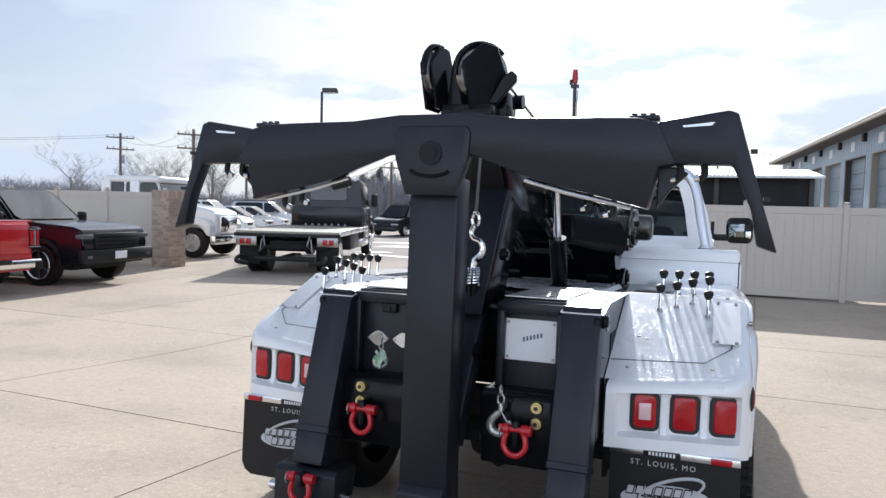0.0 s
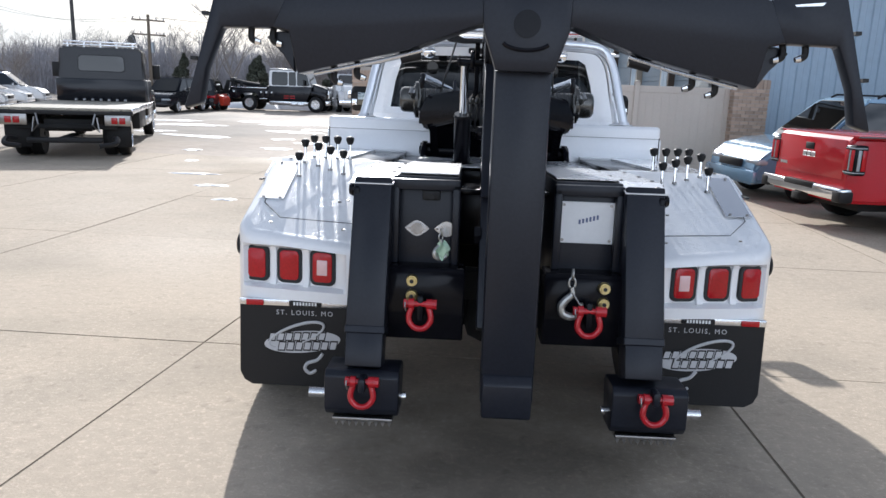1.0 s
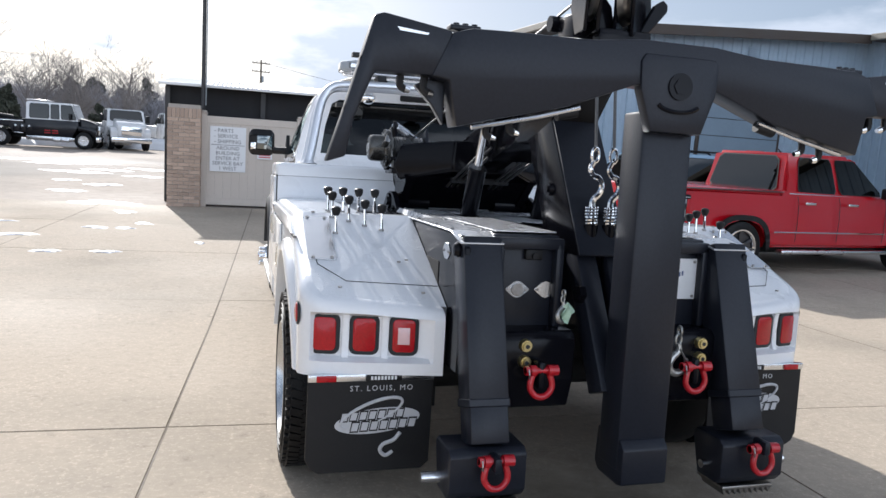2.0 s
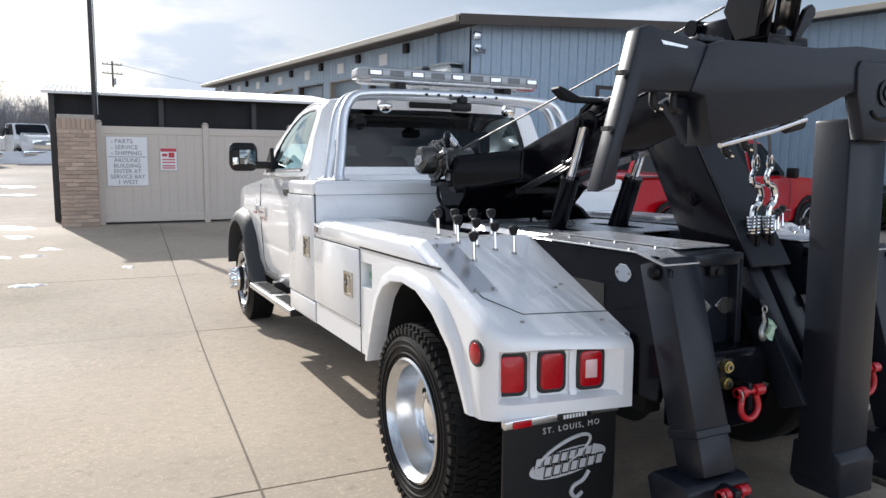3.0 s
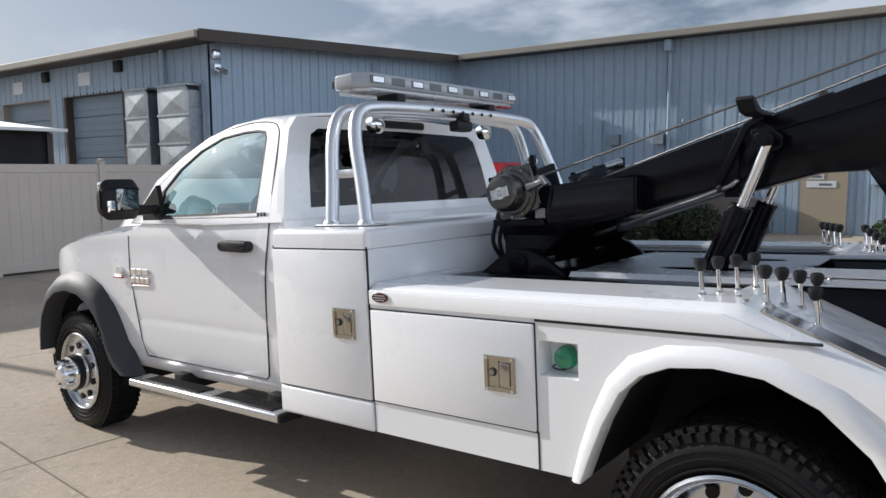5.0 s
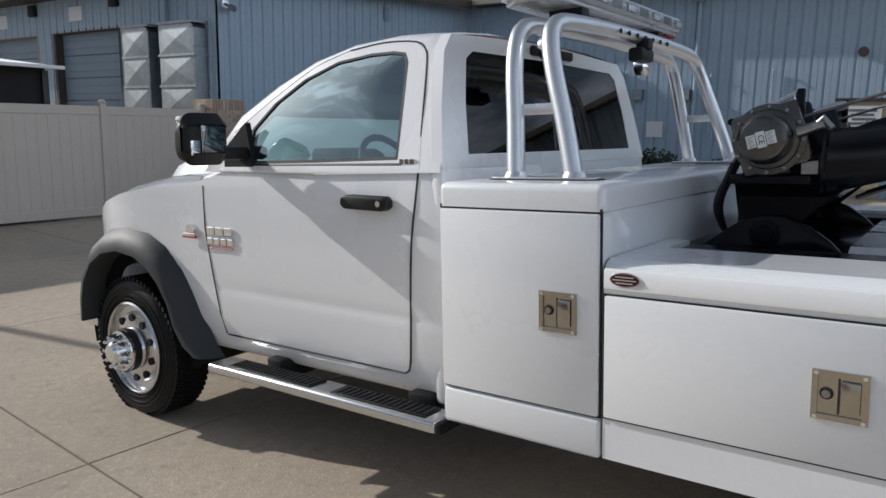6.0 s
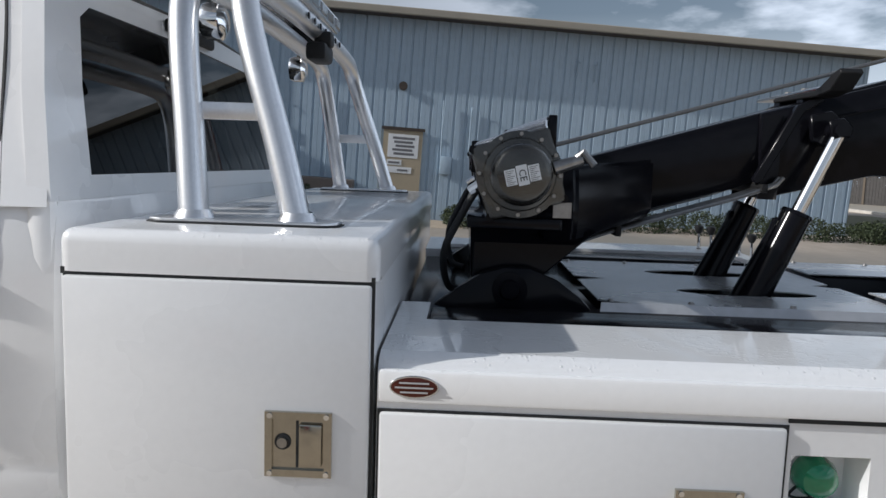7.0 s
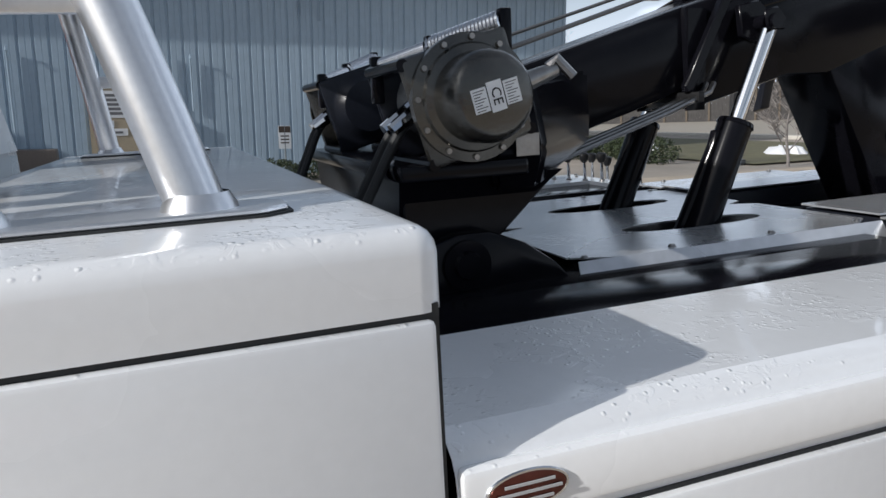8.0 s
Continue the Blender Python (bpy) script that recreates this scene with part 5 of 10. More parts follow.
tube(bm, [ctr + 0.185 * (math.cos(a) * u + math.sin(a) * v) for a in [2 * math.pi * k / 28 for k in range(29)]], 0.016, 8, cap=False)
tube(bm, [ctr - 0.18 * u, ctr + 0.18 * u], 0.02, 8)
tube(bm, [ctr, ctr - nrm * 0.25], 0.03, 8)
part("steering_wheel", bm, BLACKMATT, truck)
bm = B()
box(bm, -0.14, 0.10, 3.50, 3.53, 1.70, 1.77, 0.012)
part("inner_mirror", bm, BLACKMATT, truck)
bm = B()
box(bm, -0.9, 0.9, 2.83, 4.1, 0.55, 0.62)
part("cab_floor", bm, INTERIOR, truck)

# the cab stands a little taller than its drawing
RISE = [(0.4, -0.01), (0.62, -0.008), (0.9, 0.015), (1.05, 0.02), (1.28, 0.02), (1.40, 0.03), (1.60, 0.042), (1.80, 0.052), (1.90, 0.048), (2.0, 0.045)]
for me in [m for m in bpy.data.meshes if m not in BEFORE_CAB]:
    for v in me.vertices:
        v.co.z += lerp_table(RISE, v.co.z)

# ---- wrecker body ----
T_FLAT = 1.145


def deck_z(y):
    return max(0.79, T_FLAT - max(0.0, 0.430 * (0.62 - y)))


ARCH_IN = [(0.165, 0.56), (0.20, 0.63), (0.28, 0.77), (0.40, 0.885), (0.54, 0.95), (0.68, 0.965), (0.81, 0.952), (0.90, 0.915), (0.97, 0.85), (1.03, 0.74), (1.08, 0.62), (1.115, 0.525)]
ARCH_OUT = [(0.115, 0.56), (0.145, 0.645), (0.215, 0.80), (0.345, 0.935), (0.51, 1.005), (0.68, 1.022), (0.83, 1.012), (0.95, 0.965), (1.025, 0.885), (1.085, 0.76), (1.13, 0.635), (1.16, 0.525)]


def fender_bottom(y):
    if 0.165 <= y <= 1.115:
        return lerp_table(ARCH_IN, y)
    return 0.525 if y > 1.1 else 0.56


side_ys = [2.065, 1.8, 1.5, 1.31, 1.276, 1.268, 1.135, 1.127, 1.116, 1.10, 1.08, 1.05, 1.03, 1.0, 0.97, 0.93, 0.90, 0.85, 0.81, 0.75, 0.68, 0.62, 0.60, 0.54, 0.47, 0.40, 0.34, 0.28, 0.24, 0.20, 0.18, 0.165, 0.15, 0.12]
rear_pl = [(1.03 + 0.12 * math.cos(radians(a)), 0.105 - 0.12 * math.sin(radians(a))) for a in (12, 24, 36, 48, 58, 66, 72, 80)]
rear_pl += [(1.0, -0.022), (0.95, -0.032), (0.9, -0.041), (0.82, -0.054), (0.75, -0.065), (0.70, -0.073), (0.66, -0.079), (0.650, -0.081), (0.630, -0.084), (0.612, -0.087)]
PLAN = [(1.15, y) for y in side_ys] + rear_pl
LEVELS = [0.0, 0.60, 0.625, 0.640, 0.700, 0.795, 0.812, 0.862, 0.872, 0.975, 0.985, 1.05, 9.0]


def fender(s):
    bm = B()
    n = len(PLAN)
    nor = []
    for k in range(n):
        a, b = Vector(PLAN[max(0, k - 1)]), Vector(PLAN[min(n - 1, k + 1)])
        d = (b - a).normalized()
        nor.append(Vector((-d.y, d.x)) if (-d.y) < 0 else Vector((d.y, -d.x)))
    rows = []
    for k, (x, y) in enumerate(PLAN):
        inw = Vector((-1, 0)) if k < len(side_ys) else Vector((nor[k].x, nor[k].y))
        if k >= len(side_ys) and inw.y < 0:
            inw = -inw
        if k >= len(side_ys):
            t = min(1, (k - len(side_ys) + 1) / 8)
            inw = Vector((-1, 0)).lerp(Vector((0.15, 1)), t).normalized()
        zb = fender_bottom(y) if k < len(side_ys) else 0.56 + 0.02 * min(1, (k - len(side_ys)) / 8)
        zt = deck_z(y)
        row = []
        for li, z in enumerate(LEVELS):
            zz = min(max(z, zb), zt - 0.050)
            push = 0.0
            if li in (3, 4, 5) and 0.652 < x < 1.105 and y < 0.03:
                push = 0.042 if x > 0.68 else 0.022
            if li in (8, 9) and 1.13 < y < 1.272 and x > 1.1:
                push = 0.075
            row.append(bm.verts.new((s * (x + inw.x * push), y + inw.y * push, zz)))
        for off, dz in ((0.003, 0.033), (0.011, 0.018), (0.024, 0.008), (0.050, 0.0)):
            row.append(bm.verts.new((s * (x + inw.x * off), y + inw.y * off, zt - dz)))
        # turned-in lower edge
        row.insert(0, bm.verts.new((s * (x + inw.x * 0.03), y + inw.y * 0.03, zb + 0.004)))
        rows.append(row)
    for a, b in zip(rows, rows[1:]):
        for i in range(len(a) - 1):
            bm.faces.new((a[i], a[i + 1], b[i + 1], b[i]))
    # top skin: flat rail and sloping tail
    flat = [r[-1] for (x, y), r in zip(PLAN, rows) if y >= 0.62]
    slope = [r[-1] for (x, y), r in zip(PLAN, rows) if y <= 0.62]
    xi = 0.60
    f0, f1 = bm.verts.new((s * xi, 2.065, T_FLAT)), bm.verts.new((s * xi, 0.62, T_FLAT))
    notch = [bm.verts.new((s * x, y, T_FLAT)) for x, y in ((xi, 0.69), (0.81, 0.70), (0.81, 1.99), (xi, 1.99))]
    bm.faces.new(flat + [f1] + notch + [f0])
    e = bm.verts.new((s * xi, -0.05, slope[-1].co.z))
    bm.faces.new(slope + [e, f1])
    line = [f0] + notch[::-1] + [f1, e]
    dn = [bm.verts.new((v.co.x, v.co.y, 1.03 if v in notch else 0.62)) for v in line]
    for k in range(len(line) - 1):
        bm.faces.new((line[k], line[k + 1], dn[k + 1], dn[k]))
    bmesh.ops.remove_doubles(bm, verts=bm.verts, dist=0.0004)
    return bm


def paddle_latch(s, x, y, z, parent):
    """A square nickel latch: raised rim, sunk dish, paddle and key lock."""
    def X(a, b):
        return min(s * (x + a), s * (x + b)), max(s * (x + a), s * (x + b))
    bm = B()
    sq = lambda r, d: [(s * (x + d), y + a * r, z + b * r) for a, b in ((-1, -1), (1, -1), (1, 1), (-1, 1))]
    ring(bm, sq(0.064, 0.009), sq(0.050, 0.009), (-s * 0.009, 0, 0))
    la = part("latch", bm, NICKEL, parent, "nickel paddle latch", smooth=0)
    bm = B()
    box(bm, *X(0.0, 0.0025), y - 0.050, y + 0.050, z - 0.050, z + 0.050)
    part("latch_dish", bm, NICKEL, la, smooth=0)
    bm = B()
    box(bm, *X(0.0025, 0.004), y + 0.000, y + 0.005, z - 0.046, z + 0.046)
    part("latch_groove", bm, SEAL, la, smooth=0)
    bm = B()
    box(bm, *X(0.002, 0.011), y - 0.046, y - 0.001, z - 0.042, z + 0.042, 0.004, 2)
    part("paddle", bm, NICKEL, la)
    bm = B()
    cyl(bm, (s * (x + 0.002), y + 0.030, z + 0.004), (s * (x + 0.012), y + 0.030, z + 0.004), 0.012, 0.010, 16)
    part("lock", bm, STEEL, la)
    bm = B()
    cyl(bm, (s * (x + 0.002), y + 0.030, z + 0.004), (s * (x + 0.006), y + 0.030, z + 0.004), 0.0165, 0.0155, 18)
    part("lock_ring", bm, SEAL, la)
    bm = B()
    for dy, dz in ((-0.054, -0.057), (0.054, -0.057), (-0.054, 0.057), (0.054, 0.057)):
        cyl(bm, (s * (x + 0.009), y + dy, z + dz), (s * (x + 0.012), y + dy, z + dz), 0.0055, seg=8)
    pieces("screw", bm, CHROME, la)
    return la


BODYLABEL = "glossy white moulded wrecker body side"
for s in (-1, 1):
    side = part("body_side", fender(s), WHITE, truck, BODYLABEL, smooth=40)
    for poly in side.data.polygons:
        if poly.area > 0.08 and poly.normal.z > 0.5:
            poly.use_smooth = False

    def X(a, b):
        return min(s * a, s * b), max(s * a, s * b)
    # raised lip round the wheel opening
    bm = B()
    rows = []
    for (oy, oz), (iy, iz) in zip(ARCH_OUT, ARCH_IN):
        lip = 0.037 * min(1.0, 0.35 + max(0.0, iy - 0.165) * 2.4)
        rows.append([bm.verts.new(p) for p in ((s * 1.149, oy, oz), (s * (1.149 + 0.62 * lip), oy * 0.8 + iy * 0.2, oz * 0.8 + iz * 0.2), (s * (1.149 + lip), oy * 0.45 + iy * 0.55, oz * 0.45 + iz * 0.55), (s * (1.149 + lip), iy, iz), (s * (1.149 + 0.8 * lip), iy * 1.06 - oy * 0.06, iz * 1.06 - oz * 0.06), (s * 1.10, iy * 1.06 - oy * 0.06, iz * 1.06 - oz * 0.06))])
    for a, b in zip(rows, rows[1:]):
        for k in range(5):
            bm.faces.new((a[k], a[k + 1], b[k + 1], b[k]))
    for r in (rows[0], rows[-1]):
        bm.faces.new(r)
    part("arch_lip", bm, WHITE, side, smooth=50)
    bm = B()
    rows = [[bm.verts.new((s * x, y, z)) for x in (0.60, 1.12)] for y, z in ARCH_IN]
    for a, b in zip(rows, rows[1:]):
        bm.faces.new((a[0], a[1], b[1], b[0]))
    box(bm, *X(0.585, 0.60), 0.1, 1.2, 0.4, 1.0)
    part("wheel_well", bm, UNDER, side)
    bm = B()
    box(bm, *X(0.55, 1.12), 1.13, 2.05, 0.54, 0.60)
    part("body_floor", bm, UNDER, side)
    # compartment door between deck rail and sill
    bm = B()
    box(bm, *X(1.140, 1.1525), 1.286, 2.064, 0.655, 1.044)
    part("door_gap", bm, SEAL, side, smooth=0)
    bm = B()
    box(bm, *X(1.142, 1.162), 1.2915, 2.0595, 0.6605, 1.0385, 0.006, 2)
    door = part("compartment_door", bm, WHITE, side, "white compartment door")
    # dark seam under the deck rail
    bm = B()
    for a, b, z0, z1 in ((0.62, 1.288, 1.049, 1.0575), (0.40, 0.62, 1.049, 1.056)):
        box(bm, *X(1.140, 1.1535), a, b, z0, z1)
    box(bm, *X(1.140, 1.1515), 1.282, 1.290, 0.525, 0.66)
    pieces("seam", bm, SEAL, side, smooth=0)
    bm = B()
    prism(bm, [(2.063, 1.058), (2.063, 1.122), (0.66, 1.122), (0.60, 1.10), (0.49, 1.058)], *X(1.140, 1.163), "x", 0.008, 2)
    part("rail_cap", bm, WHITE, side)

    paddle_latch(s, 1.161, 1.430, 0.851, door)
    bm = B()
    lathe(bm, [(0.0, 0.006), (0.6, 0.005), (0.95, 0.003), (1.0, 0.0)], 28, pose(s * 1.1635, 1.994, 1.092) @ (Matrix() if s > 0 else pose(0, 0, 0, 0, 0, 180)) @ Matrix.Diagonal((1, 0.045, 0.020, 1)))
    badge = part("oval_badge", bm, BADGE, side, "oval dark red maker's badge")
    bm = B()
    for k, (w, z) in enumerate(((0.028, 0.009), (0.036, 0.0), (0.026, -0.009))):
        box(bm, *X(1.1695, 1.171), 1.994 - w, 1.994 + w, 1.092 + z - 0.0014, 1.092 + z + 0.0014)
    part("badge_print", bm, SILVERINK, badge, smooth=0)
    bm = B()
    tube(bm, [(s * 1.1645, 1.994 + 0.045 * math.cos(a), 1.092 + 0.020 * math.sin(a)) for a in [2 * math.pi * k / 32 for k in range(33)]], 0.0022, 6, cap=False)
    part("badge_rim", bm, BRUSHED, badge, "bright rim")
    # recessed green lamp
    bm = B()
    lathe(bm, [(0.042, 0.0), (0.042, 0.02), (0.034, 0.04), (0.015, 0.05), (0.0, 0.051)], 24, pose(s * 1.08, 1.200, 0.922) @ (Matrix() if s > 0 else pose(0, 0, 0, 0, 0, 180)))
    lamp = part("work_lamp", bm, GREENLENS, side, "round green lamp in a square recess")
    bm = B()
    tube(bm, smooth_path([(s * 1.09, 1.23, 0.90), (s * 1.10, 1.25, 0.885), (s * 1.10, 1.235, 0.878), (s * 1.10, 1.20, 0.880)], 4), 0.003, 6)
    part("wire", bm, SEAL, lamp)
    # tail lamps
    for x, y in ((0.979, -0.004), (0.831, -0.031)):
        bm = B()
        prism(bm, [(-0.004, 0.638), (0.05, 0.625), (0.05, 0.825), (-0.004, 0.812), (0.006, 0.79), (0.010, 0.725), (0.006, 0.66)], -0.014, 0.014, "x", 0.004, 2)
        bmesh.ops.transform(bm, matrix=pose(s * x, y, 0, 0, 0, s * 11), verts=bm.verts)
        part("lamp_rib", bm, WHITE, side)
    for x, y, kind in ((1.052, 0.031, "red"), (0.905, 0.006, "red"), (0.757, -0.022, "clear")):
        q = pose(s * x, y, 0.725, 0, 0, s * (15 if x > 1 else 9.5))
        bm = B()
        prism(bm, rounded(0.057, 0.079, 0.028), -0.012, 0.03, "y", 0.006, 2)
        bmesh.ops.transform(bm, matrix=q, verts=bm.verts)
        tl = part("tail_lamp", bm, SEAL, side, "tail lamp in a black rubber grommet")
        bm = B()
        prism(bm, rounded(0.043, 0.064, 0.019), -0.015, -0.006, "y", 0.003, 2)
        bmesh.ops.transform(bm, matrix=q, verts=bm.verts)
        part("lens", bm, REDLENS, tl, "red lens")
        if kind == "clear":
            bm = B()
            box(bm, -0.023, 0.023, -0.0175, -0.0145, -0.033, 0.033, 0.0015)
            bmesh.ops.transform(bm, matrix=q, verts=bm.verts)
            part("reverse_lens", bm, CLEARLENS, tl, "pale reversing lens")
    # round marker on the side
    bm = B()
    cyl(bm, (s * 1.146, 0.105, 0.792), (s * 1.154, 0.105, 0.792), 0.050, 0.046, 28)
    mk = part("side_marker", bm, SEAL, side, "round red side marker")
    bm = B()
    lathe(bm, [(0.039, 0.0), (0.036, 0.005), (0.02, 0.009), (0, 0.010)], 24, pose(s * 1.153, 0.105, 0.792) @ (Matrix() if s > 0 else pose(0, 0, 0, 0, 0, 180)))
    part("lens", bm, REDLENS, mk)
    # aluminium panel let into the sloping top, bolts and the seam across it
    sl = math.degrees(math.atan(0.430))
    q = pose(s * 1.05, 0.395, deck_z(0.395) + 0.001, sl)
    bm = B()
    prism(bm, [(-0.055, -0.18), (0.058, -0.18), (0.058, 0.19), (-0.055, 0.19)], 0.0015, 0.006, "z")
    bmesh.ops.transform(bm, matrix=q, verts=bm.verts)
    pl = part("cover_plate", bm, BRUSHED, side, "brushed aluminium cover plate")
    bm = B()
    for a, b in ((-0.035, -0.17), (0.04, -0.17), (0.04, 0.18), (-0.035, 0.18)):
        cyl(bm, q @ Vector((a, b, 0.006)), q @ Vector((a, b, 0.012)), 0.007, seg=8)
    for x, y in ((0.70, 0.24), (0.735, 0.225), (0.68, 0.010), (1.0, 0.045), (1.055, 0.62), (0.98, 0.66)):
        cyl(bm, (s * x, y, deck_z(y)), (s * x, y, deck_z(y) + 0.006), 0.008, seg=8)
    pieces("bolt", bm, STEEL, pl)
    bm = B()
    tube(bm, [(s * 0.61, 0.055, deck_z(0.055) + 0.0025), (s * 0.97, 0.085, deck_z(0.085) + 0.0025), (s * 1.07, 0.20, deck_z(0.20) + 0.0025), (s * 1.09, 0.42, deck_z(0.42) + 0.0025)], 0.002, 5)
    part("top_seam", bm, SEAL, side)
    # control levers
    lev = [(0.972, 0.446), (0.974, 0.582), (0.902, 0.551), (0.835, 0.515), (0.765, 0.48), (0.971, 0.776), (0.904, 0.742), (0.835, 0.705), (0.765, 0.667)]
    for x, y in lev:
        z = deck_z(y)
        bm = B()
        cyl(bm, (s * x, y, z), (s * x, y + 0.004, z + 0.084), 0.0075, 0.0065, 10)
        lv = part("control_lever", bm, CHROME, side, "chrome lever with black ball knob")
        bm = B()
        lathe(bm, [(0.0, -0.022), (0.010, -0.021), (0.017, -0.010), (0.021, 0.004), (0.020, 0.014), (0.012, 0.020), (0, 0.0215)], 16, pose(s * x, y + 0.005, z + 0.096, 0, -90))
        part("knob", bm, BLACKMATT, lv, "black knob")
        bm = B()
        cyl(bm, (s * x, y, z - 0.004), (s * x, y, z + 0.007), 0.0125, 0.0105, 12)
        part("bushing", bm, STEEL, lv)
    # mud flap
    bm = B()
    prism(bm, [(x * s, z) for x, z in ((0.63, 0.56), (1.115, 0.56), (1.118, 0.25), (1.10, 0.212), (1.065, 0.192), (0.665, 0.192), (0.635, 0.22))], -0.028, -0.016, "y", 0.003)
    flap = part("mud_flap", bm, BLACKMATT, truck, "black rubber mud flap with silver print")
    bm = B()
    box(bm, *X(0.63, 1.115), -0.036, -0.010, 0.552, 0.580, 0.003)
    part("flap_strip", bm, BRUSHED, flap)
    bm = B()
    box(bm, *X(1.01, 1.085), -0.042, -0.034, 0.553, 0.577, 0.003)
    part("reflector", bm, REDLENS, flap)
    bm = B()
    box(bm, *X(0.76, 0.90), -0.042, -0.035, 0.554, 0.578, 0.004)
    part("licence_lamp", bm, BLACKMATT, flap)
    bm = B()
    for k in range(8):
        box(bm, s * (0.785 + 0.013 * k) - 0.004, s * (0.785 + 0.013 * k) + 0.004, -0.0445, -0.0415, 0.559, 0.573)
    part("lamp_print", bm, SIGNWHITE, flap, smooth=0)
    writing("lettering", "ST. LOUIS, MO", 0.030, pose(s * 0.835, -0.0305, 0.522, 90), SILVERINK, flap, spacing=1.3)
    # swoosh mark: oval plate with bars, ring and hook
    bm = B()
    tube(bm, [(s * 0.87 + 0.115 * math.cos(a) + 0.03 * math.sin(a), -0.030, 0.425 + 0.052 * math.sin(a) + 0.03 * math.cos(a)) for a in [0.1 + 5.2 * i / 24 - 1.2 for i in range(25)]], [0.003 + 0.004 * math.sin(math.pi * i / 24) for i in range(25)], 6)
    part("printed_swoosh", bm, SILVERINK, flap)
    bm = B()
    tube(bm, smooth_path([(s * 0.80 + 0.045, -0.030, 0.345), (s * 0.80 + 0.02, -0.030, 0.315), (s * 0.80 - 0.02, -0.030, 0.300), (s * 0.80 - 0.032, -0.030, 0.275), (s * 0.80 - 0.01, -0.030, 0.255), (s * 0.80 + 0.018, -0.030, 0.27)], 4), [0.008] * 20 + [0.006], 6)
    part("printed_hook", bm, SILVERINK, flap)
    bm = B()
    prism(bm, [(s * 0.845 + 0.165 * math.cos(a) + 0.012 * math.sin(a), 0.394 + 0.050 * math.sin(a) + 0.012 * math.cos(a)) for a in [2 * math.pi * k / 36 for k in range(36)]], -0.0292, -0.0282, "y")
    part("printed_oval", bm, SILVERINK, flap, smooth=0)
    for z, x0, x1, h in ((0.412, -0.15, 0.10, 0.020), (0.372, -0.11, 0.15, 0.022)):
        n = 7
        for k in range(n):
            a, b = s * 0.845 + x0 + (x1 - x0) * k / n + 0.002, s * 0.845 + x0 + (x1 - x0) * (k + 1) / n - 0.002
            lift_z = z + 0.012 * (k / n)
            bm = B()
            prism(bm, [(a, lift_z - h), (b, lift_z - h), (b + 0.008, lift_z + h), (a + 0.008, lift_z + h)], -0.0310, -0.0285, "y")
            pb = part("printed_bar", bm, BLACKMATT, flap, smooth=0)
            bm = B()
            prism(bm, [(a + 0.0045, lift_z - h * 0.72), (b - 0.004, lift_z - h * 0.72), (b + 0.003, lift_z + h * 0.72), (a + 0.0115, lift_z + h * 0.72)], -0.0318, -0.0312, "y")
            part("bar_face", bm, SILVERINK, pb, smooth=0)

# tall cross box behind the cab
bm = B()
box(bm, -1.145, 1.145, 2.072, 2.675, 0.53, 1.288, 0.008, 2)
tower = part("cross_box", bm, WHITE, truck, "white full-width tool box behind the cab")
bm = B()
box(bm, -1.152, 1.152, 2.066, 2.677, 1.286, 1.368)
low = [e for e in bm.edges if max(v.co.z for v in e.verts) < 1.32]
bmesh.ops.bevel(bm, geom=[e for e in bm.edges if e not in low], offset=0.026, segments=4, affect="EDGES", profile=0.5)
part("box_lid", bm, WHITE, tower, "white box top with rounded edges")
bm = B()
box(bm, -1.149, 1.149, 2.0735, 2.671, 1.281, 1.294)
part("lid_seal", bm, SEAL, tower, smooth=0)
for s in (-1, 1):
    def X(a, b):
        return min(s * a, s * b), max(s * a, s * b)
    bm = B()
    box(bm, *X(1.140, 1.1480), 2.0735, 2.667, 0.649, 1.284)
    part("door_gap", bm, SEAL, tower, smooth=0)
    bm = B()
    box(bm, *X(1.143, 1.160), 2.079, 2.665, 0.655, 1.2795, 0.006, 2)
    door = part("compartment_door", bm, WHITE, tower)
    paddle_latch(s, 1.159, 2.212, 0.970, door)
    bm = B()
    box(bm, *X(1.140, 1.156), 2.072, 2.667, 0.522, 0.646, 0.012, 3)
    part("sill", bm, WHITE, tower)

# ---- headache rack and light bar ----
rack = thing("headache_rack", pose(0, 2.4, 1.368), "polished aluminium tube rack over the tool box", "rack")
ro = Vector((0, 2.4, 1.368))


def rack_path(y0, y1):
    L = [(-0.935, y0, 1.372), (-0.897, y0 + (y1 - y0) * 0.35, 1.56), (-0.865, y0 + (y1 - y0) * 0.7, 1.73), (-0.83, y0 + (y1 - y0) * 0.9, 1.835), (-0.775, y1, 1.90), (-0.68, y1, 1.925), (-0.4, y1, 1.938), (0, y1, 1.942)]
    return L + [(-x, y, z) for x, y, z in reversed(L[:-1])]


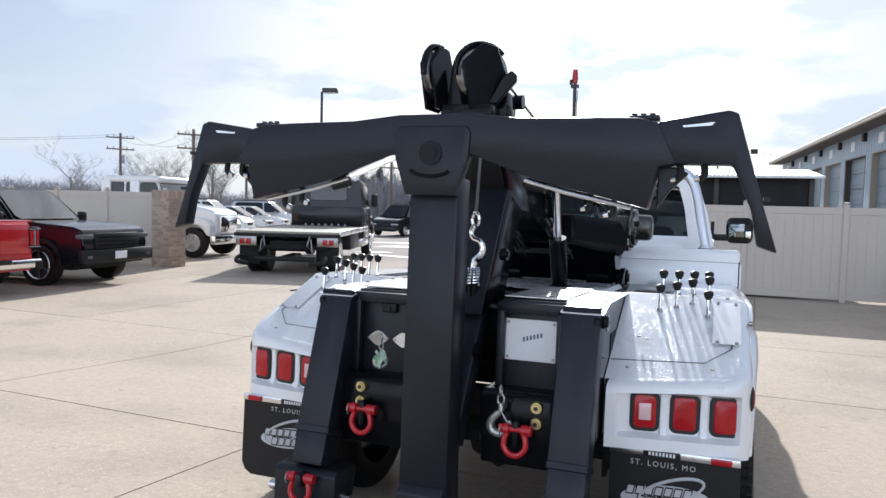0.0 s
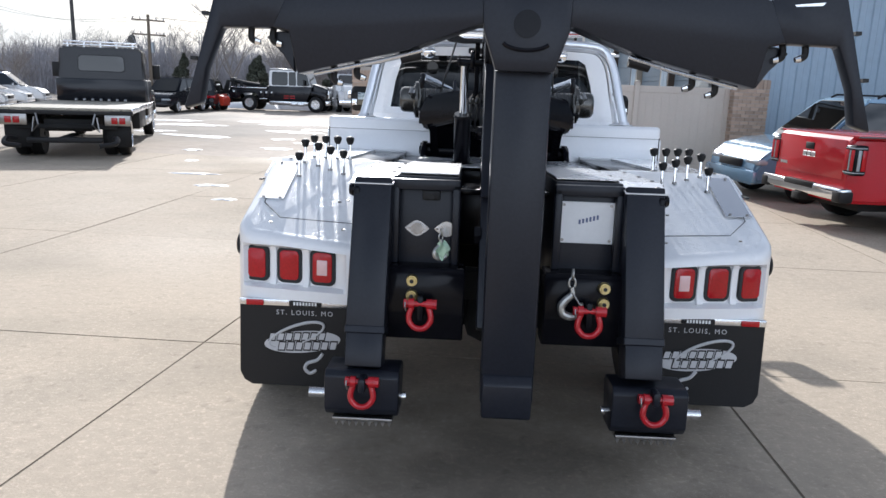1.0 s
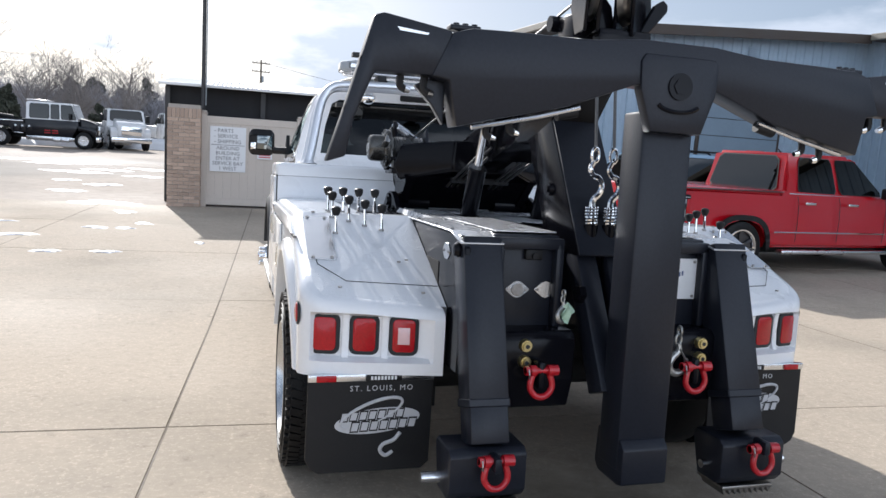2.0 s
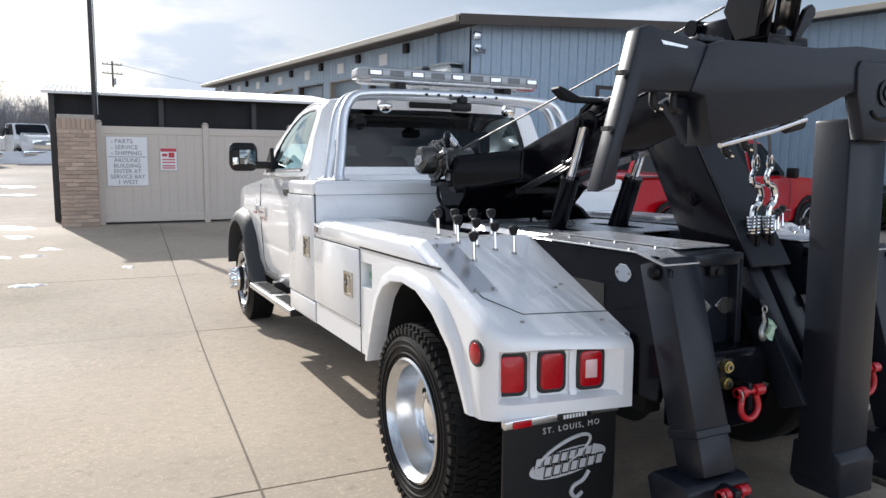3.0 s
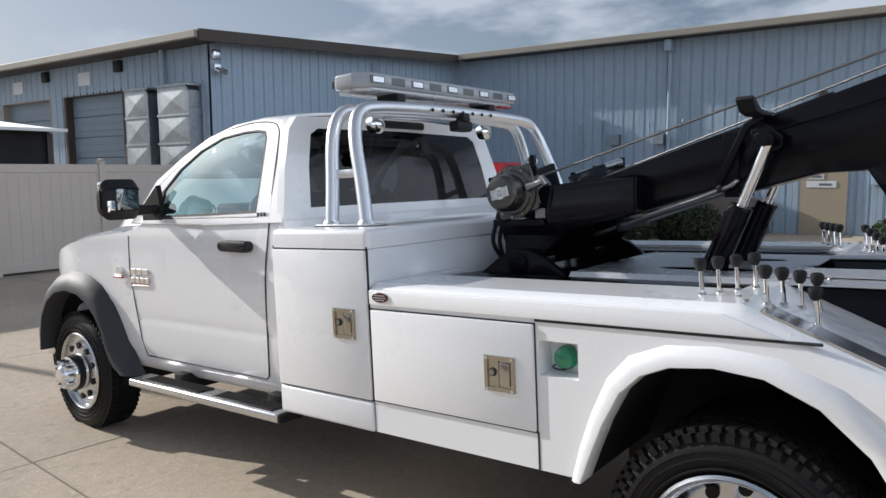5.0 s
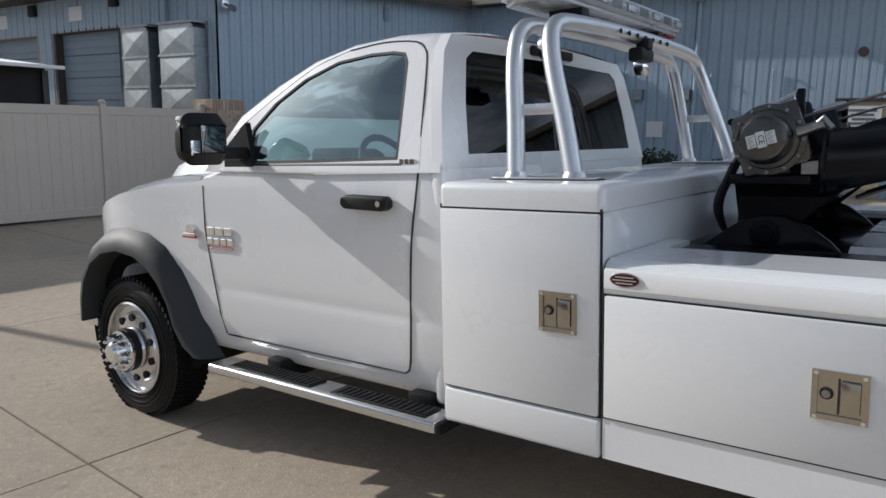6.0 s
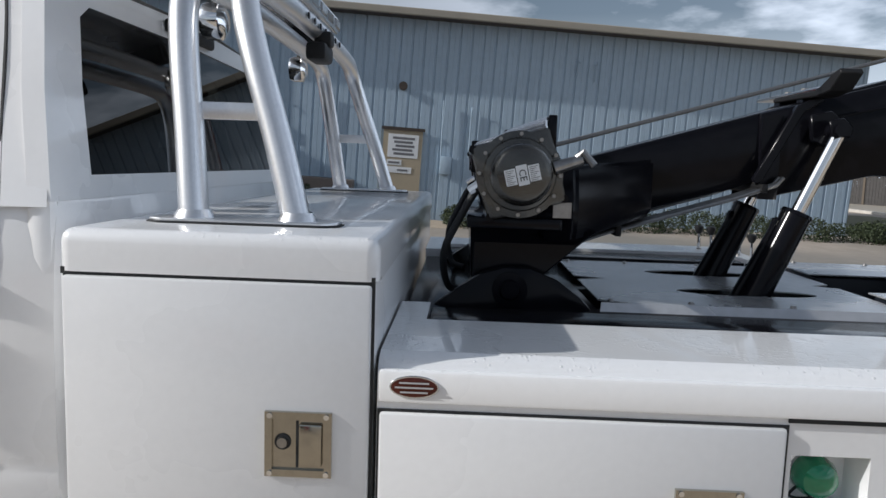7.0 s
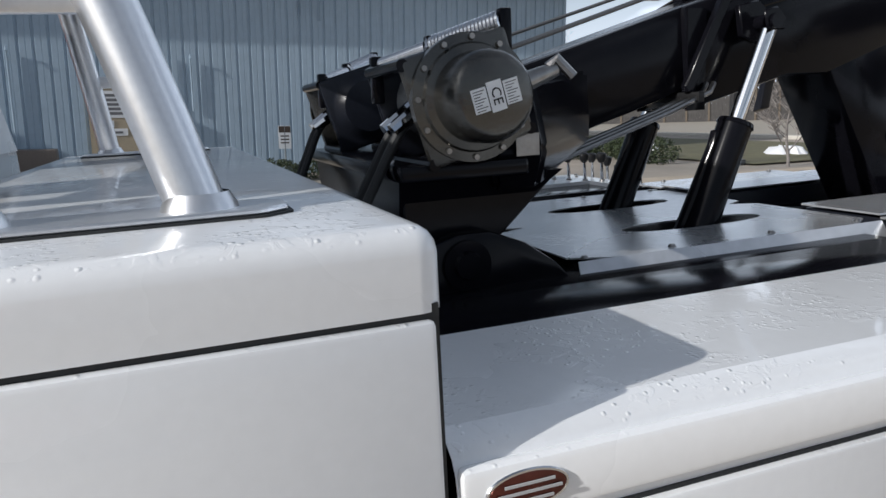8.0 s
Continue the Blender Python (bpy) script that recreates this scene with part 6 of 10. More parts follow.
for y0, y1 in ((2.27, 2.43), (2.495, 2.56)):
    bm = B()
    tube(bm, [Vector(p) - ro for p in smooth_path(rack_path(y0, y1), 5)], 0.032, 14)
    part("rack_tube", bm, SATINTUBE, rack)
for s in (-1, 1):
    bm = B()
    prism(bm, [(s * 0.935 + a, b) for a, b in ((-0.05, -0.19), (-0.028, -0.222), (0.028, -0.222), (0.05, -0.19), (0.05, 0.15), (0.028, 0.182), (-0.028, 0.182), (-0.05, 0.15))], 0.003, 0.010, "z", 0.002)
    part("foot_plate", bm, SATINTUBE, rack)
    bm = B()
    prism(bm, [(s * 0.935 + a, b) for a, b in ((-0.054, -0.194), (-0.03, -0.227), (0.03, -0.227), (0.054, -0.194), (0.054, 0.154), (0.03, 0.187), (-0.03, 0.187), (-0.054, 0.154))], 0.0, 0.0028, "z")
    part("gasket", bm, SEAL, rack, "black rubber gasket")
    bm = B()
    for y in (2.27, 2.495):
        lathe(bm, [(0.033, 0.022), (0.040, 0.010), (0.043, 0.002)], 16, pose(s * 0.935, y - ro.y, 0.006, 0, -90))
    pieces("weld", bm, SATINTUBE, rack)
    bm = B()
    box(bm, s * 0.885 - 0.006, s * 0.885 + 0.006, 2.355 - ro.y, 2.55 - ro.y, 1.590 - ro.z, 1.628 - ro.z, 0.003)
    part("rack_rung", bm, SATINTUBE, rack)
    bm = B()
    lathe(bm, [(0.0, 0.0), (0.045, 0.0), (0.05, 0.012), (0.05, 0.05), (0.03, 0.062), (0, 0.062)], 20, pose(s * 0.493, 2.63 - ro.y, 1.870 - ro.z, 0, 0, -90))
    sp = part("work_lamp", bm, CHROME, rack, "round chrome work lamp")
    bm = B()
    cyl(bm, (s * 0.493, 2.60 - ro.y, 1.915 - ro.z), (s * 0.493, 2.575 - ro.y, 1.94 - ro.z), 0.012)
    part("bracket", bm, BLACKMATT, sp)
bm = B()
box(bm, -0.07, 0.07, -0.02, 0.05, 0.467, 0.527, 0.015)
box(bm, -0.03, 0.03, -0.03, 0.03, 0.517, 0.567, 0.01)
part("camera_pod", bm, BLACKMATT, rack)
bm = B()
for k in range(-3, 4):
    cyl(bm, (k * 0.09, -0.004, 0.569), (k * 0.09, -0.008, 0.569), 0.01, seg=8)
pieces("rack_bolt", bm, BLACKMATT, rack)

bar = thing("light_bar", pose(0, 2.60, 2.0) @ Matrix.Diagonal((0.92, 1, 1, 1)), "low clear-lens emergency light bar on the rack", "light bar")
SPOKEGREY = material("smoked_lamp_cell", (0.10, 0.105, 0.11), 0.3, coat=0.5, vary=0.2)
CLEARPLASTIC = material("clear_lamp_cover", (0.36, 0.385, 0.41), 0.12, coat=1.0, vary=0.08, grain=30)
bm = B()
prism(bm, [(-0.77, -0.06), (-0.70, -0.137), (0.70, -0.137), (0.77, -0.06), (0.77, 0.06), (0.70, 0.137), (-0.70, 0.137), (-0.77, 0.06)], 0.036, 0.106, "z", 0.014, 3)
part("lens_cover", bm, CLEARPLASTIC, bar, "clear lens band")
bm = B()
prism(bm, [(-0.74, -0.05), (-0.68, -0.12), (0.68, -0.12), (0.74, -0.05), (0.74, 0.05), (0.68, 0.12), (-0.68, 0.12), (-0.74, 0.05)], 0.018, 0.038, "z", 0.006, 2)
part("base", bm, PLATEMETAL, bar)
bm = B()
prism(bm, [(-0.72, -0.05), (-0.67, -0.11), (0.67, -0.11), (0.72, -0.05), (0.72, 0.05), (0.67, 0.11), (-0.67, 0.11), (-0.72, 0.05)], 0.105, 0.112, "z", 0.003)
part("top_cover", bm, SPOKEGREY, bar)
bm = B()
for s in (-1, 1):
    for k in range(9):
        x = -0.66 + 0.165 * k
        box(bm, x - 0.055, x + 0.055, s * 0.135 - 0.004, s * 0.135 + 0.004, 0.052, 0.09, 0.002, 1)
pieces("lamp_cell", bm, SPOKEGREY, bar, smooth=0)
bm = B()
for s in (-1, 1):
    for k in range(9):
        x = -0.66 + 0.165 * k
        if k % 2 == 0:
            box(bm, x - 0.042, x + 0.042, s * 0.140 - 0.002, s * 0.140 + 0.002, 0.058, 0.084)
pieces("reflector", bm, BRUSHED, bar, smooth=0)
bm = B()
for x in (-0.45, 0.45):
    box(bm, x - 0.035, x + 0.035, -0.12, 0.03, -0.05, 0.022, 0.008)
pieces("mount", bm, BLACKMATT, bar)
bm = B()
box(bm, 0.56, 0.70, -0.115, -0.075, 0.012, 0.0185)
part("red_strip", bm, REDLENS, bar)

# ---- wrecker deck and rear frame ----
deck = thing("wrecker_bed", pose(0, 0, 0.62), "black steel wrecker bed with polished aluminium deck plates", "wrecker bed")
OB = Vector((0, 0, 0.62))


def dpieces(name, bm, mat, parent=deck, label="", smooth=35):
    bmesh.ops.translate(bm, verts=bm.verts, vec=-OB)
    pieces(name, bm, mat, parent, label, smooth)


def dpart(name, bm, mat, parent=deck, label="", smooth=35):
    bmesh.ops.translate(bm, verts=bm.verts, vec=-OB)
    return part(name, bm, mat, parent, label, smooth)


bm = B()
box(bm, -0.595, 0.595, 0.62, 2.06, 0.74, 1.055, 0.006)
dpart("bed_floor", bm, BLACKGLOSS)
for s in (-1, 1):
    bm = B()
    box(bm, min(s * 0.596, s * 0.808), max(s * 0.596, s * 0.808), 0.702, 1.985, 0.90, 1.132, 0.005)
    dpart("bed_rail", bm, BLACKGLOSS, deck, "wet glossy black bed rail")
bm = B()
box(bm, -0.60, 0.60, 0.70, 2.06, 1.05, 1.112, 0.005)
dpart("bed_top", bm, BLACKGLOSS)
for s in (-1, 1):
    def X(a, b):
        return min(s * a, s * b), max(s * a, s * b)
    bm = B()
    prism(bm, [(0.70, 0.62), (0.70, 1.13), (-0.16, 1.13), (-0.235, 1.09), (-0.20, 0.62)], *X(0.575, 0.597), "x", 0.004)
    side = dpart("side_plate", bm, BLACKGLOSS, deck, "glossy black side plate")
    bm = B()
    prism(bm, [(-0.045, 0.0), (-0.040, 0.014), (-0.018, 0.032), (0.018, 0.032), (0.040, 0.014), (0.045, 0.0), (0.040, -0.014), (0.018, -0.032), (-0.018, -0.032), (-0.040, -0.014)], *X(0.597, 0.601), "x", 0.001)
    bmesh.ops.translate(bm, verts=bm.verts, vec=(0, -0.005, 1.055))
    dpart("access_plate", bm, POLISHED, side, "bright diamond-shaped access plate")
    bm = B()
    for y in (-0.038, 0.028):
        cyl(bm, (s * 0.601, y, 1.055), (s * 0.604, y, 1.055), 0.006, seg=8)
    dpieces("bolt", bm, STEEL, side)
    bm = B()
    lathe(bm, [(0.0, 0.0), (0.026, 0.0), (0.028, 0.012), (0.020, 0.026), (0.0, 0.03)], 16, pose(s * 0.597, -0.175, 1.078) @ (Matrix() if s > 0 else pose(0, 0, 0, 0, 0, 180)))
    dpart("knob", bm, BLACKGLOSS, side, "black round knob")
    # rear box with recessed panel
    bm = B()
    box(bm, *X(0.19, 0.455), -0.143, 0.6, 0.62, 1.138, 0.008)
    rb = dpart("rear_box", bm, BLACKSATIN, deck, "blue-black rear box")
    bm = B()
    box(bm, *X(0.185, 0.215), -0.183, -0.138, 0.79, 1.11, 0.006)
    box(bm, *X(0.425, 0.455), -0.183, -0.138, 0.79, 1.11, 0.006)
    box(bm, *X(0.185, 0.455), -0.183, -0.138, 1.085, 1.128, 0.006)
    dpieces("panel_frame", bm, BLACKSATIN, rb)
    bm = B()
    prism(bm, [(-0.268, 0.61), (-0.268, 0.765), (-0.24, 0.79), (-0.1, 0.79), (-0.1, 0.495), (-0.235, 0.495)], *X(0.155, 0.475), "x", 0.006)
    lb = dpart("lower_box", bm, BLACKGLOSS, deck, "black lower tow-eye box")
    for z in (0.743, 0.683):
        bm = B()
        cyl(bm, (s * 0.371 + 0.012, -0.268, z), (s * 0.371 + 0.012, -0.290, z), 0.024, 0.021, 16)
        cyl(bm, (s * 0.371 + 0.012, -0.290, z), (s * 0.371 + 0.012, -0.298, z), 0.016, 0.015, 12)
        cp = dpart("coupler", bm, BRASS, lb, "yellow zinc hydraulic coupler")
        bm = B()
        cyl(bm, (s * 0.371 + 0.012, -0.298, z), (s * 0.371 + 0.012, -0.2995, z), 0.008, seg=12)
        dpart("socket", bm, SEAL, cp)
    bm = B()
    box(bm, *X(0.307, 0.333), -0.355, -0.26, 0.60, 0.70, 0.01)
    dpart("tow_eye", bm, BLACKGLOSS, lb)
    # slanting outrigger leg in its sleeve
    m = pose(s * 0.525, -0.150, 1.115, -17.0)
    bm = B()
    box(bm, -0.074, 0.074, -0.065, 0.065, -0.60, 0.0, 0.008, 2, m=m)
    leg = dpart("outrigger", bm, BLACKSATIN, deck, "blue-black slanted outrigger leg")
    bm = B()
    box(bm, -0.070, 0.070, -0.061, 0.061, -0.73, -0.59, 0.006, 2, m=m)
    dpart("inner_leg", bm, BLACKSATIN, leg)
    bm = B()
    box(bm, -0.077, 0.077, -0.068, 0.068, -0.605, -0.575, 0.004, 1, m=m)
    dpart("leg_collar", bm, BLACKSATIN, leg)
    # aluminium cap over the leg
    bm = B()
    prism(bm, [(0.62, 1.136), (0.62, 1.142), (-0.08, 1.142), (-0.222, 1.110), (-0.222, 1.104), (-0.08, 1.136)], *X(0.445, 0.612), "x", 0.001)
    cap = dpart("deck_cap", bm, PLATEMETAL, deck, "bent aluminium deck cap")
    bm = B()
    for y, x in ((-0.20, 0.475), (-0.20, 0.585), (-0.03, 0.465), (-0.03, 0.59), (0.2, 0.465), (0.2, 0.59), (0.5, 0.465), (0.5, 0.59)):
        z = 1.142 if y > -0.08 else 1.142 - (-0.08 - y) * 0.225
        cyl(bm, (s * x, y, z), (s * x, y, z + 0.006), 0.010, 0.007, 10)
    dpieces("rivet", bm, STEEL, cap)
    bm = B()
    box(bm, *X(0.195, 0.444), -0.12, 0.62, 1.1455, 1.150)
    dpart("deck_plate", bm, PLATEMETAL)
    # foot with pad and tow eye
    bm = B()
    prism(bm, [(-0.425, 0.265), (-0.425, 0.395), (-0.40, 0.415), (-0.26, 0.415), (-0.235, 0.39), (-0.28, 0.235), (-0.40, 0.235)], *X(0.387, 0.670), "x", 0.008, 2)
    foot = dpart("outrigger_foot", bm, BLACKSATIN, deck, "blue-black outrigger foot")
    bm = B()
    box(bm, *X(0.41, 0.64), -0.415, -0.25, 0.212, 0.227, 0.003)
    for k in range(9):
        x = 0.42 + 0.0255 * k
        prism(bm, [(s * x - 0.008, 0.212), (s * x + 0.008, 0.212), (s * x, 0.193)], -0.415, -0.28, "y")
    dpieces("foot_pad", bm, STEEL, foot, "serrated steel foot pad")
    bm = B()
    cyl(bm, (s * 0.60, -0.33, 0.290), (s * 0.745, -0.33, 0.290), 0.020)
    dpart("pivot_pin", bm, BRUSHED, foot, "bright steel pivot pin")
    bm = B()
    cyl(bm, (s * 0.40, -0.33, 0.290), (s * 0.365, -0.33, 0.290), 0.017)
    dpart("pin_nut", bm, CHROME, foot)
    if s > 0:
        foot.location += Vector((0.028, 0, -0.018))


def shackle(x, y, z, sc=0.8):
    """A red bow shackle hung on its pin."""
    sh = thing("shackle", pose(x, y, z), "red painted bow shackle on a tow eye", "shackle", group="red bow shackles")
    bm = B()
    r = 0.014 * sc
    pts = [(-0.040, 0, 0.006), (-0.042, 0, -0.02), (-0.052, -0.004, -0.055), (-0.050, -0.006, -0.085), (-0.028, -0.008, -0.112), (0, -0.008, -0.120), (0.028, -0.008, -0.112), (0.050, -0.006, -0.085), (0.052, -0.004, -0.055), (0.042, 0, -0.02), (0.040, 0, 0.006)]
    tube(bm, [Vector(p) * sc for p in smooth_path(pts, 4)], r, 10)
    part("bow", bm, REDSHACKLE, sh)
    bm = B()
    cyl(bm, Vector((-0.078, 0, 0)) * sc, Vector((0.075, 0, 0)) * sc, 0.014 * sc, seg=14)
    cyl(bm, Vector((0.052, 0, 0)) * sc, Vector((0.078, 0, 0)) * sc, 0.024 * sc, seg=10)
    for q in (-0.042, 0.042):
        cyl(bm, Vector((q - 0.013, 0, 0)) * sc, Vector((q + 0.013, 0, 0)) * sc, 0.025 * sc, seg=16)
    cyl(bm, Vector((-0.078, 0, 0)) * sc, Vector((-0.060, 0, 0)) * sc, 0.022 * sc, seg=6)
    part("pin", bm, REDSHACKLE, sh)
    bm = B()
    tube(bm, [Vector(p) * sc for p in ((-0.07, -0.022, 0.012), (-0.07, -0.03, -0.01), (-0.065, -0.024, -0.03))], 0.003, 6)
    part("cotter", bm, STEEL, sh)
    return sh


for s in (-1, 1):
    shackle(s * 0.320, -0.345, 0.668)
    shackle(s * 0.531 + (0.03 if s > 0 else 0.012), -0.468, 0.393 if s < 0 else 0.378)
# weld-on eyes that carry the foot shackles
bm = B()
for s in (-1, 1):
    x = s * 0.531 + (0.03 if s > 0 else 0.012)
    box(bm, x - 0.014, x + 0.014, -0.495, -0.42, 0.355, 0.410, 0.01)
dpieces("foot_eye", bm, BLACKSATIN)

# rear panels: latch, ovals, maker's plate and hooks
bm = B()
box(bm, -0.335, -0.265, -0.168, -0.142, 1.045, 1.085, 0.006)
cyl(bm, (-0.30, -0.168, 1.06), (-0.30, -0.178, 1.06), 0.012)
dpart("panel_latch", bm, BLACKMATT)
for x, mat, lab in ((-0.354, PLATEMETAL, "grey oval plate"), (-0.237, POLISHED, "bright diamond-shaped plate")):
    bm = B()
    prism(bm, [(x - 0.050, 0.929), (x - 0.041, 0.938), (x - 0.016, 0.957), (x, 0.962), (x + 0.016, 0.957), (x + 0.041, 0.938), (x + 0.050, 0.929), (x + 0.041, 0.920), (x + 0.016, 0.901), (x, 0.896), (x - 0.016, 0.901), (x - 0.041, 0.920)], -0.149, -0.1435, "y", 0.001)
    ov = dpart("access_plate", bm, mat, deck, lab)
    bm = B()
    for q in (-0.036, 0.036):
        cyl(bm, (x + q, -0.149, 0.929), (x + q, -0.153, 0.929), 0.006, seg=8)
    if x < -0.3:
        cyl(bm, (x, -0.149, 0.929), (x, -0.157, 0.929), 0.024, seg=16)
    dpieces("screw", bm, STEEL, ov)
mp = thing("paper_plate", pose(0.318, -0.147, 0.978), "white dealer card with a faint handwritten scrawl", "card")
bm = B()
box(bm, -0.108, 0.108, -0.003, 0.002, -0.083, 0.083, 0.002, 1)
part("card", bm, SIGNWHITE, mp)
bm = B()
for q in ((-0.093, -0.07), (0.093, -0.07), (-0.093, 0.07), (0.093, 0.07)):
    cyl(bm, (q[0], -0.003, q[1]), (q[0], -0.008, q[1]), 0.006, seg=8)
pieces("screw", bm, STEEL, mp)
bm = B()
for k in range(6):
    box(bm, -0.032 + 0.014 * k, -0.024 + 0.014 * k, -0.0042, -0.0032, -0.006 + 0.004 * k, 0.012 + 0.004 * k)
part("scrawl", bm, material("blue_pen", (0.10, 0.13, 0.25), 0.6), mp, smooth=0)


def hook(name, x, y, z, sc, label, mat, turn=0):
    """A forged hook with a chain link above it."""
    hk = thing(name, pose(x, y, z, 0, 0, turn), label, "hook")
    bm = B()
    pts = [(0, 0, 0.02), (0.002, 0, -0.01), (-0.022, 0, -0.035), (-0.038, 0, -0.062), (-0.030, 0, -0.090), (0, 0, -0.102), (0.030, 0, -0.090), (0.042, 0, -0.065), (0.038, 0, -0.045)]
    p = smooth_path(pts, 4)
    rr = [0.010 + 0.007 * math.sin(math.pi * min(1, i / (len(p) - 1) * 1.15)) for i in range(len(p))]
    tube(bm, [Vector(q) * sc for q in p], [r * sc for r in rr], 10)
    part("hook_body", bm, mat, hk)
    bm = B()
    tube(bm, [Vector((0.013 * math.cos(a), 0.004, 0.035 + 0.022 * math.sin(a))) * sc for a in [2 * math.pi * k / 16 for k in range(17)]], 0.005 * sc, 8, cap=False)
    tube(bm, [Vector((0.0, 0.013 * math.cos(a), 0.070 + 0.020 * math.sin(a))) * sc for a in [2 * math.pi * k / 16 for k in range(17)]], 0.005 * sc, 8, cap=False)
    part("chain_link", bm, mat, hk)
    bm = B()
    tube(bm, [Vector((0.0, -0.012, 0.0)) * sc, Vector((0.034, -0.012, -0.05)) * sc], 0.004 * sc, 6)
    part("safety_latch", bm, STEEL, hk)
    return hk


FORGED = material("galvanised_forging", (0.45, 0.45, 0.43), 0.38, metal=0.9, vary=0.2, grain=40)
hook("grab_hook", 0.252, -0.322, 0.735, 0.95, "galvanised grab hook hanging on the lower box", FORGED)
hk = hook("grab_hook", -0.250, -0.335, 0.905, 0.6, "grab hook with an added sheet for its pale green colour", FORGED, 20)
# added crumpled sheet stands in for the hook's own pale green colour
bm = B()
rg = random.Random(4)
grid(bm, [i / 7 for i in range(8)], [j / 7 for j in range(8)], lambda u, v: (-0.022 + 0.042 * u + 0.008 * math.sin(9 * v), -0.022 - 0.012 * math.sin(7 * u + 4 * v), 0.0 - 0.06 * v * (0.75 + 0.25 * math.sin(6 * u)) + 0.012 * math.sin(11 * u)))
part("cloth_scrap", bm, material("pale_green_hook_colour", (0.40, 0.55, 0.42), 0.4, vary=0.3, grain=40), hk, "crumpled sheet added for the hook's pale green colour", smooth=80)

# ---- deck cover with slots for the lift cylinders ----
cover = thing("deck_cover", pose(0, 1.08, 1.10), "wet polished aluminium deck cover with oval slots", "deck cover")
bm = B()


def cover_half(x0, x1, hx):
    """A plate with one oval slot along y."""
    n = 28
    inner = []
    for k in range(n):
        a = 2 * math.pi * k / n
        cx, cy = math.cos(a), math.sin(a)
        inner.append((hx + 0.060 * cx, 1.004 - 1.08 + 0.220 * (abs(cy) ** 0.75) * (1 if cy > 0 else -1), 0.035))
    outer = []
    for k in range(n):
        a = 2 * math.pi * k / n
        cx, cy = math.cos(a), math.sin(a)
        q = max(abs(cx), abs(cy))
        outer.append((hx + (x1 - hx if cx > 0 else hx - x0) * cx / q, (1.004 - 1.08) + (1.512 - 1.004 if cy > 0 else 1.004 - 0.63) * cy / q, 0.035))
    ring(bm, outer, inner, (0, 0, -0.004))


cover_half(-0.458, 0.0, -0.20)
cover_half(0.0, 0.458, 0.20)
part("top_sheet", bm, PLATEMETAL, cover, smooth=20)
for s in (-1, 1):
    bm = B()
    a, b = [bm.verts.new((s * x, y, z)) for x, y, z in ((0.4585, 0.432, 0.036), (0.4585, -0.45, 0.036), (0.487, -0.45, -0.006), (0.487, 0.440, -0.006))], []
    for v in a:
        b.append(bm.verts.new(v.co + Vector((-s * 0.003, 0, -0.002))))
    bm.faces.new(a), bm.faces.new(b[::-1])
    for k in range(4):
        bm.faces.new((a[k], b[k], b[(k + 1) % 4], a[(k + 1) % 4]))
    part("flange", bm, PLATEMETAL, cover)
    bm = B()
    for y in (0.40, 0.17, -0.12, -0.40):
        cyl(bm, (s * 0.430, y, 0.035), (s * 0.430, y, 0.041), 0.010, 0.006, 10)
    pieces("rivet", bm, STEEL, cover)
    bm = B()
    n = 24
    bm.faces.new([bm.verts.new((s * 0.20 + 0.07 * math.cos(2 * math.pi * k / n), -0.076 + 0.225 * math.sin(2 * math.pi * k / n), 0.006)) for k in range(n)])
    part("slot_shadow_pan", bm, UNDER, cover)

# ---- boom ----
boom = thing("boom", pose(0, 1.75, 1.13), "glossy black recovery boom with twin winches", "boom")
OW = Vector((0, 1.75, 1.13))


def bpieces(name, bm, mat, parent=boom, label="", smooth=35):
    bmesh.ops.translate(bm, verts=bm.verts, vec=-OW)
    pieces(name, bm, mat, parent, label, smooth)


def bpart(name, bm, mat, parent=boom, label="", smooth=35):
    bmesh.ops.translate(bm, verts=bm.verts, vec=-OW)
    return part(name, bm, mat, parent, label, smooth)


bm = B()
prism(bm, [(1.62, 1.31), (1.72, 1.45), (1.52, 1.545), (0.55, 1.83), (0.50, 1.64), (1.05, 1.455), (1.45, 1.34)], -0.094, 0.094, "x", 0.008, 2)
bpart("inner_boom", bm, BLACKGLOSS)
bm = B()
prism(bm, [(0.95, 1.43), (0.97, 1.705), (0.60, 1.805), (0.05, 1.968), (0.0, 1.80), (0.10, 1.70), (0.20, 1.595), (0.45, 1.515), (0.60, 1.515)], -0.110, 0.110, "x", 0.010, 2)
sleeve = bpart("boom_sleeve", bm, BLACKGLOSS, boom, "glossy black outer boom sleeve")
bm = B()
for s in (-1, 1):
    tube(bm, [(s * 0.112, 0.80, 1.685), (s * 0.112, 0.12, 1.845)], 0.006, 6)
    box(bm, s * 0.111 - 0.004, s * 0.111 + 0.004, 0.90, 0.96, 1.43, 1.70)
bpieces("weld_bead", bm, BLACKGLOSS, sleeve)
# dark panel laid on the solid end in place of a shaded hollow
bm = B()
prism(bm, [(0.008, 1.795), (0.104, 1.697), (0.196, 1.600), (0.189, 1.591), (0.096, 1.690), (0.0, 1.788)], -0.088, 0.088, "x", 0.001)
bpart("sleeve_end", bm, BLACKMATT, sleeve, "dark panel standing in for the shaded hollow sleeve end")
